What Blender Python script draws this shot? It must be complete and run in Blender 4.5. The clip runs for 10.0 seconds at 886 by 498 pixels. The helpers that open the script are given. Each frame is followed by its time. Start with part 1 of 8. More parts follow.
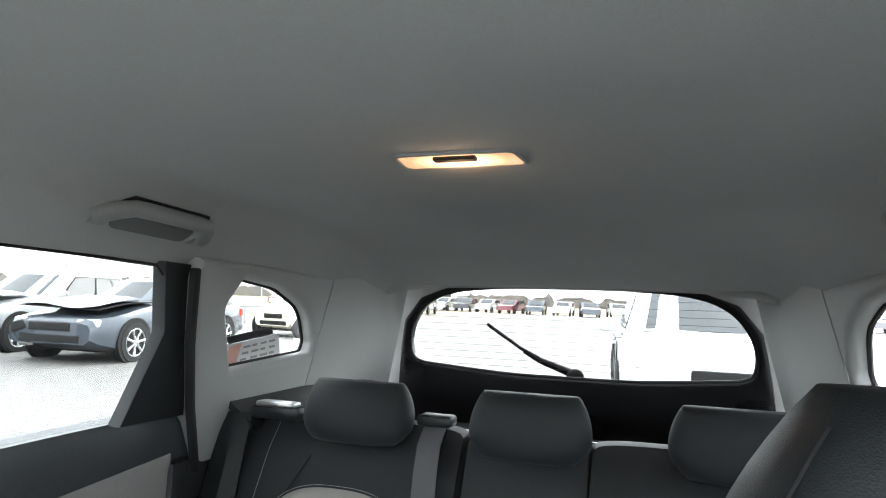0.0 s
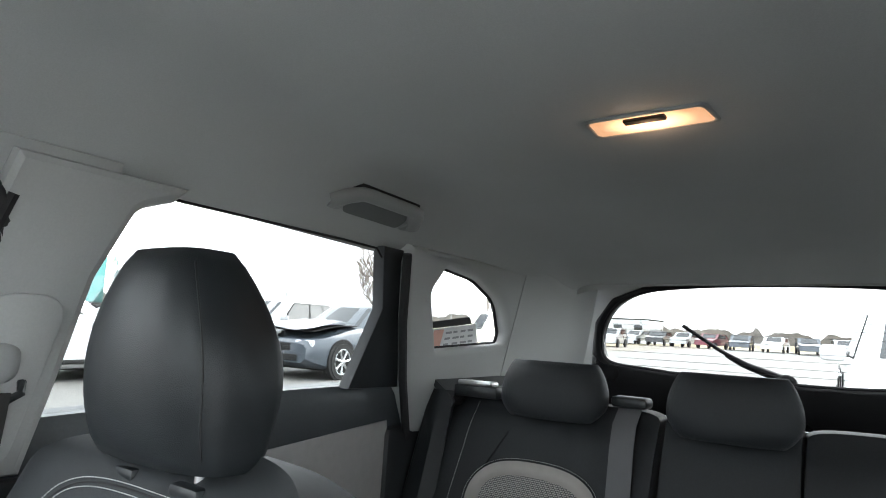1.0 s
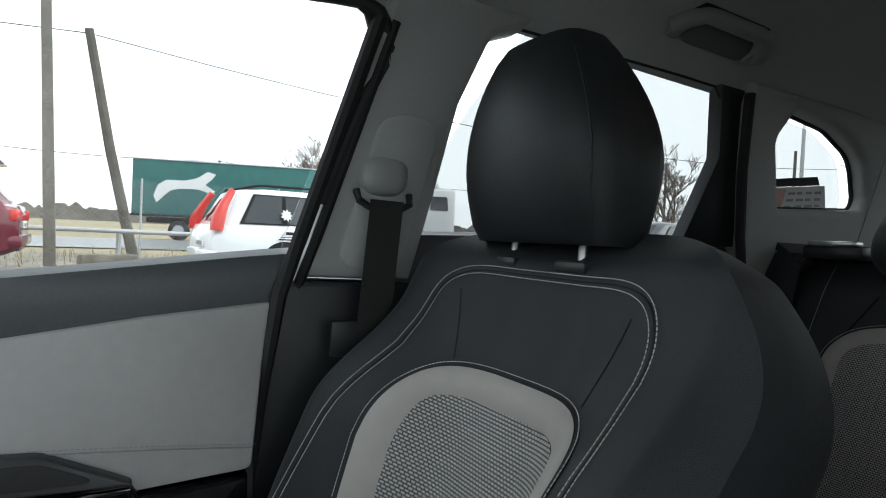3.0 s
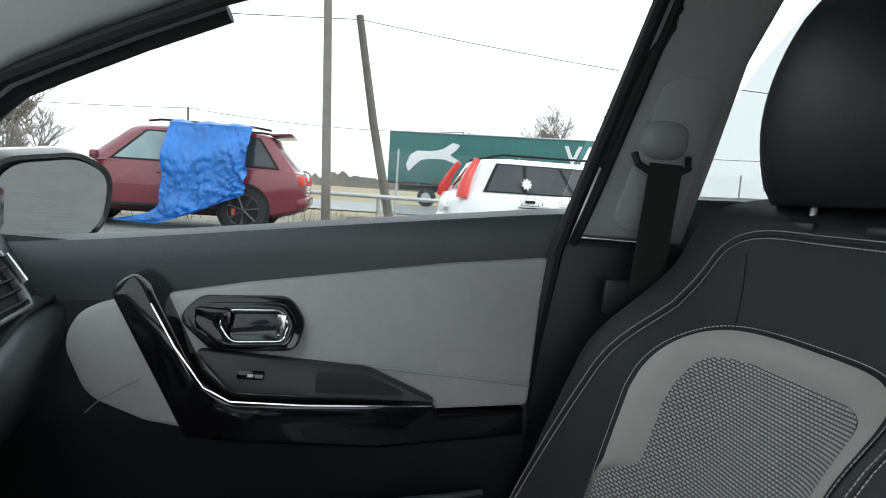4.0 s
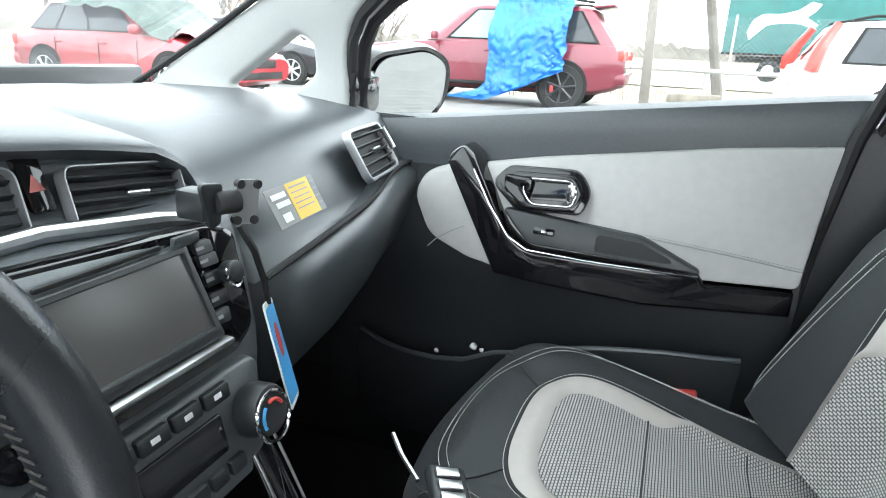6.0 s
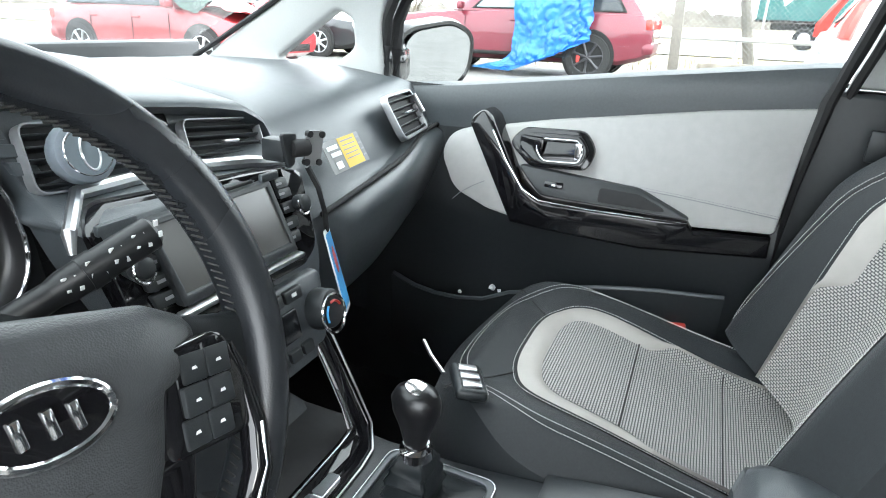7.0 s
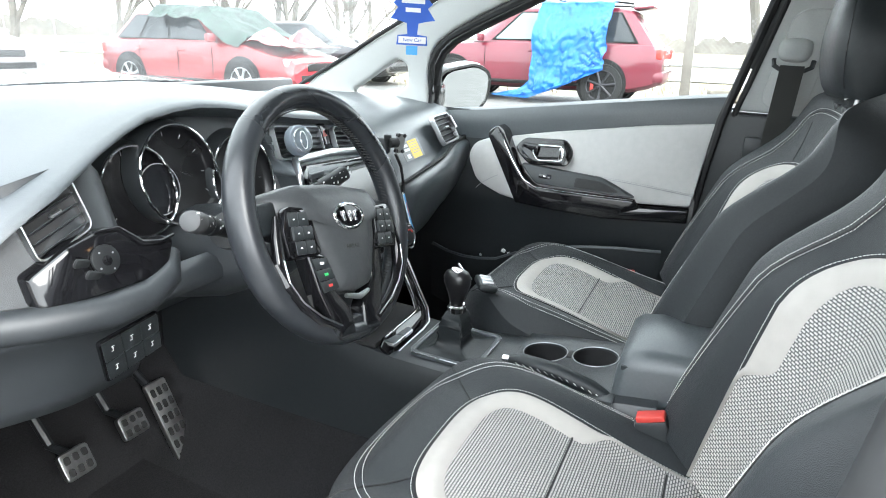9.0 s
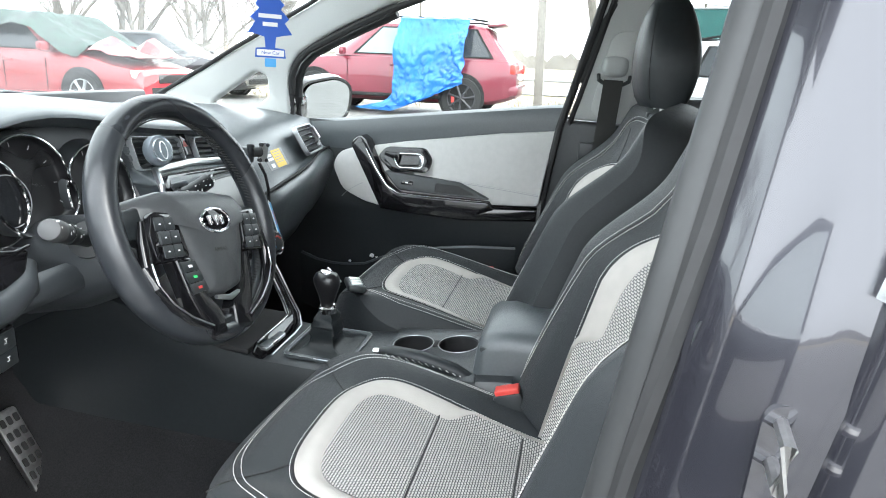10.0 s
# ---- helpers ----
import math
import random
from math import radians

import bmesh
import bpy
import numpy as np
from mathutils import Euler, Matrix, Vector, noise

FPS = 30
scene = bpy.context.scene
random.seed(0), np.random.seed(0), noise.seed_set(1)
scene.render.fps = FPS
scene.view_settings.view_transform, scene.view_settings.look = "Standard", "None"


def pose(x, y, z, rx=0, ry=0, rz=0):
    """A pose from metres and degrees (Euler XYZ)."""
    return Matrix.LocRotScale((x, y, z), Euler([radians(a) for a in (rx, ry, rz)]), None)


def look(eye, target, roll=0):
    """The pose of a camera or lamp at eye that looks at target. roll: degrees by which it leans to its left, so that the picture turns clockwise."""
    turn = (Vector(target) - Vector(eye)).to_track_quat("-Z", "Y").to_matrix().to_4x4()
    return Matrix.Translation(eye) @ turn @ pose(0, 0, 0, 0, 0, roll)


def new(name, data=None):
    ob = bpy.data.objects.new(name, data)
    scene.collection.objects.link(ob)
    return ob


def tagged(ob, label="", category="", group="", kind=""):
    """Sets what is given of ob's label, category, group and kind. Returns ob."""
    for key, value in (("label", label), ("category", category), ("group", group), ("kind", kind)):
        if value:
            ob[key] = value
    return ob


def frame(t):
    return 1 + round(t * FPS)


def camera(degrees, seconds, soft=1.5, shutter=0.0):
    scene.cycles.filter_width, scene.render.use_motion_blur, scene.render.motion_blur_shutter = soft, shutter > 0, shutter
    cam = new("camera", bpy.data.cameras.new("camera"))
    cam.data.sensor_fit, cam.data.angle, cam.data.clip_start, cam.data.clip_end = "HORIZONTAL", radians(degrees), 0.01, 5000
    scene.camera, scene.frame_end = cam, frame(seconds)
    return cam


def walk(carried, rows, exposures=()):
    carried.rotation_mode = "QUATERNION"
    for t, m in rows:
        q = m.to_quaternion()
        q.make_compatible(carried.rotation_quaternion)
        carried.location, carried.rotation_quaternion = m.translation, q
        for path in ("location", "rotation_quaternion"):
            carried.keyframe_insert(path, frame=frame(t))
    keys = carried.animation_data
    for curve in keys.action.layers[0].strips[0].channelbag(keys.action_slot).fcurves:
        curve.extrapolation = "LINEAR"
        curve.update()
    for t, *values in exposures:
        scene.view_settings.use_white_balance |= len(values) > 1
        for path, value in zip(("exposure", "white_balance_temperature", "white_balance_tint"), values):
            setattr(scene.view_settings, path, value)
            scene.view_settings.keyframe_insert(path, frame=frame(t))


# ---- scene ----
cam = camera(71.5, 10.0, soft=1.0)
PATH = [
    (0, (-0.226, -0.323, 1.226), (0.413, -2.211, 1.389), 2.2),
    (0.5, (-0.243, -0.264, 1.187), (0.655, -2.035, 1.428), 2.1),
    (0.8, (-0.243, -0.263, 1.152), (0.819, -1.939, 1.403), 2.5),
    (1, (-0.248, -0.252, 1.12), (0.918, -1.859, 1.359), 3.0),
    (1.5, (-0.224, -0.243, 1.045), (1.109, -1.717, 1.269), 2.2),
    (2, (-0.187, -0.26, 1.003), (1.262, -1.634, 1.106), 2.3),
    (3.5, (-0.165, -0.15, 0.956), (1.719, -0.814, 0.853), 3.2),
    (4, (-0.199, -0.124, 0.95), (1.773, -0.398, 0.761), 3.9),
    (4.2, (-0.209, -0.124, 0.953), (1.773, -0.225, 0.704), 3.7),
    (4.5, (-0.22, -0.125, 0.959), (1.743, -0.003, 0.598), 3.4),
    (5, (-0.254, -0.132, 0.964), (1.629, 0.296, 0.444), 3.0),
    (5.3, (-0.291, -0.142, 0.965), (1.548, 0.403, 0.397), 2.8),
    (5.5, (-0.31, -0.152, 0.969), (1.51, 0.44, 0.389), 2.7),
    (7, (-0.509, -0.24, 0.985), (1.217, 0.478, 0.273), 2.1),
    (7.5, (-0.64, -0.296, 1.015), (1.07, 0.434, 0.279), 2.0),
    (8, (-0.76, -0.367, 1.042), (0.933, 0.401, 0.303), 2.1),
    (8.3, (-0.833, -0.401, 1.051), (0.83, 0.431, 0.313), 2.1),
    (8.5, (-0.902, -0.43, 1.049), (0.758, 0.436, 0.349), 1.8),
    (9, (-1.039, -0.446, 1.036), (0.686, 0.343, 0.4), 1.7),
    (9.3, (-1.09, -0.436, 1.023), (0.722, 0.132, 0.395), 1.8),
    (9.5, (-1.108, -0.428, 1.017), (0.742, 0.018, 0.401), 1.9),
    (10, (-1.11, -0.486, 1.037), (0.76, -0.08, 0.454), 2.5),
]
walk(cam, [(t, look(eye, target, roll)) for t, eye, target, roll in PATH], [(0.0, 3.05, 6500, 10), (0.5, 3.3, 6500, 10), (1.0, 2.72, 6500, 10), (1.5, 1.9, 6500, 10), (2.0, 1.5, 6500, 10), (3.5, 0.85, 6400, 7), (4.0, 0.9, 6400, 7), (4.5, 1.25, 6400, 7), (5.0, 1.85, 6400, 7), (5.5, 2.38, 6400, 7), (7.0, 2.78, 6400, 7), (8.0, 2.87, 6400, 7), (9.0, 2.75, 6400, 7), (10.0, 2.65, 6400, 7)])

# ---- light ----
world = bpy.data.worlds.new("overcast_sky")
world.use_nodes = True
scene.world = world
wn, wl = world.node_tree.nodes, world.node_tree.links
SUN_UP, SUN_ROUND = radians(38), radians(200)
sky = wn.new("ShaderNodeTexSky")
sky.sky_type = "NISHITA"
sky.sun_disc = False
sky.sun_elevation, sky.sun_rotation = SUN_UP, SUN_ROUND
sky.air_density, sky.dust_density, sky.ozone_density = 1.0, 6.0, 1.0
pale = wn.new("ShaderNodeHueSaturation")
pale.inputs["Saturation"].default_value = 0.12
wl.new(sky.outputs[0], pale.inputs["Color"])
cloud = wn.new("ShaderNodeMix")
cloud.data_type = "RGBA"
cloud.inputs["Factor"].default_value = 0.9
cloud.inputs[7].default_value = (8.6, 9.0, 9.5, 1)
wl.new(pale.outputs[0], cloud.inputs[6])
wl.new(cloud.outputs[2], wn["Background"].inputs["Color"])
wn["Background"].inputs["Strength"].default_value = 0.15
sun = new("sun", bpy.data.lights.new("sun", "SUN"))
sun.data.energy, sun.data.angle, sun.data.color = 0.8, radians(40), (1.0, 0.97, 0.93)
sun.rotation_euler = (radians(90) - SUN_UP, 0, -SUN_ROUND + radians(180))


# ---- materials ----
def material(name, base, rough=0.5, metal=0.0, vary=0.15, scale=40.0, bump=0.0, bump_scale=400.0, coat=0.0, spec=0.5, big=3.0, sheen=0.0):
    m = bpy.data.materials.new(name)
    m.use_nodes = True
    n, l = m.node_tree.nodes, m.node_tree.links
    b = n["Principled BSDF"]
    co = n.new("ShaderNodeTexCoord")
    fine, broad = n.new("ShaderNodeTexNoise"), n.new("ShaderNodeTexNoise")
    fine.inputs["Scale"].default_value, broad.inputs["Scale"].default_value = scale, big
    fine.inputs["Detail"].default_value = 5
    for t in (fine, broad):
        l.new(co.outputs["Object"], t.inputs["Vector"])
    add = n.new("ShaderNodeMath")
    add.operation = "ADD"
    l.new(fine.outputs[0], add.inputs[0])
    l.new(broad.outputs[0], add.inputs[1])
    ramp = n.new("ShaderNodeMapRange")
    ramp.inputs["From Min"].default_value, ramp.inputs["From Max"].default_value = 0.7, 1.3
    ramp.inputs["To Min"].default_value, ramp.inputs["To Max"].default_value = 1 - vary, 1 + vary
    l.new(add.outputs[0], ramp.inputs["Value"])
    mul = n.new("ShaderNodeVectorMath")
    mul.operation = "SCALE"
    mul.inputs[0].default_value = base
    l.new(ramp.outputs[0], mul.inputs["Scale"])
    l.new(mul.outputs[0], b.inputs["Base Color"])
    b.inputs["Roughness"].default_value = rough
    rr = n.new("ShaderNodeMapRange")
    rr.inputs["From Min"].default_value, rr.inputs["From Max"].default_value = 0.3, 0.7
    rr.inputs["To Min"].default_value, rr.inputs["To Max"].default_value = max(0.0, rough - 0.06), min(1.0, rough + 0.06)
    l.new(broad.outputs[0], rr.inputs["Value"])
    l.new(rr.outputs[0], b.inputs["Roughness"])
    b.inputs["Metallic"].default_value = metal
    b.inputs["Specular IOR Level"].default_value = spec
    b.inputs["Coat Weight"].default_value = coat
    b.inputs["Sheen Weight"].default_value = sheen
    if bump:
        v = n.new("ShaderNodeTexVoronoi")
        v.inputs["Scale"].default_value = bump_scale
        l.new(co.outputs["Object"], v.inputs["Vector"])
        bp = n.new("ShaderNodeBump")
        bp.inputs["Strength"].default_value, bp.inputs["Distance"].default_value = bump, 0.002
        l.new(v.outputs["Distance"], bp.inputs["Height"])
        l.new(bp.outputs[0], b.inputs["Normal"])
    return m


HEADLINER = material("headliner_cloth", (0.545, 0.56, 0.55), 0.95, vary=0.06, scale=500, bump=0.12, bump_scale=900, spec=0.2)
TRIM_GREY = material("grey_trim_plastic", (0.43, 0.44, 0.43), 0.55, vary=0.04, scale=300, bump=0.1, bump_scale=900)
HANDLE_GREY = material("handle_grey_plastic", (0.34, 0.35, 0.34), 0.45, vary=0.04, scale=300, bump=0.1, bump_scale=900)
# Darker grey that stands for shade behind the grab handles.
HANDLE_SHADE = material("handle_shade_grey", (0.20, 0.21, 0.205), 0.7, vary=0.05, scale=300)
DASH = material("soft_black_plastic", (0.056, 0.064, 0.070), 0.34, vary=0.12, scale=200, bump=0.16, bump_scale=800, spec=0.7)
HUB_COVER = material("grained_hub_plastic", (0.041, 0.044, 0.047), 0.40, vary=0.12, scale=160, bump=0.2, bump_scale=900)
STALK = material("stalk_black_plastic", (0.012, 0.013, 0.014), 0.42, vary=0.12, scale=120, spec=0.3)
STALK_CAP = material("stalk_cap_plastic", (0.045, 0.046, 0.048), 0.6, vary=0.08, scale=60)
LOWER = material("lower_dash_plastic", (0.024, 0.027, 0.030), 0.40, vary=0.12, scale=200, bump=0.12, bump_scale=1100)
PLASTIC = material("hard_black_plastic", (0.019, 0.022, 0.024), 0.40, vary=0.12, scale=120, bump=0.07, bump_scale=800)
LEATHER = material("black_leather", (0.013, 0.016, 0.018), 0.45, vary=0.2, scale=60, bump=0.14, bump_scale=900, spec=0.38)
CLOTH = material("black_seat_cloth", (0.014, 0.017, 0.0195), 0.55, vary=0.22, scale=300, bump=0.25, bump_scale=1200, sheen=0.06, spec=0.42)
PALE = material("pale_grey_leather", (0.40, 0.378, 0.350), 0.5, vary=0.06, scale=40, bump=0.2, bump_scale=900)
DOOR_PALE = material("pale_grey_door_vinyl", (0.43, 0.425, 0.415), 0.5, vary=0.05, scale=60, bump=0.15, bump_scale=1000)
CUP_BLACK = material("satin_black_cup", (0.008, 0.008, 0.009), 0.30, vary=0.1, scale=8)
PIANO = material("piano_black", (0.006, 0.006, 0.007), 0.06, vary=0.1, scale=8, coat=0.35, spec=0.4)
CHROME = material("chrome", (0.80, 0.80, 0.81), 0.12, 1.0, vary=0.05)
SATIN = material("satin_silver", (0.62, 0.63, 0.64), 0.32, 1.0, vary=0.06, scale=200)
DULL_SILVER = material("dull_silver_paint", (0.36, 0.37, 0.38), 0.38, 0.7, vary=0.06, scale=200)
DARK_METAL = material("scuffed_steel", (0.45, 0.45, 0.45), 0.35, 1.0, vary=0.2, scale=150)
RUBBER = material("black_rubber", (0.015, 0.015, 0.016), 0.7, vary=0.2, scale=80)
CARPET = material("dark_carpet", (0.028, 0.028, 0.030), 1.0, vary=0.4, scale=350, bump=0.9, bump_scale=900, spec=0.1)
THREAD = material("white_thread", (0.62, 0.62, 0.60), 0.8, vary=0.1)
SCREEN = material("display_glass", (0.012, 0.013, 0.015), 0.16, vary=0.1, scale=4)
TOUCH = material("matt_touch_screen", (0.085, 0.083, 0.078), 0.22, vary=0.08, scale=5, spec=0.9)
WHITE_MARK = material("white_print", (0.72, 0.72, 0.72), 0.6, vary=0.05)
GREY_MARK = material("grey_print", (0.30, 0.30, 0.31), 0.6, vary=0.05)
RED_PLASTIC = material("red_plastic", (0.55, 0.05, 0.04), 0.4, vary=0.08)
BLUE_CARD = material("blue_card", (0.02, 0.09, 0.42), 0.6, vary=0.05)
SKY_CARD = material("light_blue_print", (0.06, 0.32, 0.65), 0.5, vary=0.05)
YELLOW_CARD = material("yellow_print", (0.75, 0.50, 0.06), 0.5, vary=0.05)
CARD_GREY = material("grey_card", (0.22, 0.22, 0.22), 0.5, vary=0.05)
RIM_LEATHER = material("worn_wheel_leather", (0.017, 0.019, 0.022), 0.30, vary=0.25, scale=70, bump=0.05, bump_scale=700)
BELT = material("belt_webbing", (0.022, 0.022, 0.020), 0.8, vary=0.15, scale=900, bump=0.3, bump_scale=1500)
# Sheen on the black rear belts is put into this lighter grey.
REAR_BELT = material("sheen_belt_webbing", (0.11, 0.11, 0.115), 0.6, vary=0.12, scale=900, bump=0.2, bump_scale=1500)
PILLAR_SEAL = material("grey_rubber_seal", (0.024, 0.025, 0.026), 0.55, vary=0.12, scale=60)
BODY_DARK = material("dark_grey_car_paint", (0.030, 0.030, 0.038), 0.22, 0.4, vary=0.15, scale=900, coat=1.0)
GREEN_MARK = material("green_print", (0.05, 0.55, 0.15), 0.5)


def weave_material():
    m = bpy.data.materials.new("woven_seat_cloth")
    m.use_nodes = True
    n, l = m.node_tree.nodes, m.node_tree.links
    b = n["Principled BSDF"]
    uv = n.new("ShaderNodeUVMap")
    uv.uv_map = "cloth"
    br = n.new("ShaderNodeTexBrick")
    br.inputs["Scale"].default_value = 1.0
    br.inputs["Brick Width"].default_value = 0.0056
    br.inputs["Row Height"].default_value = 0.0039
    br.inputs["Mortar Size"].default_value = 0.0008
    br.inputs["Mortar Smooth"].default_value = 0.4
    br.inputs["Color1"].default_value = (0.52, 0.508, 0.485, 1)
    br.inputs["Color2"].default_value = (0.44, 0.432, 0.415, 1)
    br.inputs["Mortar"].default_value = (0.07, 0.072, 0.074, 1)
    l.new(uv.outputs[0], br.inputs["Vector"])
    l.new(br.outputs["Color"], b.inputs["Base Color"])
    bp = n.new("ShaderNodeBump")
    bp.invert = True
    bp.inputs["Strength"].default_value, bp.inputs["Distance"].default_value = 0.7, 0.0015
    l.new(br.outputs["Fac"], bp.inputs["Height"])
    l.new(bp.outputs[0], b.inputs["Normal"])
    b.inputs["Roughness"].default_value = 0.85
    return m


WOVEN = weave_material()


def glass_material(name, tint=(1, 1, 1), gloss=0.06):
    m = bpy.data.materials.new(name)
    m.use_nodes = True
    n, l = m.node_tree.nodes, m.node_tree.links
    n.remove(n["Principled BSDF"])
    clear, shine, mix, fr = n.new("ShaderNodeBsdfTransparent"), n.new("ShaderNodeBsdfGlossy"), n.new("ShaderNodeMixShader"), n.new("ShaderNodeLayerWeight")
    steep, shape = n.new("ShaderNodeMath"), n.new("ShaderNodeMath")
    steep.operation, shape.operation = "POWER", "MULTIPLY_ADD"
    steep.inputs[1].default_value, shape.inputs[1].default_value, shape.inputs[2].default_value = 5.0, 0.5, gloss / 3
    clear.inputs[0].default_value = (*tint, 1)
    shine.inputs["Roughness"].default_value = 0.02
    l.new(fr.outputs["Facing"], steep.inputs[0])
    l.new(steep.outputs[0], shape.inputs[0])
    l.new(shape.outputs[0], mix.inputs[0])
    l.new(clear.outputs[0], mix.inputs[1])
    l.new(shine.outputs[0], mix.inputs[2])
    l.new(mix.outputs[0], n["Material Output"].inputs["Surface"])
    return m


GLASS = glass_material("window_glass", (0.85, 0.87, 0.865))

# Grey tint is added only to dim the bright yard seen through it.
REAR_GLASS = glass_material("dimmed_rear_glass", (0.62, 0.635, 0.63))


def hazy_glass():
    """Windscreen glass with dashboard glare and haze put in as an uneven pale film."""
    m = glass_material("hazy_windscreen", (0.78, 0.80, 0.795), 0.12)
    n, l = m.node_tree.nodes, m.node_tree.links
    film, mix, mottle, co, ramp = n.new("ShaderNodeBsdfTranslucent"), n.new("ShaderNodeMixShader"), n.new("ShaderNodeTexNoise"), n.new("ShaderNodeTexCoord"), n.new("ShaderNodeMapRange")
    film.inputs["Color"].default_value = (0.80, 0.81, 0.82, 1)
    mottle.inputs["Scale"].default_value, mottle.inputs["Detail"].default_value = 9.0, 8.0
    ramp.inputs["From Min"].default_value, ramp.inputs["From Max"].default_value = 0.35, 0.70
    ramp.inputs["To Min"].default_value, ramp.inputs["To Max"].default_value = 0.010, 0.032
    l.new(co.outputs["Object"], mottle.inputs["Vector"])
    l.new(mottle.outputs[0], ramp.inputs["Value"])
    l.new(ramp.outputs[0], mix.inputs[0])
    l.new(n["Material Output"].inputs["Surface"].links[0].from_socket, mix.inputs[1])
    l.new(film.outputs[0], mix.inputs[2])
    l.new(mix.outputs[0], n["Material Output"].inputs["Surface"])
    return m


WINDSCREEN = hazy_glass()
# Opaque; its pale teal stands in for sky seen through the windows.
SKYLIT_CAR_GLASS = material("skylit_car_glass", (0.22, 0.30, 0.31), 0.06, vary=0.1, scale=3)
CAR_GLASS = material("dark_car_glass", (0.03, 0.035, 0.04), 0.05, vary=0.1, scale=3)
MIRROR = material("mirror_glass", (0.44, 0.45, 0.455), 0.02, 1.0, vary=0.0)


def lamp_material():
    m = bpy.data.materials.new("lit_lamp_lens")
    m.use_nodes = True
    n, l = m.node_tree.nodes, m.node_tree.links
    b = n["Principled BSDF"]
    b.inputs["Base Color"].default_value = (0.8, 0.6, 0.45, 1)
    b.inputs["Roughness"].default_value = 0.3
    b.inputs["Emission Color"].default_value = (1.0, 0.50, 0.24, 1)
    co, g = n.new("ShaderNodeTexCoord"), n.new("ShaderNodeTexGradient")
    g.gradient_type = "SPHERICAL"
    mp = n.new("ShaderNodeMapping")
    mp.inputs["Location"].default_value = (0, 0, 0)
    mp.inputs["Scale"].default_value = (16, 22, 22)
    l.new(co.outputs["Object"], mp.inputs["Vector"])
    l.new(mp.outputs[0], g.inputs["Vector"])
    r = n.new("ShaderNodeMapRange")
    r.inputs["To Min"].default_value, r.inputs["To Max"].default_value = 0.12, 0.7
    l.new(g.outputs["Fac"], r.inputs["Value"])
    l.new(r.outputs[0], b.inputs["Emission Strength"])
    return m


LAMP = lamp_material()


# ---- mesh helpers ----
def thing(name, at, label, category, group="", kind=""):
    ob = new(name)
    ob.location = at
    ob.empty_display_size = 0.05
    return tagged(ob, label, category, group, kind)


def rooted(ob):
    """The offset of a thing from the world, through its parents."""
    p = Vector(ob.location)
    while ob.parent:
        ob = ob.parent
        p = Vector(ob.location) if ob.type == "EMPTY" else p
    return p


def part(name, bm, mat, parent=None, label="", smooth=35):
    bmesh.ops.recalc_face_normals(bm, faces=bm.faces)
    me = bpy.data.meshes.new(name)
    bm.to_mesh(me)
    bm.free()
    if smooth:
        me.polygons.foreach_set("use_smooth", [True] * len(me.polygons))
        me.set_sharp_from_angle(angle=radians(smooth))
    me.materials.append(mat)
    ob = new(name, me)
    if parent:
        ob.parent = parent
        if parent.type == "EMPTY":
            ob.matrix_parent_inverse = Matrix.Translation(-Vector(parent.location))
    if label:
        ob["label"] = label
    return ob


def moved(bm, m):
    bmesh.ops.transform(bm, matrix=m, verts=bm.verts)
    return bm


def loft(rings, closed=True, caps=True, bm=None):
    bm = bm or bmesh.new()
    rows = [[bm.verts.new(p) for p in r] for r in rings]
    for a, b in zip(rows, rows[1:]):
        k = len(a)
        for i in range(k if closed else k - 1):
            j = (i + 1) % k
            try:
                bm.faces.new((a[i], a[j], b[j], b[i]))
            except ValueError:
                pass
    if closed and caps:
        bm.faces.new(rows[0])
        bm.faces.new(rows[-1])
    return bm


def tube(pts, r, n=10, closed=False, flat=1.0, bm=None, up=(0, 0, 1)):
    """A round bar along points; r may be a list; flat squeezes it across 'up'."""
    pts = [Vector(p) for p in pts]
    k = len(pts)
    rings = []
    for i, p in enumerate(pts):
        a = pts[i - 1] if (i > 0 or closed) else pts[i]
        b = pts[(i + 1) % k] if (i < k - 1 or closed) else pts[i]
        d = (b - a).normalized()
        s = d.cross(Vector(up))
        s = s.normalized() if s.length > 1e-4 else d.cross(Vector((1, 0, 0))).normalized()
        t = s.cross(d).normalized()
        q = r[i] if isinstance(r, (list, tuple)) else r
        rings.append([p + s * q * math.cos(2 * math.pi * j / n) + t * q * flat * math.sin(2 * math.pi * j / n) for j in range(n)])
    if closed:
        rings.append(rings[0])
    bm = bm or bmesh.new()
    if closed:
        rows = [[bm.verts.new(p) for p in ring] for ring in rings[:-1]]
        for i in range(k):
            a, b = rows[i], rows[(i + 1) % k]
            for j in range(n):
                bm.faces.new((a[j], a[(j + 1) % n], b[(j + 1) % n], b[j]))
        return bm
    return loft(rings, bm=bm)


def block(c, size, bevel=0.003, rot=(0, 0, 0), seg=2, bm=None, taper=1.0):
    """A box with rounded edges."""
    bm = bm or bmesh.new()
    made = bmesh.ops.create_cube(bm, size=1.0)["verts"]
    m = Matrix.LocRotScale(c, Euler([radians(a) for a in rot]), size)
    for v in made:
        if v.co.z > 0:
            v.co.x *= taper
            v.co.y *= taper
    bmesh.ops.transform(bm, matrix=m, verts=made)
    if bevel:
        es = list({e for v in made for e in v.link_edges})
        bmesh.ops.bevel(bm, geom=es, offset=bevel, segments=seg, affect="EDGES", profile=0.5)
    return bm


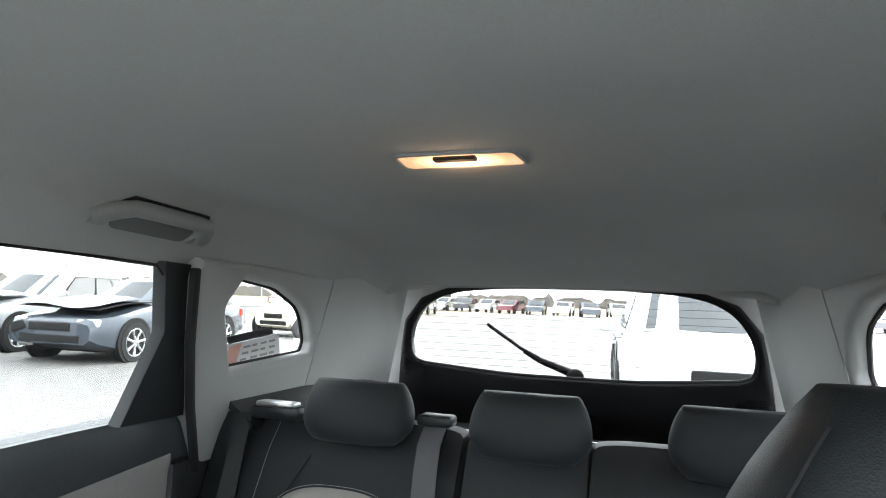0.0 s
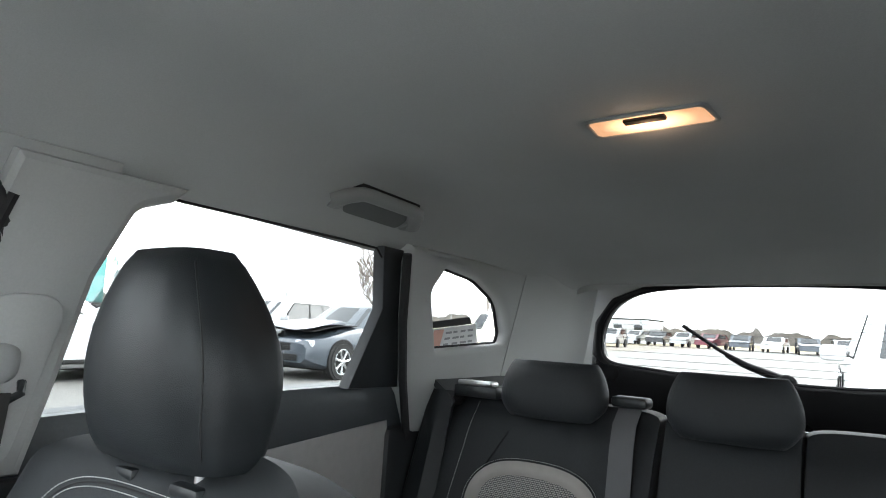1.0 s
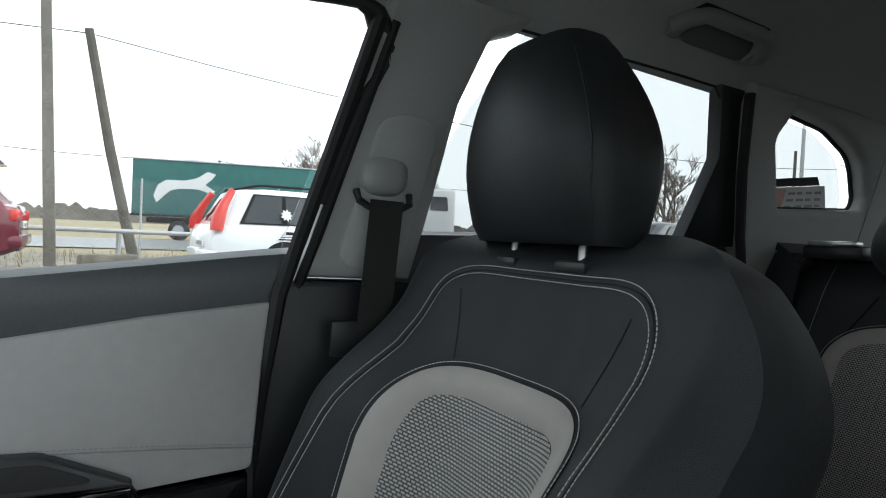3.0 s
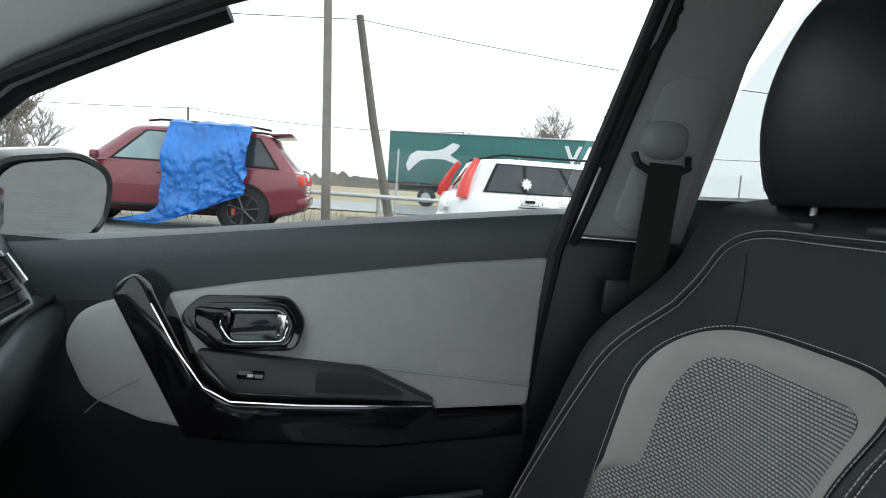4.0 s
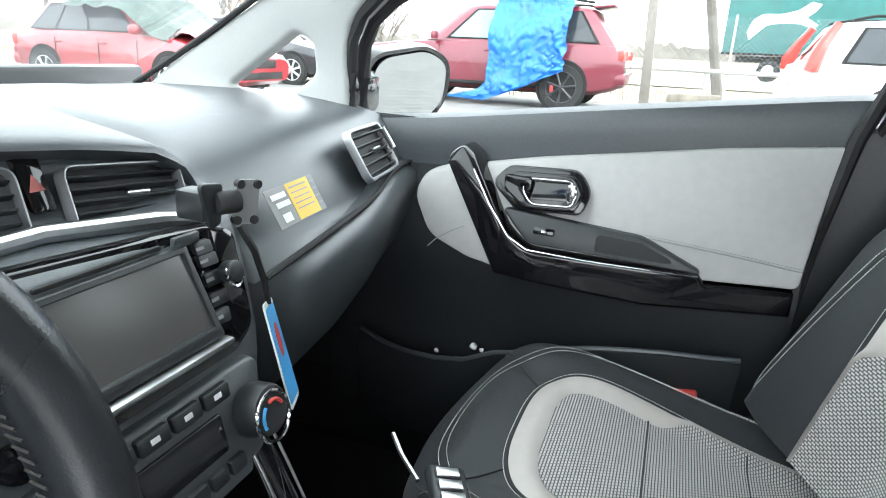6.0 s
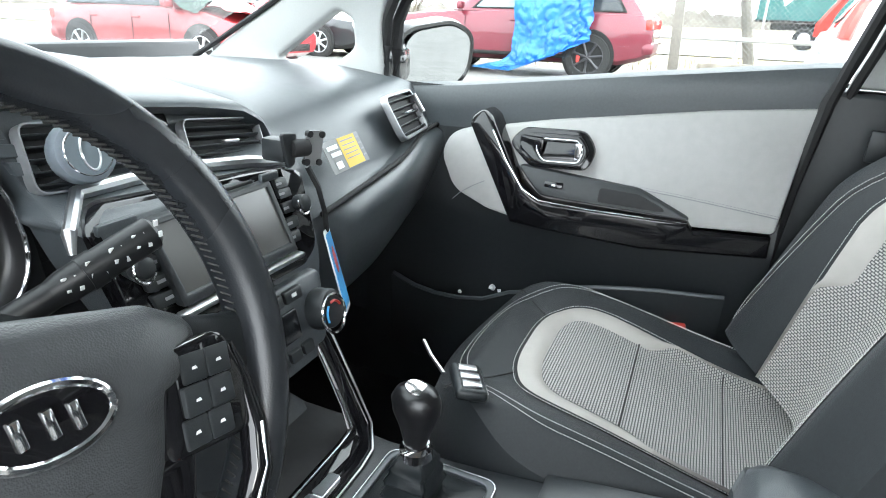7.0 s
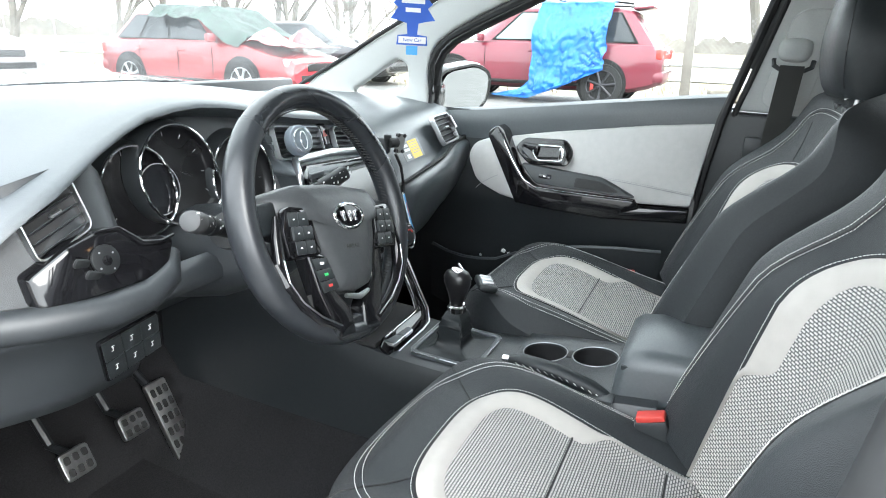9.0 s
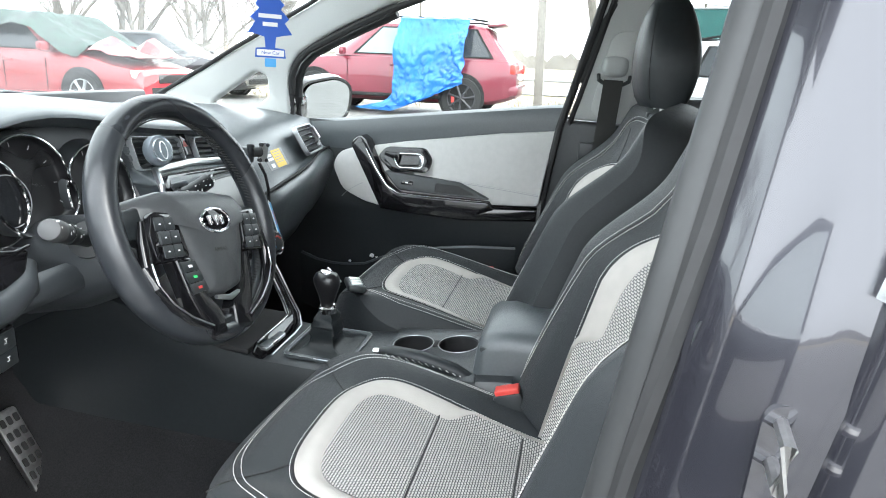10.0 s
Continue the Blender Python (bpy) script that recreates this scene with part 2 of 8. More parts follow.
def rounded(pts, r, n=5):
    """A polygon with its corners rounded; a point may bring its own radius."""
    out = []
    k = len(pts)
    for i in range(k):
        p = Vector(pts[i][:2])
        rad = pts[i][2] if len(pts[i]) > 2 else r
        a, b = Vector(pts[i - 1][:2]) - p, Vector(pts[(i + 1) % k][:2]) - p
        if rad <= 0:
            out.append(tuple(p))
            continue
        ang = a.angle(b)
        cut = min(rad / max(math.tan(ang / 2), 1e-3), a.length * 0.48, b.length * 0.48)
        s, e = p + a.normalized() * cut, p + b.normalized() * cut
        for j in range(n + 1):
            t = j / n
            out.append(tuple(s * (1 - t) ** 2 + p * 2 * t * (1 - t) + e * t * t))
    return out


def plate(outline, holes, to3d, depth, bevel=0.0, seg=2, bm=None):
    """A flat piece with holes: to3d(a, b, d) lays it in space, d from 0 (face) to depth (back)."""
    bm = bm or bmesh.new()
    loops = []
    for pts in (outline, *holes):
        loops.append([bm.verts.new((a, b, 0)) for a, b in pts])
    edges = []
    for lp in loops:
        for i in range(len(lp)):
            edges.append(bm.edges.new((lp[i], lp[(i + 1) % len(lp)])))
    made = bmesh.ops.triangle_fill(bm, edges=edges, use_beauty=True, use_dissolve=False, normal=(0, 0, 1))
    front = [g for g in made["geom"] if isinstance(g, bmesh.types.BMFace)]
    flat = {v: v.co.copy() for lp in loops for v in lp}
    back = {v: bm.verts.new((co.x, co.y, depth)) for v, co in flat.items()}
    for f in front:
        bm.faces.new([back[v] for v in reversed(f.verts)])
    for lp in loops:
        for i in range(len(lp)):
            a, b = lp[i], lp[(i + 1) % len(lp)]
            bm.faces.new((a, b, back[b], back[a]))
    if bevel:
        bmesh.ops.recalc_face_normals(bm, faces=bm.faces)
        bmesh.ops.bevel(bm, geom=edges, offset=bevel, segments=seg, affect="EDGES", profile=0.5)
    for v in bm.verts:
        v.co = to3d(*v.co)
    return bm


def sheet(rows, thick=0.0, bm=None):
    """An open grid of points, given thickness along its normals."""
    bm = bm or bmesh.new()
    vs = [[bm.verts.new(p) for p in r] for r in rows]
    faces = []
    for a, b in zip(vs, vs[1:]):
        for i in range(len(a) - 1):
            faces.append(bm.faces.new((a[i], a[i + 1], b[i + 1], b[i])))
    if thick:
        bmesh.ops.recalc_face_normals(bm, faces=faces)
        bmesh.ops.solidify(bm, geom=faces, thickness=thick)
    return bm


def disc(c, r, h, axis, n=24, bevel=0.0, bm=None, r2=None):
    """A short cylinder standing on c along axis."""
    bm = bm or bmesh.new()
    q = Vector(axis).normalized().to_track_quat("Z", "Y").to_matrix().to_4x4()
    made = bmesh.ops.create_cone(bm, cap_ends=True, segments=n, radius1=r, radius2=r if r2 is None else r2, depth=h)["verts"]
    bmesh.ops.transform(bm, matrix=Matrix.Translation(Vector(c)) @ q @ Matrix.Translation((0, 0, h / 2)), verts=made)
    if bevel:
        es = [e for e in {e for v in made for e in v.link_edges} if e.calc_face_angle(0) > 1.0]
        bmesh.ops.bevel(bm, geom=es, offset=bevel, segments=2, affect="EDGES", profile=0.5)
    return bm


def smoothstep(a, b, x):
    t = min(1.0, max(0.0, (x - a) / (b - a)))
    return t * t * (3 - 2 * t)


def lerp_table(table, x):
    if x <= table[0][0]:
        return table[0][1]
    for (a, p), (b, q) in zip(table, table[1:]):
        if x <= b:
            t = (x - a) / (b - a)
            return p + (q - p) * t
    return table[-1][1]


def soft_table(table, x):
    """Like lerp_table, but easing from point to point."""
    if x <= table[0][0]:
        return table[0][1]
    for (a, p), (b, q) in zip(table, table[1:]):
        if x <= b:
            return p + (q - p) * smoothstep(a, b, x)
    return table[-1][1]


def stitches(curve, surf, lift=0.002, step=0.0048, ln=0.0032, w=0.00055):
    """Short raised threads along an outline."""
    bm = bmesh.new()
    pts = [surf(s, v, lift) for s, v in curve]
    carry = 0.0
    for a, b in zip(pts, pts[1:]):
        seg = (b - a).length
        if seg < 1e-6:
            continue
        d = (b - a) / seg
        x = carry
        while x < seg:
            p, q = a + d * x, a + d * min(x + ln, seg + 0.003)
            tube([p, q], w, 4, bm=bm)
            x += step
        carry = x - seg
    return bm


# ---- ground ----
def ground_material():
    m = material("wet_grey_paving", (0.205, 0.20, 0.19), 0.6, vary=0.25, scale=6, big=0.25)
    n, l = m.node_tree.nodes, m.node_tree.links
    b = n["Principled BSDF"]
    co = n.new("ShaderNodeTexCoord")
    br = n.new("ShaderNodeTexBrick")
    br.inputs["Scale"].default_value = 1.0
    br.inputs["Brick Width"].default_value, br.inputs["Row Height"].default_value, br.inputs["Mortar Size"].default_value = 0.20, 0.10, 0.006
    br.inputs["Color1"].default_value, br.inputs["Color2"].default_value, br.inputs["Mortar"].default_value = (1, 1, 1, 1), (0.82, 0.82, 0.82, 1), (0.45, 0.45, 0.43, 1)
    l.new(co.outputs["Object"], br.inputs["Vector"])
    old = b.inputs["Base Color"].links[0].from_socket
    mx = n.new("ShaderNodeMix")
    mx.data_type, mx.blend_type = "RGBA", "MULTIPLY"
    mx.inputs["Factor"].default_value = 1.0
    l.new(old, mx.inputs[6])
    l.new(br.outputs["Color"], mx.inputs[7])
    l.new(mx.outputs[2], b.inputs["Base Color"])
    return m


PAVING = ground_material()
FIELD = material("dry_winter_field", (0.30, 0.25, 0.15), 1.0, vary=0.3, scale=2.0, big=0.05)
DIRT = material("muddy_verge", (0.24, 0.215, 0.18), 1.0, vary=0.45, scale=5.0, bump=0.8, bump_scale=12, big=0.6)
ASPHALT = material("wet_asphalt", (0.20, 0.20, 0.205), 0.45, vary=0.2, scale=30, big=0.2)
gr = 1500.0
tagged(part("ground", sheet([[(-gr, -gr, -0.02), (gr, -gr, -0.02)], [(-gr, gr, -0.02), (gr, gr, -0.02)]]), FIELD, smooth=0), "dry straw-coloured winter field out to the horizon", "ground", kind="structure")
tagged(part("pavement", sheet([[(-60, -70, 0), (12.6, -70, 0)], [(-60, 25, 0), (12.6, 25, 0)]], -0.015), PAVING, smooth=0), "wet grey block paving of a car yard", "pavement", kind="structure")
verge = []
for i in range(46):
    y = -70 + i * 3.0
    verge.append([(x, y, 0.006 + 0.10 * max(0, noise.noise((x * 0.9, y * 0.5, 3.1))) * (1 if 12.7 < x < 18.5 else 0)) for x in (12.6, 13.2, 13.9, 14.7, 15.6, 16.6, 17.6, 18.6)])
tagged(part("verge", sheet(verge), DIRT), "muddy verge with dead grass beside the yard fence", "verge", kind="structure")
tagged(part("road", sheet([[(22, -300, 0.02), (33, -300, 0.02)], [(22, 300, 0.02), (33, 300, 0.02)]]), ASPHALT, smooth=0), "wet asphalt road beyond the fence", "road", kind="structure")


# ---- the car's shell ----
YARD = set(scene.objects)
def side_x(z):
    return 0.715 - max(0.0, z - 0.93) * 0.245


def on_side(side, off=0.0):
    return lambda a, b, d: Vector((side * (side_x(b) + off + d), a, b))


def headliner_z(x, y):
    c = soft_table([(-2.14, 1.335), (-1.9, 1.395), (-1.5, 1.435), (-0.6, 1.450), (-0.1, 1.42), (0.08, 1.385)], y)
    return c - 0.135 * smoothstep(0.42 + 0.08 * smoothstep(-1.6, -2.1, y), 0.68, abs(x)) ** 1.3


rows = []
for j in range(45):
    y = 0.08 - j * (2.22 / 44)
    w = 0.640 if y > -1.5 else 0.640 - 0.06 * smoothstep(-1.5, -2.14, y)
    rows.append([(w * (i / 20 - 1), y, headliner_z(w * (i / 20 - 1), y)) for i in range(41)])
tagged(part("ceiling", sheet(rows, -0.02), HEADLINER), "grey cloth headliner of the car", "headliner", kind="structure")
tagged(part("roof_shell", sheet([[(x, y, 1.50 - 0.10 * (abs(x) / 0.7) ** 3) for x in (-0.74, -0.6, -0.3, 0, 0.3, 0.6, 0.74)] for y in (0.1, -0.6, -1.4, -2.25)], 0.01), BODY_DARK), "dark grey painted steel roof", "car roof", kind="structure")

floor_rows = []
for y in (0.92, 0.86, 0.78, 0.70, 0.62, 0.45, 0.0, -0.4, -0.8, -1.2, -2.4):
    z = soft_table([(-2.4, 0.15), (0.10, 0.10), (0.60, 0.095), (0.78, 0.27), (0.92, 0.52)], y)
    floor_rows.append([(x, y, z + 0.16 * smoothstep(0.22, 0.12, abs(x))) for x in (-0.74, -0.5, -0.24, -0.18, -0.10, 0, 0.10, 0.18, 0.24, 0.5, 0.74)])
tagged(part("floor", sheet(floor_rows, -0.03), CARPET), "dark carpet on the car's floor and tunnel", "car floor", kind="structure")
tagged(part("wall_front", block((0, 0.97, 0.55), (1.5, 0.05, 0.7), 0.01), PLASTIC), "dark bulkhead behind the dashboard", "bulkhead", kind="structure")
tagged(part("wall_rear", block((0, -2.46, 0.56), (1.3, 0.05, 0.75), 0.01), PLASTIC), "black plastic inside of the tailgate", "tailgate trim", kind="structure")

QUARTER = rounded([(-1.480, 1.110, 0.012), (-1.405, 1.245, 0.03), (-1.445, 1.310, 0.025), (-1.60, 1.296, 0.2), (-1.735, 1.250, 0.16), (-1.805, 1.160, 0.05), (-1.800, 1.134, 0.012)], 0.03, 8)
for side, tagname in ((1, "east"), (-1, "west")):
    k = 0.0 if side > 0 else -0.105
    b_pillar = rounded([(-0.452 + k, 0.925, 0), (-0.528 + k, 1.335, 0), (-0.76, 1.335, 0), (-0.74, 1.312, 0.0), (-0.690, 1.292, 0.03), (-0.656, 1.19, 0.05), (-0.641, 1.047, 0.05), (-0.625, 0.925, 0)], 0.0)
    tagged(part("pillar_trim", plate(b_pillar, [], on_side(side, -0.03), 0.042 if side > 0 else 0.024, 0.012), TRIM_GREY, smooth=18), "pale grey plastic trim on the pillar between the doors", "pillar trim", kind="structure")
    low = rounded([(-0.43 + k * 1.25, 0.922, 0.01), (-0.66, 0.922, 0.01), (-0.66, 0.25, 0), (-0.36 + k * 1.35, 0.25, 0)], 0)
    tagged(part("pillar_trim", plate(low, [], lambda a, b, d, s=side: Vector((s * (0.69 + d), a, b)), 0.06, 0.01), PLASTIC), "black plastic lower trim of the pillar between the doors", "pillar trim", kind="structure")
    c_pillar = [(-1.33, 1.17), (-1.288, 1.30), (-1.29, 1.34), (-2.13, 1.345), (-2.19, 1.10), (-2.2, 0.90), (-1.45, 0.90), (-1.383, 1.04)]
    tagged(part("pillar_trim", plate(c_pillar, [QUARTER], on_side(side, -0.035), 0.045, 0.020, 4), TRIM_GREY, smooth=40), "pale grey plastic trim round the small rear side window", "pillar trim", kind="structure")
    d_rows = []
    for z in (0.88, 0.98, 1.08, 1.18, 1.26, 1.32, 1.37, 1.43):
        d_rows.append([(side * (side_x(z) - dx), dy - (1.34 - z) * 0.17 * min(1, k / 4), z) for k, (dx, dy) in enumerate(((0.0353, -1.815), (0.0375, -1.88), (0.042, -1.96), (0.049, -2.03), (0.059, -2.09), (0.072, -2.14), (0.088, -2.17), (0.105, -2.187)))])
    tagged(part("pillar_trim", sheet(d_rows, 0.002), TRIM_GREY, smooth=80), "pale grey trim of the rear corner pillar", "pillar trim", kind="structure")
    a_out = [(0.90, 0.845), (0.807, 0.915), (0.533, 1.062), (0.305, 1.180), (0.05, 1.330), (-0.12, 1.40), (-0.45, 1.40), (-0.45, 1.315), (-0.12, 1.262), (0.066, 1.196), (0.22, 1.126), (0.30, 1.084), (0.352, 1.050), (0.384, 1.010), (0.396, 0.960), (0.396, 0.900), (0.392, 0.845)]
    tri = rounded([(0.672, 0.880, 0.008), (0.498, 0.993, 0.022), (0.464, 0.978, 0.016), (0.466, 0.918, 0.025), (0.520, 0.879, 0.02)], 0.01)
    tagged(part("pillar_trim", plate(a_out, [tri], on_side(side, -0.035), 0.028, 0.010, 3), TRIM_GREY, smooth=50), "pale grey windscreen pillar trim with a small corner window", "pillar trim", kind="structure")
    tagged(part("sill", block((side * 0.765, -0.55, 0.185), (0.11, 2.6, 0.27), 0.02), PLASTIC), "black plastic door sill", "door sill", kind="structure")
    seal_q = thing("window_seal", (side * 0.68, -1.6, 1.2), "thin black rubber seal round the rear side window", "seal", kind="structure")
    part("strip", tube([on_side(side, 0.004)(y, z, 0) for y, z in QUARTER], 0.0055, 6, True), RUBBER, seal_q)
    pane = part("window_pane", plate([(y, z) for y, z in QUARTER], [], on_side(side, 0.03), 0.004), REAR_GLASS, smooth=0)
    pane.visible_shadow = False
    tagged(pane, "small clear rear side window pane", "window", kind="structure")
    pane = part("window_pane", plate(tri, [], on_side(side, 0.02), 0.004), GLASS, smooth=0)
    pane.visible_shadow = False
    tagged(pane, "small clear corner window pane", "window", kind="structure")
    # rear side below the quarter window, over the wheel arch
    tagged(part("arch_trim", block((side * 0.715, -1.80, 0.66), (0.07, 0.86, 0.54), 0.02), PLASTIC), "black plastic trim over the rear wheel arch", "arch trim", kind="structure")

for side in (1, -1):
    tagged(part("trim", plate([(-0.25, 1.290), (-0.50, 1.296), (-0.66, 1.318), (-0.66, 1.350), (-0.25, 1.350)], [], on_side(side, -0.014), 0.02, 0.003), TRIM_GREY), "grey roof edge trim above the pillar", "trim", kind="structure")
    if side > 0:
        ds = thing("door_aperture_seal", (0.61, -0.45, 1.25), "dark grey rubber seal round the front door opening", "seal", kind="structure")
        line = [(-0.26, 1.280), (-0.33, 1.284), (-0.403, 1.288), (-0.453, 1.293), (-0.486, 1.295), (-0.512, 1.287), (-0.528, 1.270), (-0.533, 1.248), (-0.529, 1.225), (-0.520, 1.203), (-0.508, 1.175), (-0.492, 1.122), (-0.468, 1.03)]
        part("strip", tube([on_side(side, -0.022)(y, z, 0) for y, z in line], 0.0105, 12), PILLAR_SEAL, ds, smooth=60)
    ws = thing("windscreen_seal", (side * 0.68, 0.5, 1.1), "black rubber edge between windscreen and pillar", "seal", kind="structure")
    part("strip", tube([on_side(side, -0.036)(y, z, 0) for y, z in ((0.90, 0.868), (0.807, 0.919), (0.68, 0.986), (0.533, 1.066), (0.305, 1.184), (0.05, 1.334))], 0.0065, 8), RUBBER, ws)

# windscreen and roof rail over it
shield = []
for t in np.linspace(0, 1, 9):
    y, z = 0.93 - 0.98 * t, 0.905 + 0.475 * t - 0.03 * t * t
    w = 0.70 - 0.10 * t
    shield.append([(w * s, y + 0.10 * (1 - s * s) * (1 - 0.5 * t), z) for s in np.linspace(-1, 1, 13)])
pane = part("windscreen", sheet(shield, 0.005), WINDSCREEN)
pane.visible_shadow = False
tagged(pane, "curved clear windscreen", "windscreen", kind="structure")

half = [(0.0, 1.343), (0.20, 1.340), (0.36, 1.325), (0.455, 1.285), (0.510, 1.215), (0.525, 1.14), (0.50, 1.095), (0.40, 1.082), (0.20, 1.068), (0.05, 1.066)]
ring = half + [(-x, z) for x, z in reversed(half[1:])]
REAR = []
for k in range(len(ring)):
    p0, p1, p2, p3 = (Vector(ring[(k + j) % len(ring)]) for j in (-1, 0, 1, 2))
    for t in (0, 0.25, 0.5, 0.75):
        REAR.append(tuple(0.5 * (2 * p1 + (p2 - p0) * t + (2 * p0 - 5 * p1 + 4 * p2 - p3) * t * t + (3 * p1 - p0 - 3 * p2 + p3) * t ** 3)))


def on_gate(off=0.0):
    return lambda a, b, d: Vector((a, -2.20 - (1.34 - b) * 0.30 - off - d, b))


half_ring = [(0.0, 1.356), (0.20, 1.354), (0.37, 1.341), (0.476, 1.303), (0.540, 1.226), (0.558, 1.14), (0.572, 1.05), (0.60, 0.85)]
frame_out = rounded([(x, z, 0.03) for x, z in half_ring] + [(-x, z, 0.03) for x, z in reversed(half_ring[1:])], 0.03)
tagged(part("tailgate_frame", plate(frame_out, [REAR], on_gate(), 0.05, 0.012), CUP_BLACK), "black plastic frame of the tailgate window", "tailgate", kind="structure")
tagged(part("tailgate_surround", plate([(0.70, 1.42), (0.70, 0.86), (0.585, 0.86), (0.562, 1.05), (0.548, 1.14), (0.530, 1.226), (0.468, 1.298), (0.36, 1.334), (0.20, 1.346), (-0.20, 1.346), (-0.36, 1.334), (-0.468, 1.298), (-0.530, 1.226), (-0.548, 1.14), (-0.562, 1.05), (-0.585, 0.86), (-0.70, 0.86), (-0.70, 1.42)], [], on_gate(0.012), 0.02, 0.004), TRIM_GREY), "grey trim round the tailgate frame", "trim", kind="structure")
gate_seal = thing("tailgate_seal", (0, -2.22, 1.2), "black rubber seal round the rear window", "seal", kind="structure")
part("strip", tube([on_gate(0.012)(x, z, 0) for x, z in REAR], 0.006, 6, True), RUBBER, gate_seal)
pane = part("rear_window", plate([(x * 1.01, z) for x, z in REAR], [], on_gate(0.035), 0.004), REAR_GLASS, smooth=0)
pane.visible_shadow = False
tagged(pane, "clear rear window with fine heating wires", "rear window", kind="structure")
header = [[(x, -2.115 - 0.03 * k - 0.05 * t, 1.352 - 0.002 * k + 0.012 * t - 0.04 * (abs(x) / 0.6) ** 6) for t in (0, 0.5, 1)] for k, x in [(0, s * 0.58) for s in np.linspace(-1, 1, 17)]]
tagged(part("trim", sheet(header, 0.02), TRIM_GREY), "grey trim strip above the rear window", "trim", kind="structure")
wires = bmesh.new()
for k in range(11):
    z = 1.09 + k * 0.022
    w = lerp_table([(1.08, 0.40), (1.12, 0.50), (1.2, 0.505), (1.29, 0.44), (1.33, 0.3)], z)
    tube([on_gate(0.033)(x, z, 0) for x in np.linspace(-w, w, 5)], 0.0006, 4, bm=wires)
part("heating_wire", wires, RUBBER, pane)

# rear wiper, seen through the glass
wiper = thing("rear_wiper", (0.0, -2.32, 1.07), "black rear window wiper arm lying across the glass", "wiper")
gate = on_gate(0.06)
part("arm", tube([gate(-0.01, 1.075, 0), gate(0.10, 1.115, 0), gate(0.15, 1.14, 0)], [0.014, 0.010, 0.006], 8), RUBBER, wiper)
part("blade", tube([gate(0.05, 1.095, 0), gate(0.16, 1.15, 0), gate(0.27, 1.225, 0)], 0.006, 8), RUBBER, wiper)
part("pivot_cap", disc(gate(-0.015, 1.062, 0), 0.028, 0.03, (0, 1, 0.2), bevel=0.006), RUBBER, wiper)

# cargo cover behind the rear seats
cover = thing("cargo_cover", (0, -1.9, 0.95), "black roller cargo cover behind the rear seats", "cargo cover")
part("sheet", sheet([[(x, -1.66 - 0.7 * t, 0.885 + 0.012 * math.sin(6 * x)) for x in np.linspace(-0.6, 0.6, 13)] for t in (0, 0.5, 1)], 0.004), CLOTH, cover)
part("front_bar", block((0, -1.61, 1.000), (1.24, 0.016, 0.012), 0.003), SATIN, cover, "bright metal front bar")
part("roller", tube([(-0.64, -1.64, 0.90), (0.64, -1.64, 0.90)], 0.03, 14), PLASTIC, cover)
for s in (-1, 1):
    part("end_cap", block((s * 0.64, -1.70, 0.91), (0.06, 0.16, 0.06), 0.012), PLASTIC, cover)
    rail = thing("cover_rail", (s * 0.64, -1.9, 1.0), "black plastic side ledge above the cargo cover", "ledge")
    part("ledge", sheet([[(s * (0.66 - 0.07 * t), y, 1.045 - 0.05 * t - 0.02 * (y + 1.6)) for t in (0, 0.5, 1)] for y in np.linspace(-1.5, -2.2, 6)], 0.015), PLASTIC, rail)


# ---- doors ----
def seal(pts, r=0.008):
    return tube(pts, r, 8)


def door_x(y, z):
    """The inner face of the door trim."""
    return 0.705 - 0.045 * smoothstep(0.86, 0.70, z) + 0.035 * smoothstep(0.62, 0.5, z)


def on_door(off):
    return lambda a, b, d: Vector((door_x(a, b) - off + d, a, b))


door = thing("door_1", (0.72, 0.0, 0.3), "closed front passenger door, black and pale grey trim", "car door", kind="structure")
SILL = [(0.40, 0.852), (0.22, 0.872), (0.06, 0.895), (-0.105, 0.919), (-0.27, 0.942), (-0.435, 0.965)]
WAIST = [(0.142, 0.794), (0.02, 0.820), (-0.111, 0.842), (-0.26, 0.868), (-0.420, 0.889)]
top_rows = []
for i in range(15):
    t = i / 14
    y = 0.42 - 0.865 * t
    zs = lerp_table([(a, b) for a, b in reversed(SILL)], y)
    zw = lerp_table([(-0.45, 0.892), (-0.42, 0.889), (-0.111, 0.842), (0.142, 0.794), (0.42, 0.73)], y) - 0.012
    x0 = 0.705
    top_rows.append([(x0 + 0.07, y, zs - 0.016), (x0 + 0.045, y, zs - 0.002), (x0 + 0.018, y, zs), (x0 + 0.002, y, zs - 0.008), (x0 - 0.004, y, zs - 0.024), (x0 - 0.006, y, (zs + zw) / 2), (x0 - 0.002, y, zw)])
part("top_pad", sheet(top_rows), DASH, door, "grained black upper pad")
pale = [(0.150, 0.793, 0.01), (0.02, 0.820, 0.2), (-0.111, 0.842, 0.2), (-0.26, 0.868, 0.2), (-0.420, 0.889, 0.008), (-0.405, 0.80, 0.3), (-0.392, 0.676, 0.012), (-0.25, 0.664, 0.01), (-0.05, 0.66, 0), (0.06, 0.655, 0), (0.10, 0.70, 0)]
part("panel", plate(rounded(pale, 0.02), [], on_door(0.014), 0.02, 0.006), DOOR_PALE, door, "pale grey vinyl panel")
nose = [(0.176, 0.790, 0.02), (0.225, 0.774, 0.04), (0.240, 0.735, 0.05), (0.205, 0.662, 0.06), (0.13, 0.632, 0.05), (0.07, 0.622, 0.005), (0.14, 0.76, 0.0)]
part("panel", plate(rounded(nose, 0.02), [], on_door(0.016), 0.03, 0.008), DOOR_PALE, door, "pale grey vinyl panel")
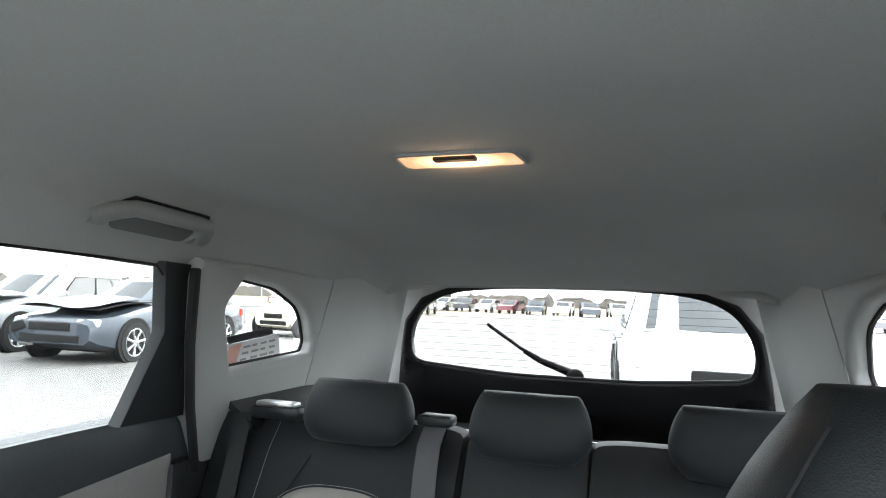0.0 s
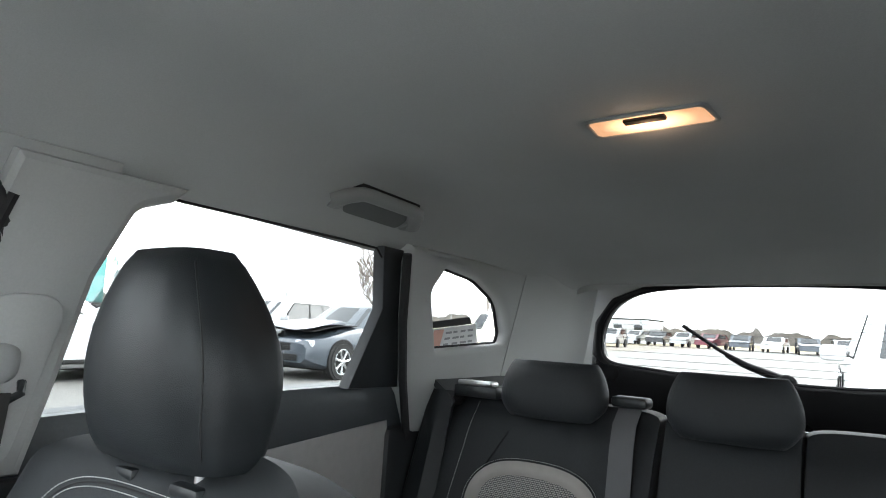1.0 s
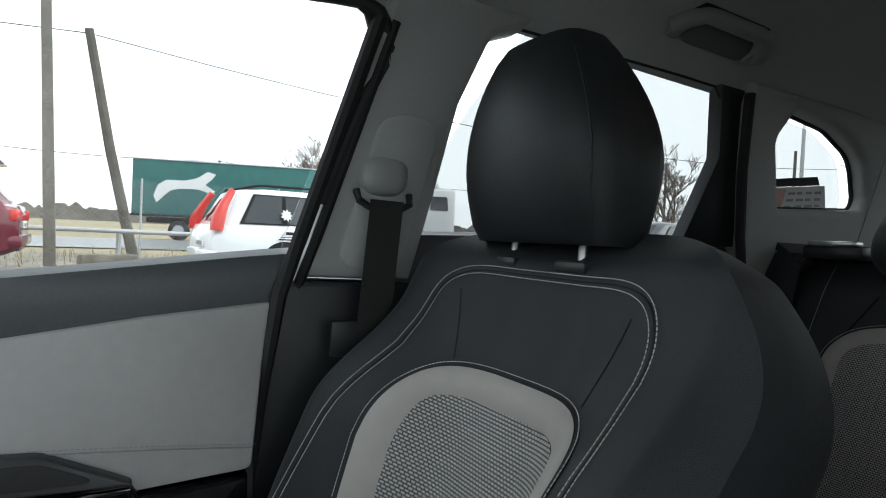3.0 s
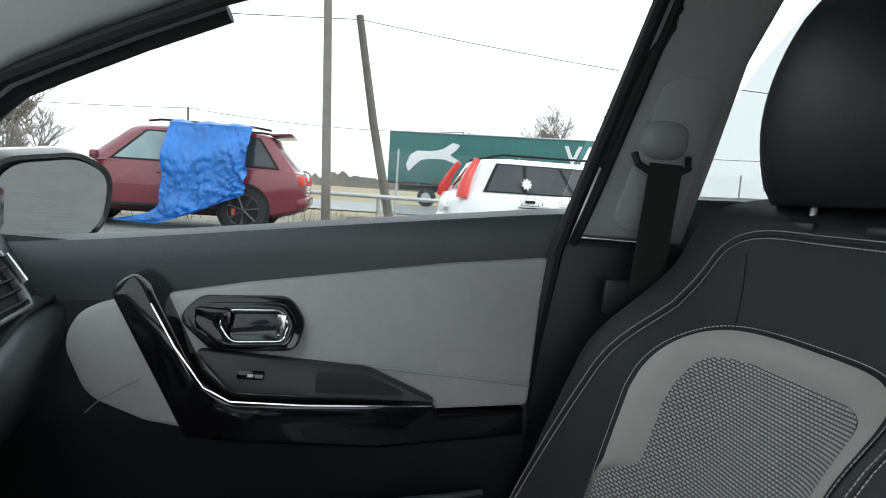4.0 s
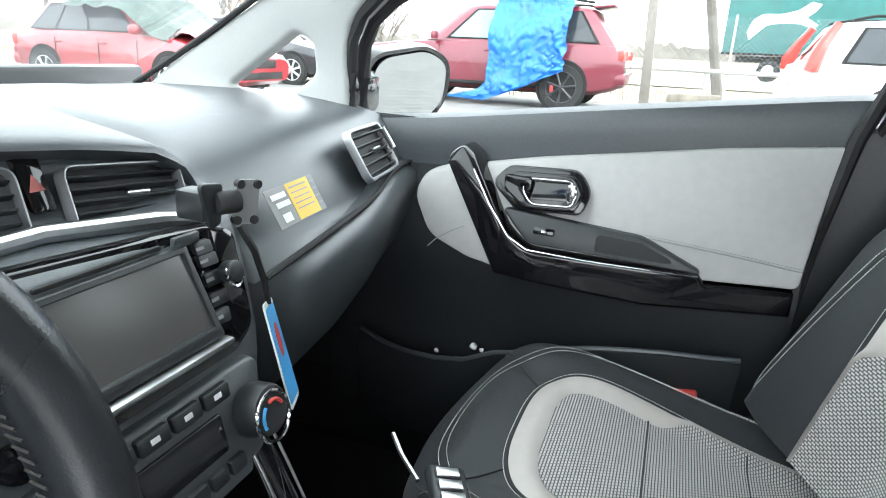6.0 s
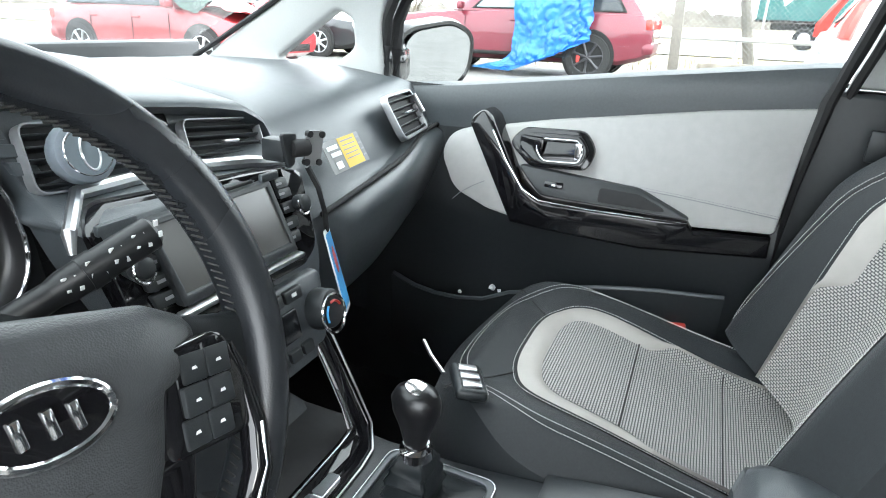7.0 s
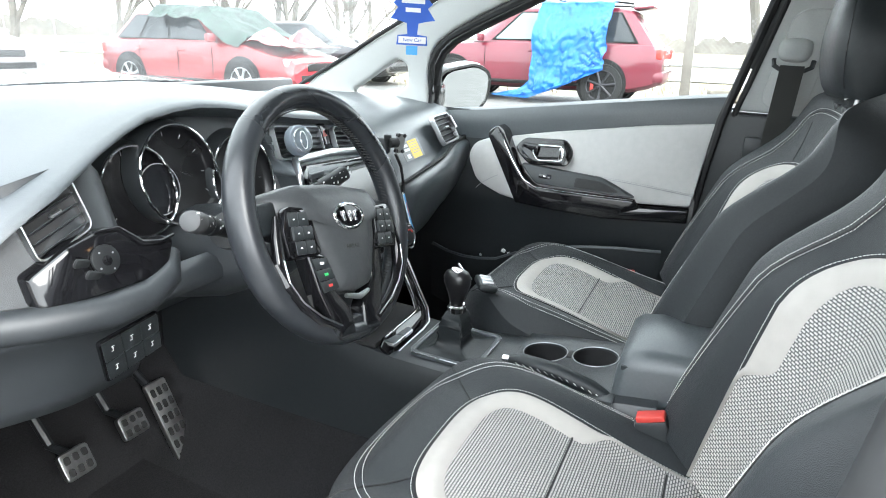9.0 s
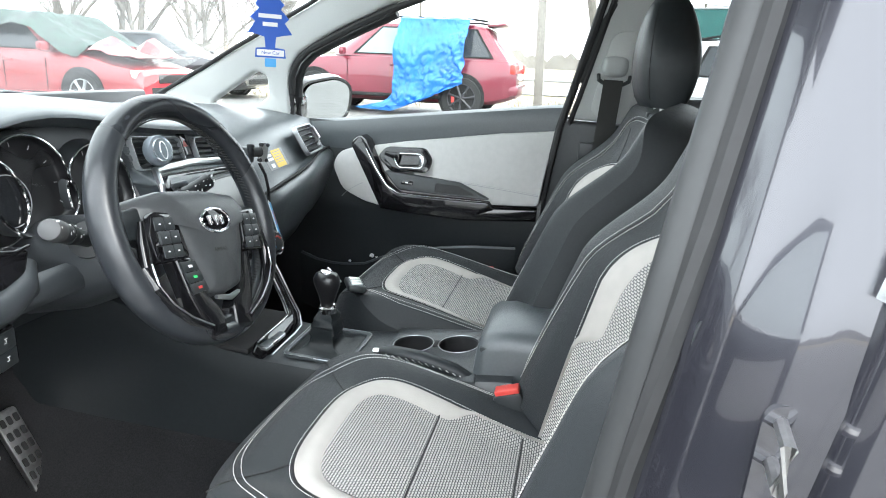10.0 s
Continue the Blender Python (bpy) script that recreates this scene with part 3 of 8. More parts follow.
# lower black shell with map pocket
low_rows = []
for i in range(13):
    t = i / 12
    y = 0.43 - 0.83 * t
    low_rows.append([(0.715, y, 0.86), (0.708, y, 0.78), (0.690, y, 0.70), (0.672, y, 0.64), (0.672, y, 0.60), (0.694, y, 0.54), (0.698, y, 0.475), (0.70, y, 0.40), (0.70, y, 0.25)])
part("lower_shell", sheet(low_rows, 0.006), PLASTIC, door)
pocket = [[(0.625 + 0.03 * abs(t * 2 - 1) ** 3 + 0.02 * k, 0.34 - 0.68 * t, soft_table([(-0.34, 0.54), (-0.216, 0.536), (-0.111, 0.520), (0.025, 0.480), (0.12, 0.440), (0.20, 0.424), (0.28, 0.428), (0.34, 0.440)], 0.34 - 0.68 * t) - 0.18 * k) for k in (0, 0.35, 0.7, 1.0)] for t in np.linspace(0, 1, 13)]
part("map_pocket", sheet(pocket, 0.008), PLASTIC, door)
part("pocket_lip", tube([r[0] for r in pocket], 0.005, 8), DASH, door, "rolled upper edge of the door pocket")
# armrest: gloss black sweep with chrome edge and switch well
arm = [(0.176, 0.815, 0.018), (0.152, 0.832, 0.015), (0.128, 0.818, 0.02), (0.055, 0.70, 0.05), (0.02, 0.674, 0.05), (-0.252, 0.676, 0.002), (-0.264, 0.660, 0.003), (-0.390, 0.668, 0.003), (-0.392, 0.628, 0.004), (-0.18, 0.613, 0.1), (0.0, 0.618, 0.1), (0.072, 0.622, 0.004)]
part("grab_handle", plate(rounded(arm, 0.01), [], lambda a, b, d: Vector((0.615 - 0.015 * smoothstep(0.66, 0.75, b) + 0.035 * smoothstep(-0.1, -0.36, a) + 0.04 * smoothstep(0.78, 0.83, b) + d, a, b)), 0.06, 0.008, 3), PIANO, door, "gloss black pull handle and armrest edge")
part("armrest_strip", tube([Vector((0.606, 0.118, 0.800)), Vector((0.598, 0.085, 0.748)), Vector((0.598, 0.048, 0.698)), Vector((0.600, 0.015, 0.680)), Vector((0.603, -0.08, 0.678)), Vector((0.613, -0.18, 0.678)), Vector((0.628, -0.25, 0.676))], 0.0013, 8), CHROME, door, "thin chrome edging strip")
well = rounded([(0.075, 0.735, 0.006), (-0.16, 0.722, 0.06), (-0.262, 0.682, 0.004), (0.02, 0.684, 0.03)], 0.01)
DOOR_LINE = [(0.070, 0.706), (0.02, 0.712), (-0.038, 0.717), (-0.10, 0.720), (-0.151, 0.720), (-0.22, 0.717), (-0.285, 0.713), (-0.34, 0.709), (-0.392, 0.705)]
switch_pod = part("switch_panel", plate(well, [], lambda a, b, d: Vector((0.640 - 0.35 * (0.735 - b) + d, a, b)), 0.015, 0.003), PLASTIC, door, "black switch panel")
part("switch", block((0.630, -0.005, 0.707), (0.010, 0.035, 0.012), 0.002, (0, 18, 0)), PIANO, switch_pod)
part("seam", tube([on_door(0.0145)(a, b, 0) for a, b in DOOR_LINE], 0.0009, 5), GREY_MARK, door)
part("stitching", stitches([(a, b + 0.004) for a, b in DOOR_LINE], lambda a, b, l: on_door(0.0145)(a, b, 0), 0.0, 0.006, 0.004, 0.0005), GREY_MARK, door, "grey stitching")
part("seam", tube([on_door(0.0165)(a, b, 0) for a, b in ((0.204, 0.642), (0.19, 0.657), (0.176, 0.667), (0.16, 0.678), (0.138, 0.690))], 0.0009, 5), GREY_MARK, door)
part("switch_mark", block((0.6245, -0.005, 0.708), (0.001, 0.007, 0.004), 0, (0, 18, 0)), WHITE_MARK, switch_pod)
pull_well = rounded([(-0.09, 0.716, 0.008), (-0.16, 0.714, 0.03), (-0.225, 0.690, 0.01), (-0.09, 0.690, 0.006)], 0.01)
part("pull_pocket", plate(pull_well, [], lambda a, b, d: Vector((0.6365 - 0.35 * (0.735 - b) + d, a, b)), 0.003, 0.001), RUBBER, switch_pod)
# inner door handle
oval = rounded([(0.102, 0.772, 0.03), (0.075, 0.802, 0.03), (-0.045, 0.808, 0.03), (-0.070, 0.775, 0.03), (-0.060, 0.738, 0.02), (0.050, 0.732, 0.035)], 0.03)
cup = part("handle_cup", plate(oval, [], on_door(0.022), 0.02, 0.004), PIANO, door, "black recessed handle cup")
ring_out = rounded([(0.080, 0.772, 0.03), (0.06, 0.795, 0.02), (-0.040, 0.800, 0.02), (-0.060, 0.775, 0.02), (-0.050, 0.745, 0.015), (0.040, 0.740, 0.03)], 0.02)
ring_in = rounded([(0.045, 0.772, 0.02), (0.03, 0.788, 0.015), (-0.035, 0.791, 0.012), (-0.048, 0.773, 0.015), (-0.042, 0.752, 0.012), (0.025, 0.748, 0.02)], 0.02)
part("handle_ring", plate(ring_out, [ring_in], on_door(0.030), 0.008, 0.003), PIANO, cup, "black ring of the inner handle")
part("ring_edge", tube([on_door(0.031)(a, b, 0) for a, b in ring_in], 0.0014, 6, True), CHROME, cup, "thin chrome edge")
part("handle_lever", block((door_x(0, 0.77) - 0.024, 0.052, 0.772), (0.010, 0.050, 0.036), 0.006, (0, 0, -8)), PIANO, cup, "gloss black handle lever")
part("lock_tab", block((door_x(0, 0.77) - 0.026, -0.038, 0.770), (0.006, 0.014, 0.034), 0.003), CHROME, cup)
edge = [(0.392, 0.860), (0.394, 0.93), (0.386, 0.985), (0.364, 1.028), (0.325, 1.062), (0.27, 1.090), (0.17, 1.138), (0.066, 1.184), (-0.03, 1.217), (-0.12, 1.244), (-0.21, 1.267), (-0.30, 1.284), (-0.38, 1.294), (-0.44, 1.298), (-0.475, 1.296), (-0.497, 1.285), (-0.508, 1.265)]
part("window_seal", tube([Vector((side_x(z) - 0.022, y, z)) for y, z in edge], [0.011] * 8 + [0.008] * 9, 8), RUBBER, door, "black rubber window seal")
part("window_frame", tube([Vector((side_x(z) + 0.006, y - 0.010, z - 0.008)) for y, z in edge[:8]], 0.013, 8), RUBBER, door, "black window frame")
back_edge = [(-0.512, 1.280), (-0.490, 1.18), (-0.445, 0.98), (-0.425, 0.90), (-0.405, 0.75), (-0.395, 0.60), (-0.40, 0.42)]
part("door_seal", tube([Vector((0.690 if z < 0.93 else side_x(z) - 0.028, y, z)) for y, z in back_edge], 0.011, 8), RUBBER, door, "black rubber door seal")
part("door_seal", tube([Vector((0.700 if z < 0.93 else side_x(z) - 0.026, y - 0.024, z)) for y, z in back_edge], 0.008, 8), RUBBER, door)
win = [(0.40, 0.84), (0.402, 1.0), (0.372, 1.045), (0.29, 1.095), (0.066, 1.195), (-0.12, 1.262), (-0.30, 1.303), (-0.52, 1.31), (-0.43, 0.95)]
pane = part("window_pane", plate(win, [], on_side(1, 0.02), 0.004), GLASS, door, smooth=0)
pane.visible_shadow = False

# rear doors
for side in (1, -1):
    rd = thing("door_2" if side > 0 else "door_3", (side * 0.72, -1.0, 0.3), "closed rear door with black and pale grey trim", "car door", kind="structure")
    rt = []
    for i in range(9):
        y = -0.60 - 0.84 * i / 8
        zs = lerp_table([(-1.45, 1.035), (-1.05, 1.025), (-0.6, 1.0)], y)
        rt.append([(side * 0.775, y, zs - 0.02), (side * 0.74, y, zs), (side * 0.708, y, zs - 0.006), (side * 0.698, y, zs - 0.03), (side * 0.70, y, zs - 0.12)])
    part("top_pad", sheet(rt), DASH, rd, "grained black upper pad")
    part("panel", plate([(-0.62, 0.88), (-0.95, 0.905), (-1.38, 0.945), (-1.40, 0.70), (-1.30, 0.55), (-0.62, 0.55)], [], lambda a, b, d, s=side: Vector((s * (0.695 + 0.0 * b + d), a, b)), 0.03, 0.006), DOOR_PALE, rd, "pale grey vinyl panel")
    part("lower_shell", block((side * 0.73, -1.0, 0.45), (0.05, 0.82, 0.5), 0.01), PLASTIC, rd)
    cup2 = part("handle_cup", plate([(y - 0.80, z + 0.06) for y, z in oval], [], lambda a, b, d, s=side: Vector((s * (0.688 + d), a, b)), 0.02, 0.004), PIANO, rd, "black recessed handle cup")
    part("handle_ring", plate([(y - 0.80, z + 0.06) for y, z in ring_out], [[(y - 0.80, z + 0.06) for y, z in ring_in]], lambda a, b, d, s=side: Vector((s * (0.682 + d), a, b)), 0.008, 0.003), CHROME, cup2, "chrome ring of the inner handle")
    part("corner_panel", plate([(-1.225, 1.02), (-1.268, 1.193), (-1.222, 1.325), (-1.30, 1.325), (-1.345, 1.17), (-1.39, 1.02)], [], on_side(side, -0.012), 0.03, 0.004), PLASTIC, rd, "black plastic corner panel behind the window")
    part("window_seal", tube([Vector((side * (side_x(z) - 0.012), y, z)) for y, z in ((-0.72, 1.318), (-0.90, 1.318), (-1.1, 1.318), (-1.20, 1.316), (-1.222, 1.300))], 0.0025, 8), RUBBER, rd, "black rubber window seal")
    part("door_seal", tube([Vector((side * (side_x(z) - 0.03), y, z)) for y, z in ((-1.282, 1.315), (-1.325, 1.17), (-1.378, 1.04), (-1.44, 0.90))], 0.010, 8), RUBBER, rd, "black rubber door seal")
    pane = part("window_pane", plate([(-0.60, 0.98), (-0.70, 1.20), (-0.78, 1.33), (-1.39, 1.325), (-1.42, 1.0)], [], on_side(side, 0.02), 0.004), REAR_GLASS, rd, smooth=0)
    pane.visible_shadow = False


# ---- seats ----
def arch(w0, w1, vs, vt, v0, p=2.4, n=28):
    """Half of an arch outline from the bottom up to the top middle: (s, v)."""
    out = []
    for i in range(n + 1):
        t = i / n
        if t < 0.4:
            v = v0 + (vs - v0) * t / 0.4
            out.append((w0 + (w1 - w0) * (v - v0) / (vs - v0), v))
        else:
            a = (t - 0.4) / 0.6 * math.pi / 2
            out.append((w1 * math.cos(a) ** (2 / p), vs + (vt - vs) * math.sin(a) ** (2 / p)))
    return out


def full(halfcurve):
    """Both sides of an outline, from bottom left over the top to bottom right."""
    return [(-s, v) for s, v in halfcurve] + [(s, v) for s, v in reversed(halfcurve[:-1])]


def inset(curve, d):
    """Shift an outline inwards by d(i)."""
    out = []
    k = len(curve)
    for i, (s, v) in enumerate(curve):
        a, b = Vector(curve[max(0, i - 1)]), Vector(curve[min(k - 1, i + 1)])
        t = (b - a).normalized()
        nrm = Vector((t.y, -t.x))
        q = Vector((s, v)) + nrm * d(i / (k - 1))
        out.append((q.x, q.y))
    return out


def strip(ca, cb, surf, m=5, lift=0.0, puff=0.0, bm=None):
    rows = []
    for (a, b), (c, d) in zip(ca, cb):
        rows.append([surf(a + (c - a) * j / m, b + (d - b) * j / m, lift + puff * math.sin(math.pi * j / m)) for j in range(m + 1)])
    return sheet(rows, bm=bm)


def cloth_fill(curve, surf, lift, nx=36):
    """Fill an outline row by row and lay the weave's coordinates on it, in metres."""
    k = len(curve)
    bm = bmesh.new()
    uv = bm.loops.layers.uv.new("cloth")
    rows = []
    for i in range(k // 2 + 1):
        (a, va), (b, vb) = curve[i], curve[k - 1 - i]
        rows.append([(a + (b - a) * j / nx, va + (vb - va) * j / nx) for j in range(nx + 1)])
    vs = [[bm.verts.new(surf(s, v, lift)) for s, v in r] for r in rows]
    at = {vs[i][j]: rows[i][j] for i in range(len(rows)) for j in range(nx + 1)}
    for a, b in zip(vs, vs[1:]):
        for j in range(nx):
            f = bm.faces.new((a[j], a[j + 1], b[j + 1], b[j]))
            for lp in f.loops:
                lp[uv].uv = at[lp.vert]
    return bm


def headrest(parent, xc, yc, z0, z1, w, depth, mat, lean=0.12, name="headrest", pinch=0.30, posts=True, foot=0.86, sway=0.0, square=0.62, wedge=0.0):
    rings = []
    for i in range(15):
        t = i / 14
        z = z0 + (z1 - z0) * t
        e = math.sin(math.pi * (0.10 + 0.80 * t)) ** 0.45 if 0 < t < 1 else 0.55
        ww = w / 2 * (1 - pinch * max(0, t - 0.35) ** 1.8 / 0.42) * (foot + (1 - foot) * min(1, t * 4) ** 0.6) * (0.80 + 0.20 * max(e, foot * 0.9 if t < 0.5 else 0))
        dd = depth / 2 * e * (1 - wedge * t)
        ring = []
        for j in range(28):
            a = 2 * math.pi * j / 28
            cx, sy = math.cos(a), math.sin(a)
            px = ww * abs(cx) ** square * (1 if cx >= 0 else -1)
            py = dd * abs(sy) ** (square + 0.10) * (1 if sy >= 0 else -1)
            py -= 0.018 * (px / (w / 2)) ** 2
            ring.append((xc + px + sway * t ** 1.4, yc - lean * (z - z0) - depth / 2 * wedge * t + py, z))
        rings.append(ring)
    hr = part(name, loft(rings), mat, parent, smooth=60)
    for k in (3, 11) if posts else ():
        part("seam", tube([Vector(r[k]) for r in rings[1:-1]], 0.0012, 5), RUBBER, hr)
    for s in (-1, 1) if posts else ():
        part("post", tube([(xc + s * w * 0.24, yc - 0.005, z0 - 0.06), (xc + s * w * 0.24, yc - 0.01, z0 + 0.03)], 0.0055, 12), DARK_METAL, parent, "steel headrest post")
        part("post_guide", block((xc + s * w * 0.24, yc - 0.005, z0 - 0.024), (0.050, 0.035, 0.014), 0.005), PLASTIC, parent)
    return hr


def front_seat(xc, yj, yt, yf, label):
    seat = thing("front_seat_unit", (xc, (yj + yf) / 2, 0.17), label, "car seat", "front seats")
    base, top = Vector((0, yj, 0.47)), Vector((0, yt, 1.022))
    axis = (top - base).normalized()
    L = (top - base).length
    fwd = Vector((1, 0, 0)).cross(axis) * -1
    if fwd.y < 0:
        fwd = -fwd

    def back(s, v, lift=0.0):
        q = v / L
        bol = 0.085 * smoothstep(0.045, 0.198, abs(s)) * (1 - 0.72 * smoothstep(0.48, 0.80, q)) - 0.05 * smoothstep(0.238, 0.292, abs(s)) * (1 - 0.5 * smoothstep(0.6, 1.0, q))
        crown = 0.010 * math.sin(math.pi * min(1, max(0, q * 1.1))) - 0.03 * smoothstep(0.90, 1.0, q)
        sunk = 0.030 * (1 - 0.72 * smoothstep(0.62, 0.92, q)) * (1 - smoothstep(0.14, 0.25, abs(s)))
        p = base + axis * v + fwd * (bol + crown + lift - sunk)
        return Vector((xc + s, p.y, p.z))

    def cush(s, v, lift=0.0):
        # v from the front edge backwards; the middle sinks towards the backrest
        D = yf - yj + 0.06
        q = v / D
        bol = smoothstep(0.120, 0.205, abs(s)) * (0.022 * smoothstep(0.0, 0.25, q) + 0.020 * smoothstep(0.3, 0.9, q)) - 0.060 * smoothstep(0.212, 0.262, abs(s))
        z = 0.516 - 0.085 * smoothstep(0.22, 0.95, q) - 0.060 * (1 - smoothstep(-0.04, 0.13, q)) + bol + lift
        return Vector((xc + s, yf - v, z))

    # backrest zones
    outer = full(arch(0.298, 0.274, 0.40, L, 0.0, 2.8, 60))
    rim = full(arch(0.132, 0.156, 0.28, 0.408, 0.0, 3.6, 60))
    band_in = inset(rim, lambda t: 0.035 * smoothstep(0.118, 0.150, t) * smoothstep(0.882, 0.850, t))
    part("insert", cloth_fill(band_in, back, 0.006), WOVEN, seat, "black and white woven cloth insert")
    part("band", strip(rim, band_in, back, 5, 0.005, 0.006), PALE, seat, "pale grey leather band")
    part("bolster", strip(outer, rim, back, 18, 0.0, 0.0), CLOTH, seat, smooth=80)
    part("stitching", stitches(inset(rim, lambda t: -0.006), back, 0.0035), THREAD, seat, "white stitching")
    dbl = full(arch(0.236, 0.180, 0.40, L - 0.074, 0.03, 4.6, 40))
    part("stitching", stitches(dbl, back, 0.0025), THREAD, seat, "white stitching")
    part("stitching", stitches(inset(dbl, lambda t: -0.010), back, 0.0025), THREAD, seat, "white stitching")
    part("seam", tube([back(s, v, 0.0005) for s, v in inset(dbl, lambda t: -0.005)], 0.0014, 5), RUBBER, seat)
    part("seam", tube([back(s, v, 0.002) for s, v in inset(rim, lambda t: -0.0015)], 0.0020, 5), RUBBER, seat)
    for s in (-1, 1):
        part("seam", tube([back(s * (0.112 + 0.030 * t), 0.407 + 0.085 * t, 0.0005) for t in np.linspace(0, 1, 6)], 0.0008, 5), RUBBER, seat)
    part("seam", tube([back(0.0, 0.40 + 0.078 * t, 0.0035) for t in np.linspace(-0.42, 0, 5)], 0.0012, 5), GREY_MARK, seat)
    # sides and back shell of the backrest
    rows = []
    for s, v in outer:
        rows.append([back(s, v, 0), back(s * 1.02, v * 1.005, -0.025), back(s * 1.03, v * 1.008, -0.07), back(s * 0.98, v, -0.115), back(s * 0.6, v * 0.93, -0.13), back(0, v * 0.9, -0.132)])
    part("back_shell", sheet(rows), CLOTH, seat)
    # cushion zones (arch towards the front)
    D = yf - yj + 0.06
    flip = lambda f: (lambda s, v, lift=0.0: f(s, D - v, lift))
    cs = flip(cush)
    c_outer = full(arch(0.246, 0.250, D - 0.22, D, 0.0, 2.2, 60))
    c_rim = full(arch(0.150, 0.160, D - 0.24, D - 0.122, 0.0, 3.0, 60))
    c_in = inset(c_rim, lambda t: 0.036 * smoothstep(0.132, 0.165, t) * smoothstep(0.868, 0.835, t))
    part("insert", cloth_fill(c_in, cs, 0.006), WOVEN, seat, "black and white woven cloth insert")
    part("band", strip(c_rim, c_in, cs, 5, 0.005, 0.006), PALE, seat, "pale grey leather band")
    part("bolster", strip(c_outer, c_rim, cs, 18, 0.0, 0.0), CLOTH, seat, smooth=80)
    part("stitching", stitches(inset(c_rim, lambda t: -0.006), cs, 0.0035), THREAD, seat, "white stitching")
    cd = full(arch(0.218, 0.220, D - 0.22, D - 0.028, 0.05, 2.2, 40))
    part("stitching", stitches(cd, cs, 0.0025), THREAD, seat, "white stitching")
    part("stitching", stitches(inset(cd, lambda t: 0.010), cs, 0.0025), THREAD, seat, "white stitching")
    part("seam", tube([cs(s, v, 0.002) for s, v in inset(c_rim, lambda t: -0.0015)], 0.0020, 5), RUBBER, seat)
    part("seam", tube([cs(s, D - 0.425, 0.0055) for s in np.linspace(-0.150, 0.150, 14)], 0.0014, 5), RUBBER, seat)
    for q in (-1, 1):
        part("seam", tube([cs(q * (0.100 + 0.085 * t), D - 0.128 + 0.075 * t, 0.001) for t in np.linspace(0, 1, 7)], 0.0011, 5), RUBBER, seat)
    part("seam", tube([cs(s, D - 0.285, 0.0055) for s in np.linspace(-0.150, 0.150, 14)], 0.0016, 5), RUBBER, seat)
    rows = []
    for s, v in c_outer:
        rows.append([cs(s, v, 0), cs(s * 1.03, v + 0.012 * (v > D * 0.6), -0.03), cs(s * 1.03, v + 0.01 * (v > D * 0.6), -0.10), cs(s * 0.98, v - 0.02, -0.20), cs(s * 0.4, v * 0.8 + 0.04, -0.22)])
    part("cushion_side", sheet(rows), CLOTH, seat)
    for s in (-1, 1):
        part("seat_rail", block((xc + s * 0.19, (yj + yf) / 2, 0.185), (0.04, 0.50, 0.18), 0.01), PLASTIC, seat)
        part("recliner_cover", block((xc + s * 0.262, yj + 0.02, 0.375), (0.03, 0.30, 0.12), 0.014, (18, 0, 0)), PLASTIC, seat)
    headrest(seat, xc + 0.034 if xc > 0 else xc - 0.030, yt + 0.006, 0.992, 1.216, 0.252, 0.138, LEATHER, -0.08, pinch=0.40, foot=0.95, square=0.44, wedge=0.18)
    return seat


front_seat(0.360, -0.428, -0.648, 0.070, "black front passenger seat with woven insert and pale grey bands")
front_seat(-0.345, -0.508, -0.690, -0.028, "black driver's seat with woven insert and pale grey bands")

# rear bench
bench = thing("rear_bench", (0, -1.4, 0.17), "black rear bench with three headrests and woven inserts", "rear bench")


def rear_back(xc, tilt=0.30):
    def f(s, v, lift=0.0):
        q = v / 0.59
        y = -1.36 - tilt * v - 0.02 * smoothstep(0.85, 1, q) + lift
        bol = 0.03 * smoothstep(0.12, 0.20, abs(s)) * (1 - smoothstep(0.5, 1, q))
        return Vector((xc + s, y + bol, 0.45 + v * 0.96 + lift * 0.3))
    return f


for xc, w in ((0.37, 0.245), (-0.375, 0.245)):
    f = rear_back(xc)
    o = full(arch(w, w, 0.55, 0.59, 0.0, 6, 30))
    r = full(arch(0.150, 0.152, 0.35, 0.452, 0.0, 2.6, 30))
    bi = inset(r, lambda t: 0.030 * smoothstep(0.1, 0.2, t) * smoothstep(0.9, 0.8, t))
    part("insert", cloth_fill(bi, f, 0.006), WOVEN, bench, "black and white woven cloth insert")
    part("band", strip(r, bi, f, 4, 0.005, 0.005), PALE, bench, "pale grey leather band")
    part("backrest", strip(o, r, f, 8), CLOTH, bench)
    part("stitching", stitches(inset(r, lambda t: -0.005), f, 0.004), THREAD, bench, "white stitching")
    sgn = 1 if xc > 0 else -1
    part("stitching", stitches([(sgn * (0.20 - 0.02 * (v / 0.5)), v) for v in np.linspace(0.1, 0.565, 30)], f, 0.004), THREAD, bench, "white stitching")
    part("seam", tube([f(sgn * (0.14 - 0.06 * t), 0.40 + 0.11 * t, 0.002) for t in np.linspace(0, 1, 6)], 0.0015, 5), RUBBER, bench)
    rows = [[f(s, v, 0), f(s * 1.02, v + 0.012, -0.03), f(s, v, -0.10), f(0, v * 0.9, -0.11)] for s, v in o]
    part("back_shell", sheet(rows), CLOTH, bench)
fc = rear_back(-0.005)
oc = full(arch(0.118, 0.118, 0.55, 0.59, 0.0, 8, 20))
ic = full(arch(0.10, 0.10, 0.36, 0.385, 0.0, 6, 20))
part("backrest", strip(oc, ic, fc, 4), CLOTH, bench)
part("armrest", strip(ic, [(s * 0.02, v) for s, v in ic], fc, 6, 0.012, 0.01), LEATHER, bench, "folded-up centre armrest")
part("armrest_strap", block((0.0, -1.46, 0.835), (0.05, 0.012, 0.02), 0.004), RUBBER, bench)
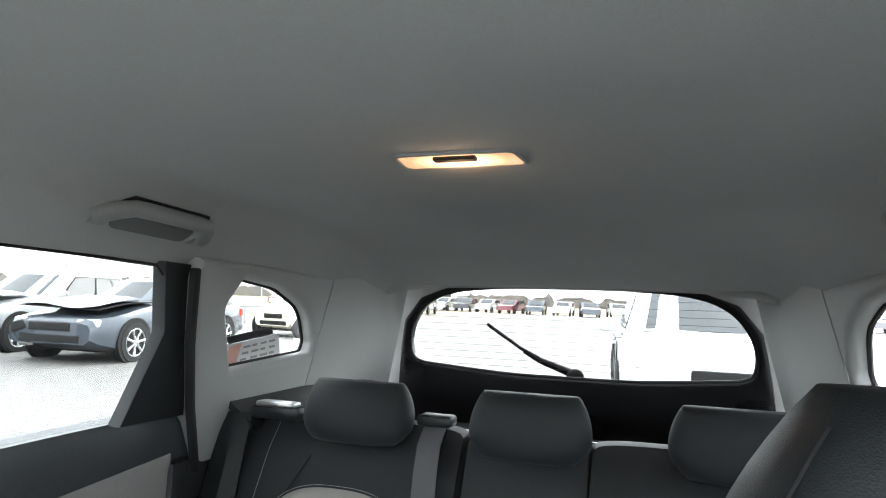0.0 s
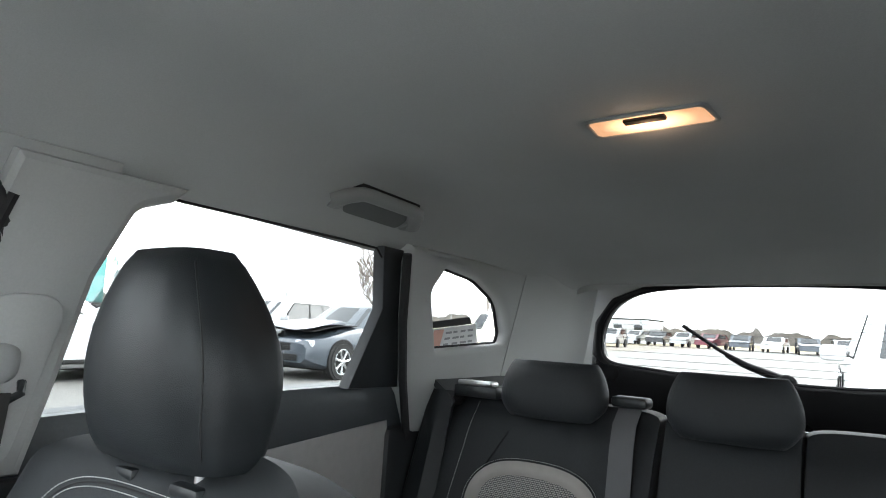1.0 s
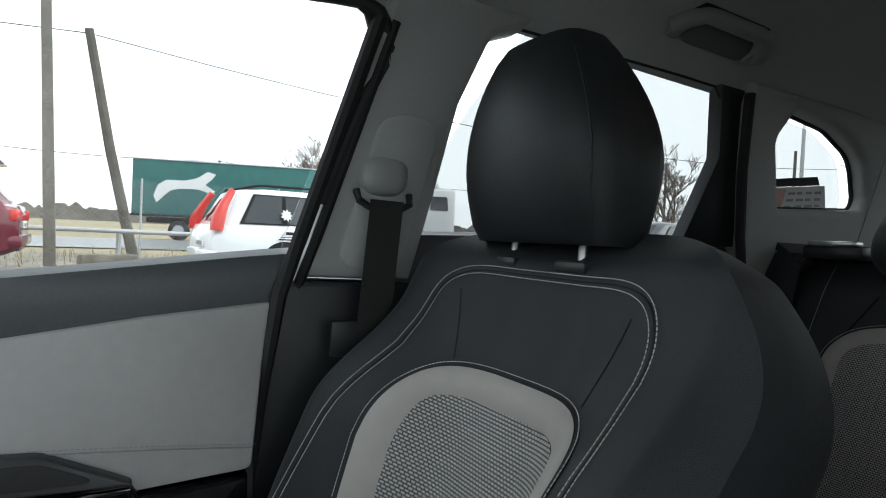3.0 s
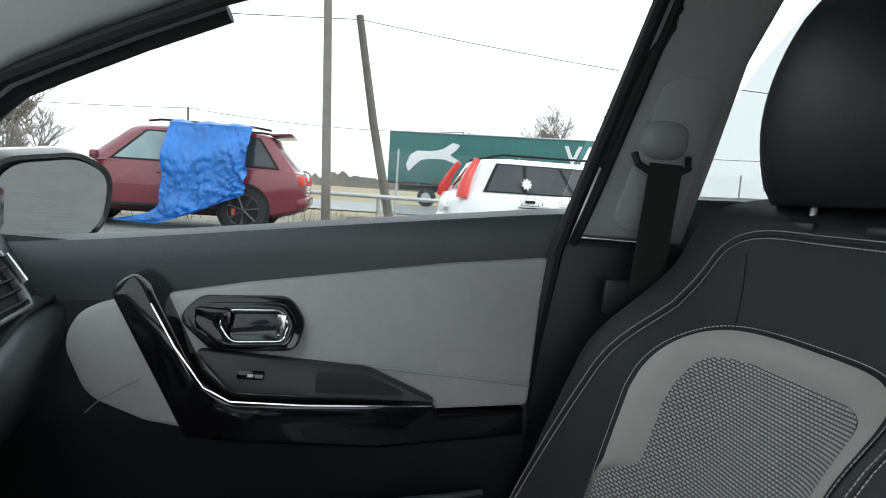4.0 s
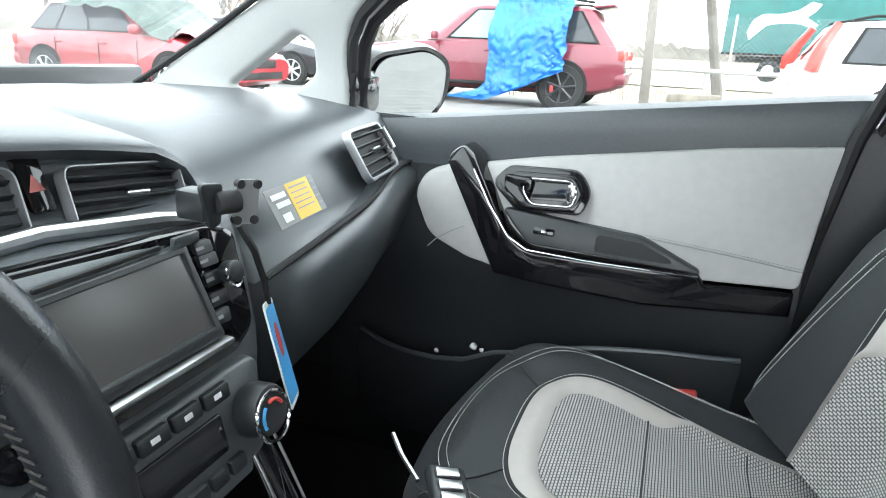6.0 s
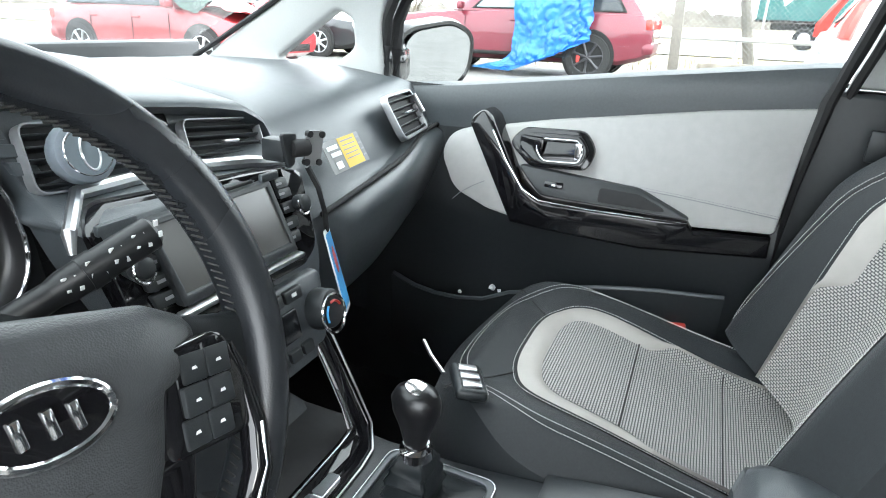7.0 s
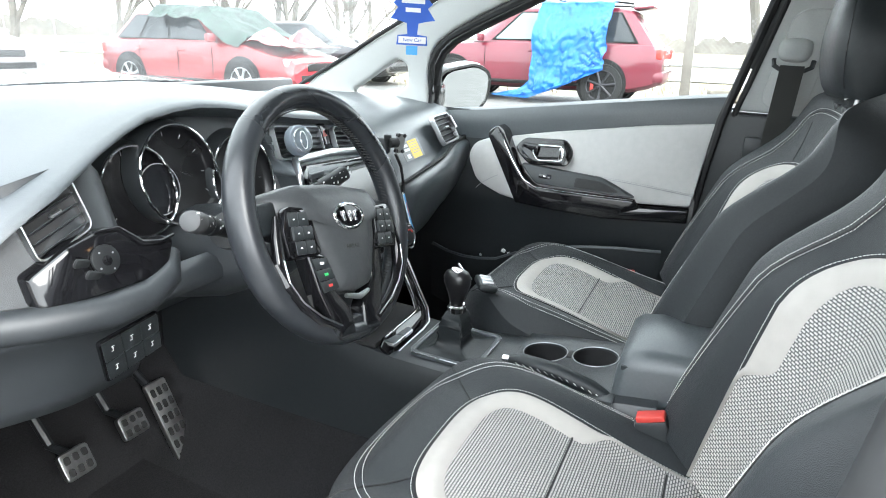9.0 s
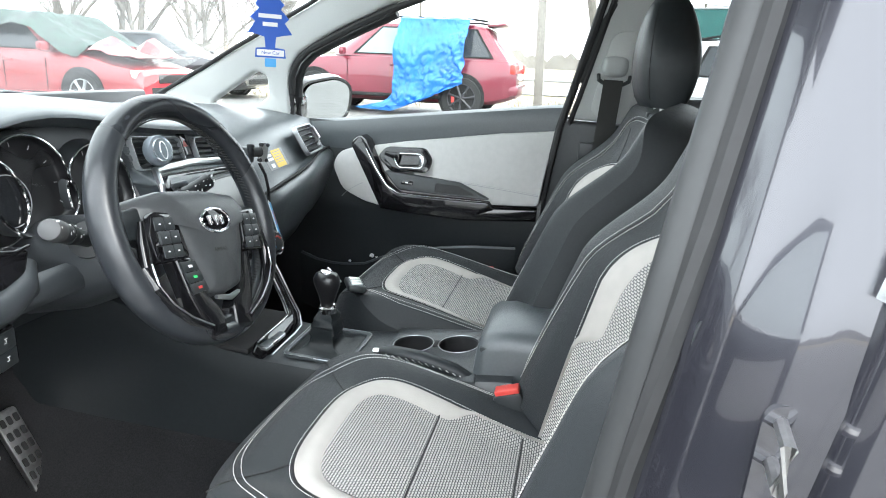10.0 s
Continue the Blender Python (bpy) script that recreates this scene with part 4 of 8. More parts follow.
rows = [[fc(s, v, 0), fc(s * 1.02, v + 0.012, -0.03), fc(s, v, -0.10), fc(0, v * 0.9, -0.11)] for s, v in oc]
part("back_shell", sheet(rows), CLOTH, bench)
part("cushion", block((0, -1.12, 0.42), (1.28, 0.52, 0.16), 0.05, seg=4), CLOTH, bench)
for s in (-1, 1):
    rows = [[(s * (0.61 + 0.07 * t), -1.36 - 0.30 * v - 0.03 * t + 0.05 * math.sin(3 * t) * (1 - v), 0.45 + v * 0.96) for t in (0, 0.3, 0.6, 1)] for v in np.linspace(0, 0.58, 10)]
    part("side_bolster", sheet(rows, 0.03), LEATHER, bench)
for xc, w in ((0.345, 0.245), (-0.015, 0.235), (-0.385, 0.245)):
    headrest(bench, xc, -1.490, 0.982, 1.102, w, 0.09, CLOTH, 0.15, pinch=0.12, posts=False, foot=0.80)
for s in (1, -1):
    latch = part("release_latch", block((s * 0.545, -1.535, 1.020), (0.12, 0.05, 0.03), 0.008), PLASTIC, bench)
    part("latch_lever", block((s * 0.545, -1.525, 1.038), (0.095, 0.035, 0.012), 0.004), SATIN, latch, "silver-grey folding lever")
    rb = thing("rear_seat_belt", (s * 0.2, -1.5, 0.9), "black rear seat belt running down the backrest", "seat belt")
    xb = 0.185 if s > 0 else -0.60
    part("webbing", sheet([[(xb + dx - 0.02 * t, -1.345 - 0.30 * (0.60 - 0.56 * t) + 0.014 - 0.05 * smoothstep(0.10, 0.0, t), 1.030 - 0.56 * t) for dx in (-0.024, 0, 0.024)] for t in np.linspace(0, 1, 14)], 0.0015), REAR_BELT, rb)
    part("belt_outlet", block((xb, -1.555, 1.030), (0.075, 0.05, 0.022), 0.007), PLASTIC, rb, "black belt outlet on the backrest")


# ---- dashboard ----
dash = thing("dashboard", (0, 0.5, 0.6), "grained black dashboard with instruments, vents and centre stack", "dashboard")
LIP = [(-0.72, 0.835), (-0.66, 0.868), (-0.60, 0.895), (-0.50, 0.930), (-0.42, 0.947), (-0.34, 0.950), (-0.26, 0.940), (-0.18, 0.922), (-0.08, 0.908), (0.02, 0.899), (0.08, 0.888), (0.115, 0.870), (0.14, 0.845)]


def glove_top(x):
    return 0.724 + 0.055 * min(1.0, max(0.0, (x - 0.18) / 0.40))


def dash_profile(x):
    lip = lerp_table(LIP, x)
    over = soft_table([(-0.72, -0.075), (-0.62, -0.070), (-0.54, -0.035), (-0.44, 0.0), (-0.2, 0.015), (0.05, 0.0), (0.14, 0.0)], x)
    driver = [(0.97, 0.895), (0.80, 0.915), (0.62, min(0.945, lip + 0.03)), (0.46, min(0.952, lip + 0.03)), (0.35, lip + 0.012), (0.262 + over, lip), (0.255 + over, lip - 0.010), (0.275 + over, lip - 0.018), (0.31 + over, lip - 0.030), (0.335 + over, lip - 0.045)]
    bend = 0.05 * smoothstep(0.40, 0.72, x)
    low = 0.012 * smoothstep(0.35, 0.64, x)
    passenger = [(0.97, 0.862), (0.80, 0.886 - low), (0.62, 0.892 - low), (0.47, 0.893 - low), (0.365, 0.883 - low), (0.305, 0.858), (0.275, 0.824), (0.252, 0.785), (0.236, 0.750), (0.226, glove_top(x))]
    passenger = [(y + bend * (0.4 + 0.6 * k / 9), z) for k, (y, z) in enumerate(passenger)]
    t = smoothstep(0.115, 0.175, x)
    return [(a + (c - a) * t, b + (d - b) * t) for (a, b), (c, d) in zip(driver, passenger)]


xs = [-0.72, -0.69, -0.66, -0.63, -0.60, -0.55, -0.50, -0.45, -0.40, -0.35, -0.30, -0.25, -0.20, -0.15, -0.10, -0.05, 0.0, 0.04, 0.08, 0.10, 0.115, 0.125, 0.135, 0.145, 0.155, 0.165, 0.175, 0.19, 0.22, 0.27, 0.33, 0.40, 0.46, 0.52, 0.58, 0.64, 0.69, 0.71]
fine = []
for x in xs:
    p = dash_profile(x)
    row = []
    for (a, b), (c, d) in zip(p, p[1:]):
        for t in (0, 0.5):
            row.append((x, a + (c - a) * t, b + (d - b) * t))
    row.append((x, *p[-1]))
    fine.append(row)
bmd = sheet(fine)
bmesh.ops.smooth_vert(bmd, verts=[v for v in bmd.verts if not v.is_boundary], factor=0.5, use_axis_x=False, use_axis_y=True, use_axis_z=True)
part("top_pad", bmd, DASH, dash, "grained soft black top pad", smooth=80)
# glovebox and lower passenger side
gb = []
for x in np.linspace(0.18, 0.71, 12):
    top = glove_top(x)
    e = 0.05 * smoothstep(0.40, 0.72, x) + 0.05 * smoothstep(0.24, 0.18, x)
    gb.append([(x, 0.250 + e, top + 0.006), (x, 0.222 + e, top - 0.006), (x, 0.208 + e, top - 0.014), (x, 0.203 + e, top - 0.04), (x, 0.215 + e, top - 0.09), (x, 0.232 + e, top - 0.14), (x, 0.27 + e, top - 0.20), (x, 0.33 + e, top - 0.25), (x, 0.45, 0.40)])
part("glovebox", sheet(gb, 0.01), DASH, dash, "black glovebox door under the pad", smooth=60)
part("seam_line", tube([(x, 0.223 + 0.05 * smoothstep(0.40, 0.72, x), glove_top(x) + 0.001) for x in np.linspace(0.19, 0.70, 16)], 0.0042, 6), RUBBER, dash)


def vent(parent, mid, right, up, w, h, slats, frame_mat, corner=0.012, skew=0.0, tilt=0.0, rim=0.002):
    """An air vent: frame, dark box, slats and a pull tab, facing along right x up."""
    mid, right, up = Vector(mid), Vector(right).normalized(), Vector(up)
    up = (up - right * up.dot(right)).normalized()
    face = right.cross(up)
    if face.y > 0:
        face = -face
    f = lambda a, b, d: mid + right * (a + skew * b) + up * (b + tilt * a) - face * d
    o = rounded([(-w / 2, -h / 2), (w / 2, -h / 2), (w / 2, h / 2), (-w / 2, h / 2)], corner)
    i = rounded([(-w / 2 + rim, -h / 2 + rim), (w / 2 - rim, -h / 2 + rim), (w / 2 - rim, h / 2 - rim), (-w / 2 + rim, h / 2 - rim)], corner * 0.8)
    v = part("air_vent", plate(o, [i], f, 0.012, 0.3 * rim), frame_mat, parent, "framed air vent")
    part("vent_box", plate(i, [], lambda a, b, d: f(a, b, d + 0.0115), 0.003), RUBBER, v)
    for k in range(slats):
        b = -h / 2 + (k + 0.7) * (h - 0.004) / (slats + 0.4)
        part("slat", block((0, 0, 0), (w - 2 * rim - 0.004, 0.0022, 0.009), 0.0008, seg=1), PLASTIC, v).matrix_local = Matrix.Translation(f(0, b, 0.0065)) @ Matrix((right + up * tilt, up, -face)).transposed().to_4x4() @ pose(0, 0, 0, 18, 0, 0)
    part("tab", block((0, 0, 0), (w * 0.20, 0.004, 0.008), 0.0015, seg=1), SATIN, v, "silver vent tab").matrix_local = Matrix.Translation(f(w * 0.05, 0.002, 0.003)) @ Matrix((right, up, -face)).transposed().to_4x4()
    return v


pv = vent(dash, (0.531, 0.259, 0.824), (1, 0.19, -0.02), (0, 0.55, 1), 0.172, 0.084, 5, DULL_SILVER, 0.018, skew=-0.14, rim=0.0055)
part("thumb_wheel", tube([(0.603, 0.286, 0.848), (0.609, 0.277, 0.832), (0.611, 0.266, 0.816)], 0.005, 8), SATIN, pv)
# taxi notice on the pad, printed bars only
card = thing("notice_sticker", (0.305, 0.25, 0.788), "yellow and grey printed notice stuck on the dashboard", "sticker")
C0, CR, CU = Vector((0.190, 0.206, 0.783)), Vector((0.100, 0.004, 0.003)), Vector((0.000, 0.024, 0.039))
cn = CR.cross(CU).normalized()
cn = cn if cn.y < 0 else -cn
cf = lambda a, b, d: C0 + CR * a + CU * b + cn * (0.0065 - d)
part("card", plate([(0, 0), (1, 0), (1, 1), (0, 1)], [], cf, 0.001), CARD_GREY, card, smooth=0)
part("print_block", plate([(0.40, 0.02), (0.87, 0.02), (0.87, 0.98), (0.40, 0.98)], [], lambda a, b, d: cf(a, b, d - 0.0006), 0.0005), YELLOW_CARD, card, "yellow printed field", smooth=0)
for a0, a1, b0, b1 in ((0.06, 0.34, 0.70, 0.84), (0.10, 0.36, 0.48, 0.62), (0.12, 0.28, 0.10, 0.32), (0.89, 0.97, 0.2, 0.25), (0.89, 0.97, 0.4, 0.45), (0.89, 0.97, 0.6, 0.65), (0.89, 0.97, 0.8, 0.85), (0.45, 0.80, 0.84, 0.88), (0.45, 0.80, 0.70, 0.73), (0.45, 0.80, 0.56, 0.59), (0.45, 0.80, 0.42, 0.45), (0.45, 0.80, 0.28, 0.31)):
    part("print_bar", plate([(a0, b0), (a1, b0), (a1, b1), (a0, b1)], [], lambda a, b, d: cf(a, b, d - 0.0012), 0.0005), WHITE_MARK if a0 < 0.4 else GREY_MARK, card, smooth=0)


# centre stack
def stack(a, b, d=0.0):
    """The centre stack: vents set back above, the radio and climate panels nearer the seats."""
    z = lerp_table([(0.50, 0.605), (0.566, 0.660), (0.674, 0.733), (0.737, 0.778), (0.792, 0.812), (0.83, 0.838), (0.93, 0.935)], b)
    k = smoothstep(0.812, 0.842, z)
    xr, xv = -0.038 + a * (0.96 - 1.2 * max(0.0, 0.776 - z)), a + 0.012
    yr, yv = 0.192 + (z - 0.776) * 0.35, 0.276 + (z - 0.855) * 0.40
    return Vector((xr + (xv - xr) * k, yr + (yv - yr) * k + d, z))


fascia_rows = []
for b in np.concatenate([np.linspace(0.925, 0.84, 6), np.linspace(0.83, 0.78, 12), np.linspace(0.77, 0.50, 12)]):
    left = lerp_table([(0.50, -0.100), (0.60, -0.118), (0.66, -0.135), (0.79, -0.150), (0.83, -0.190), (0.92, -0.215)], b)
    right = lerp_table([(0.50, 0.105), (0.57, 0.140), (0.64, 0.158), (0.80, 0.158), (0.85, 0.135), (0.925, 0.105)], b)
    row = [stack(left + (right - left) * t, b) for t in np.linspace(0, 1, 15)]
    for p in row:
        p.z = min(p.z, lerp_table(LIP, p.x) - 0.010)
    fascia_rows.append([row[0] + Vector((-0.004, 0.06, 0)), row[0] + Vector((-0.002, 0.006, 0))] + row + [row[-1] + Vector((0.004, 0.006, 0)), row[-1] + Vector((0.010, 0.10, 0))])
part("centre_fascia", sheet(fascia_rows), DASH, dash, "black centre fascia", smooth=50)
vent(dash, stack(-0.120, 0.852, -0.012), (1, 0.0, -0.10), (0, 0.40, 1), 0.138, 0.062, 5, DULL_SILVER, 0.012)
vent(dash, stack(0.040, 0.838, -0.016), (1, 0.0, -0.10), (0, 0.40, 1), 0.124, 0.058, 5, DULL_SILVER, 0.012)
hz = part("hazard_switch", plate(rounded([(-0.047, 0.880), (-0.026, 0.878), (-0.026, 0.836), (-0.045, 0.836)], 0.004), [], lambda a, b, d: stack(a, b, d - 0.006), 0.01, 0.0015), PIANO, dash, "hazard light switch")
part("hazard_mark", plate([(-0.0365, 0.866), (-0.030, 0.853), (-0.043, 0.853)], [], lambda a, b, d: stack(a, b, d - 0.0068), 0.001), material("red_print", (0.55, 0.16, 0.14), 0.5), hz)
for k in range(3):
    part("set_button", plate(rounded([(-0.215 + 0.008 * k, 0.888 - 0.016 * k), (-0.193 + 0.008 * k, 0.885 - 0.016 * k), (-0.190 + 0.008 * k, 0.874 - 0.016 * k), (-0.212 + 0.008 * k, 0.877 - 0.016 * k)], 0.002), [], lambda a, b, d: stack(a, b, d - 0.005), 0.008, 0.001), DASH, dash)
part("chrome_strip", tube([stack(-0.165, 0.775, 0.0), stack(-0.166, 0.800, -0.006), stack(-0.155, 0.824, -0.010), stack(-0.05, 0.825, -0.012), stack(0.06, 0.815, -0.012), stack(0.125, 0.806, -0.010)], [0.003, 0.006, 0.007, 0.0075, 0.008, 0.005], 10), SATIN, dash, "bright silver strip under the vents")
gl = rounded([(-0.152, 0.815, 0.02), (0.115, 0.803, 0.01), (0.150, 0.79, 0.02), (0.148, 0.66, 0.03), (0.115, 0.640, 0.02), (-0.12, 0.640, 0.02), (-0.146, 0.69, 0.03)], 0.01)
radio = part("radio_unit", plate(gl, [], lambda a, b, d: stack(a, b, d - 0.007), 0.02, 0.003), PIANO, dash, "gloss black radio surround")
scr = [(-0.090, 0.783), (0.076, 0.783), (0.086, 0.688), (-0.086, 0.688)]
part("screen_frame", plate(rounded([(-0.098, 0.792), (0.083, 0.792), (0.095, 0.674), (-0.096, 0.674)], 0.004), [scr], lambda a, b, d: stack(a, b, d - 0.0115 - 0.04 * (0.785 - b)), 0.010, 0.002), PLASTIC, radio)
part("screen", plate(scr, [], lambda a, b, d: stack(a, b, d - 0.0085 - 0.04 * (0.785 - b)), 0.004), TOUCH, radio, "switched-off matt touch screen")
part("screen_ledge", block(stack(-0.004, 0.668, -0.016), (0.185, 0.012, 0.006), 0.002), SATIN, radio, "silver strip below the screen")
part("disc_slot", block(stack(0.0, 0.797, -0.008), (0.11, 0.004, 0.004), 0.001), RUBBER, radio)
part("eject_button", block(stack(-0.125, 0.797, -0.010), (0.04, 0.006, 0.010), 0.002), DASH, radio)
part("eject_button", block(stack(0.085, 0.797, -0.010), (0.03, 0.006, 0.010), 0.002), DASH, radio)
for sx in (-1, 1):
    xk = sx * 0.107
    for k, zz in enumerate((0.780, 0.762, 0.736, 0.712, 0.690)):
        btn = part("radio_button", plate(rounded([(xk - 0.012, zz - 0.0085), (xk + 0.013 - sx * 0.002 * abs(k - 2), zz - 0.0095), (xk + 0.013 - sx * 0.002 * abs(k - 2), zz + 0.0075), (xk - 0.012, zz + 0.0085)], 0.003), [], lambda a, b, d: stack(a, b, d - 0.0082), 0.006, 0.0008), PLASTIC, radio)
        part("button_mark", plate([(xk - 0.006 - sx * 0.006, zz - 0.002), (xk + 0.004 - sx * 0.006, zz - 0.002), (xk + 0.004 - sx * 0.006, zz + 0.002), (xk - 0.006 - sx * 0.006, zz + 0.002)], [], lambda a, b, d: stack(a, b, d - 0.0087), 0.0005), GREY_MARK, btn, smooth=0)
    kn = part("radio_knob", disc(stack(xk + sx * 0.014, 0.737, -0.008), 0.0100, 0.015, (0, -1, 0.27), bevel=0.002), PLASTIC, radio)
    part("knob_ring", tube([stack(xk + sx * 0.014, 0.737, -0.019) + Vector((0.0103 * math.cos(a), 0.27 * 0.0105 * math.sin(a), 0.0105 * math.sin(a))) for a in np.linspace(0, 2 * math.pi, 20, endpoint=False)], 0.0016, 6, True), CHROME, kn, "chrome knob ring")
# climate controls
hv = part("climate_panel", plate(rounded([(-0.125, 0.628, 0.01), (0.140, 0.628, 0.02), (0.125, 0.52, 0.02), (-0.115, 0.52, 0.02)], 0.01), [], lambda a, b, d: stack(a, b, d - 0.010), 0.03, 0.004), DASH, dash, "climate control panel")
for k in range(5):
    x = -0.095 + k * 0.040
    b2 = part("climate_button", plate(rounded([(x - 0.018, 0.603), (x + 0.018, 0.603), (x + 0.018, 0.622), (x - 0.018, 0.622)], 0.003), [], lambda a, b, d: stack(a, b, d - 0.015), 0.006, 0.001), PLASTIC, hv)
    part("button_mark", plate([(x - 0.005, 0.610), (x + 0.005, 0.610), (x + 0.005, 0.616), (x - 0.005, 0.616)], [], lambda a, b, d: stack(a, b, d - 0.0156), 0.0005), WHITE_MARK, b2, smooth=0)
for x in (-0.088, 0.112):
    kb = part("climate_knob", disc(stack(x, 0.566, -0.010), 0.026, 0.024, (0, -1, 0.27), bevel=0.003, r2=0.023), PLASTIC, hv)
    part("knob_ring", tube([stack(x, 0.566, -0.034) + Vector((0.0225 * math.cos(a), 0.27 * 0.022 * math.sin(a) + 0.0, 0.0225 * math.sin(a))) for a in np.linspace(0, 2 * math.pi, 24, endpoint=False)], 0.002, 6, True), CHROME, kb, "chrome knob ring")
    for a0, mt in ((0.5, RED_PLASTIC), (2.2, SKY_CARD)):
        part("dial_mark", tube([stack(x, 0.566, -0.0355) + Vector((0.015 * math.cos(a), 0.27 * 0.015 * math.sin(a), 0.015 * math.sin(a))) for a in np.linspace(a0, a0 + 1.3, 8)], 0.0018, 5), mt, kb)
part("climate_display", plate(rounded([(-0.045, 0.548), (0.065, 0.548), (0.065, 0.590), (-0.045, 0.590)], 0.004), [], lambda a, b, d: stack(a, b, d - 0.0125), 0.004, 0.001), SCREEN, hv)
for k in range(5):
    x = -0.05 + k * 0.03
    part("climate_button", plate(rounded([(x - 0.012, 0.524), (x + 0.012, 0.524), (x + 0.012, 0.538), (x - 0.012, 0.538)], 0.002), [], lambda a, b, d: stack(a, b, d - 0.015), 0.006, 0.001), PLASTIC, hv)

# driver's fascia
def cluster(a, b, d=0.0):
    """The recessed instrument face."""
    return Vector((a, 0.292 + (b - 0.839) * 0.19 + d, b))


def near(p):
    """The outer wing, nearer than the instruments: shrunk about the camera's standpoint to fit its view."""
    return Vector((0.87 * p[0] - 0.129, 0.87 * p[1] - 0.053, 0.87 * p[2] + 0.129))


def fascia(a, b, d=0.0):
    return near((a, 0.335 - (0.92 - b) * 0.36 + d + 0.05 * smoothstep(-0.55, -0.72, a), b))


fo = [(-0.555, 0.89), (-0.50, 0.922), (-0.42, 0.938), (-0.34, 0.941), (-0.26, 0.931), (-0.17, 0.915), (-0.17, 0.70), (-0.555, 0.70)]
part("driver_fascia", plate(fo, [], cluster, 0.02, 0.004), LOWER, dash, "black instrument surround")
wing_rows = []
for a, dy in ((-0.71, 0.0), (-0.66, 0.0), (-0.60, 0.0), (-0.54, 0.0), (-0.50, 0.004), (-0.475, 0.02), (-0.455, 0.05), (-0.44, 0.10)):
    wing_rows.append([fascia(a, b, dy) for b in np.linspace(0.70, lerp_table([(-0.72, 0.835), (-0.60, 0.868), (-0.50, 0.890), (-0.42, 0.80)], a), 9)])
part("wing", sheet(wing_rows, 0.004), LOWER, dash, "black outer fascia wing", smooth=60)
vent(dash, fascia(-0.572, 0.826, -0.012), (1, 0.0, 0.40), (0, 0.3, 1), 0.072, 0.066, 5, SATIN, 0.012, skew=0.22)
for cx, cz, r, sq in ((-0.462, 0.834, 0.058, 1.06), (-0.262, 0.815, 0.068, 1.10), (-0.395, 0.847, 0.068, 1.03)):
    out = 0.008 if r > 0.06 and cx < -0.3 else 0.0
    ring_at = lambda a, q, d: cluster(cx + q * r * math.cos(a) + (0.034 if out else 0.012) * r / 0.068 * max(0.0, -math.sin(a)) * max(0.0, math.cos(a)), cz + q * r * sq * math.sin(a), d - out)
    turn = np.linspace(0, 2 * math.pi, 44, endpoint=False)
    g = part("gauge_dish", loft([[ring_at(a, q, d) for a in turn] for q, d in ((1.0, -0.020), (0.96, -0.008), (0.90, -0.004), (0.5, -0.003), (0.02, -0.003))], caps=False), CUP_BLACK, dash, "dark instrument dish with chrome rim", smooth=50)
    part("gauge_rim", tube([ring_at(a, 1.0, -0.024) for a in turn], 0.0021, 8, True), CHROME, g, "chrome gauge rim")
    part("gauge_tube", loft([[ring_at(a, q, d) for a in turn] for q, d in ((1.10, 0.004), (1.06, -0.018), (1.02, -0.024))], caps=False), PLASTIC, g)
    for k in range(9):
        a = math.radians(225 - 33 * k)
        part("gauge_mark", tube([ring_at(a, 0.75, -0.0055), ring_at(a, 0.84, -0.0055)], 0.0006, 4), GREY_MARK, g)
    if out:
        part("display", loft([[cluster(-0.424 + q * 0.034 * math.cos(a), 0.829 + q * 0.036 * math.sin(a), d - out) for a in turn] for q, d in ((1.0, -0.004), (0.97, -0.009), (0.02, -0.009))]), SCREEN, g, "round switched-off display")
        part("display_ring", tube([cluster(-0.424 + 0.034 * math.cos(a), 0.829 + 0.036 * math.sin(a), -0.0095 - out) for a in turn], 0.0008, 6, True), GREY_MARK, g, "thin grey ring")
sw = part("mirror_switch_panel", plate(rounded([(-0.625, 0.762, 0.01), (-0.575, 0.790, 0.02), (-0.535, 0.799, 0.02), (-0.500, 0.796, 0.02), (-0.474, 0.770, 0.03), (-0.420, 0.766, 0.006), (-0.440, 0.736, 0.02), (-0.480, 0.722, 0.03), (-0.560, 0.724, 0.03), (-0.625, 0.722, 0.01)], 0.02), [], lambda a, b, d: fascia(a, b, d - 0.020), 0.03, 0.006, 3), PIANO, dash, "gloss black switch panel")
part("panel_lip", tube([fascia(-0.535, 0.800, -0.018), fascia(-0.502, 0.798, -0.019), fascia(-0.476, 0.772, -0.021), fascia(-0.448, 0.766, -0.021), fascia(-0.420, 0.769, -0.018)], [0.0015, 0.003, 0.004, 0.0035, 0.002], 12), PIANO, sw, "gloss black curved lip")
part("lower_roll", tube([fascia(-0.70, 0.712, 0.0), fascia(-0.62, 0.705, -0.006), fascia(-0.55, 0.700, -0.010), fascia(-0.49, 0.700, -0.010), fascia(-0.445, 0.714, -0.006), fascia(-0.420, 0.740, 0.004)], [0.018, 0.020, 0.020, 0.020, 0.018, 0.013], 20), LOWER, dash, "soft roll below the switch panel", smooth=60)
pad4 = part("mirror_joystick", disc(fascia(-0.536, 0.765, -0.0195), 0.0175, 0.0045, (0, -1, 0.36), bevel=0.002), STALK, sw)
part("mirror_knob", disc(fascia(-0.536, 0.765, -0.0245), 0.0060, 0.002, (0, -1, 0.36), bevel=0.001), PIANO, pad4)
for a in (0.6, 2.1, 3.7, 5.2):
    part("pad_mark", disc(fascia(-0.536 + 0.0135 * math.cos(a), 0.765 + 0.0135 * math.sin(a), -0.0248), 0.0012, 0.0006, (0, -1, 0.36), n=8), GREY_MARK, pad4)
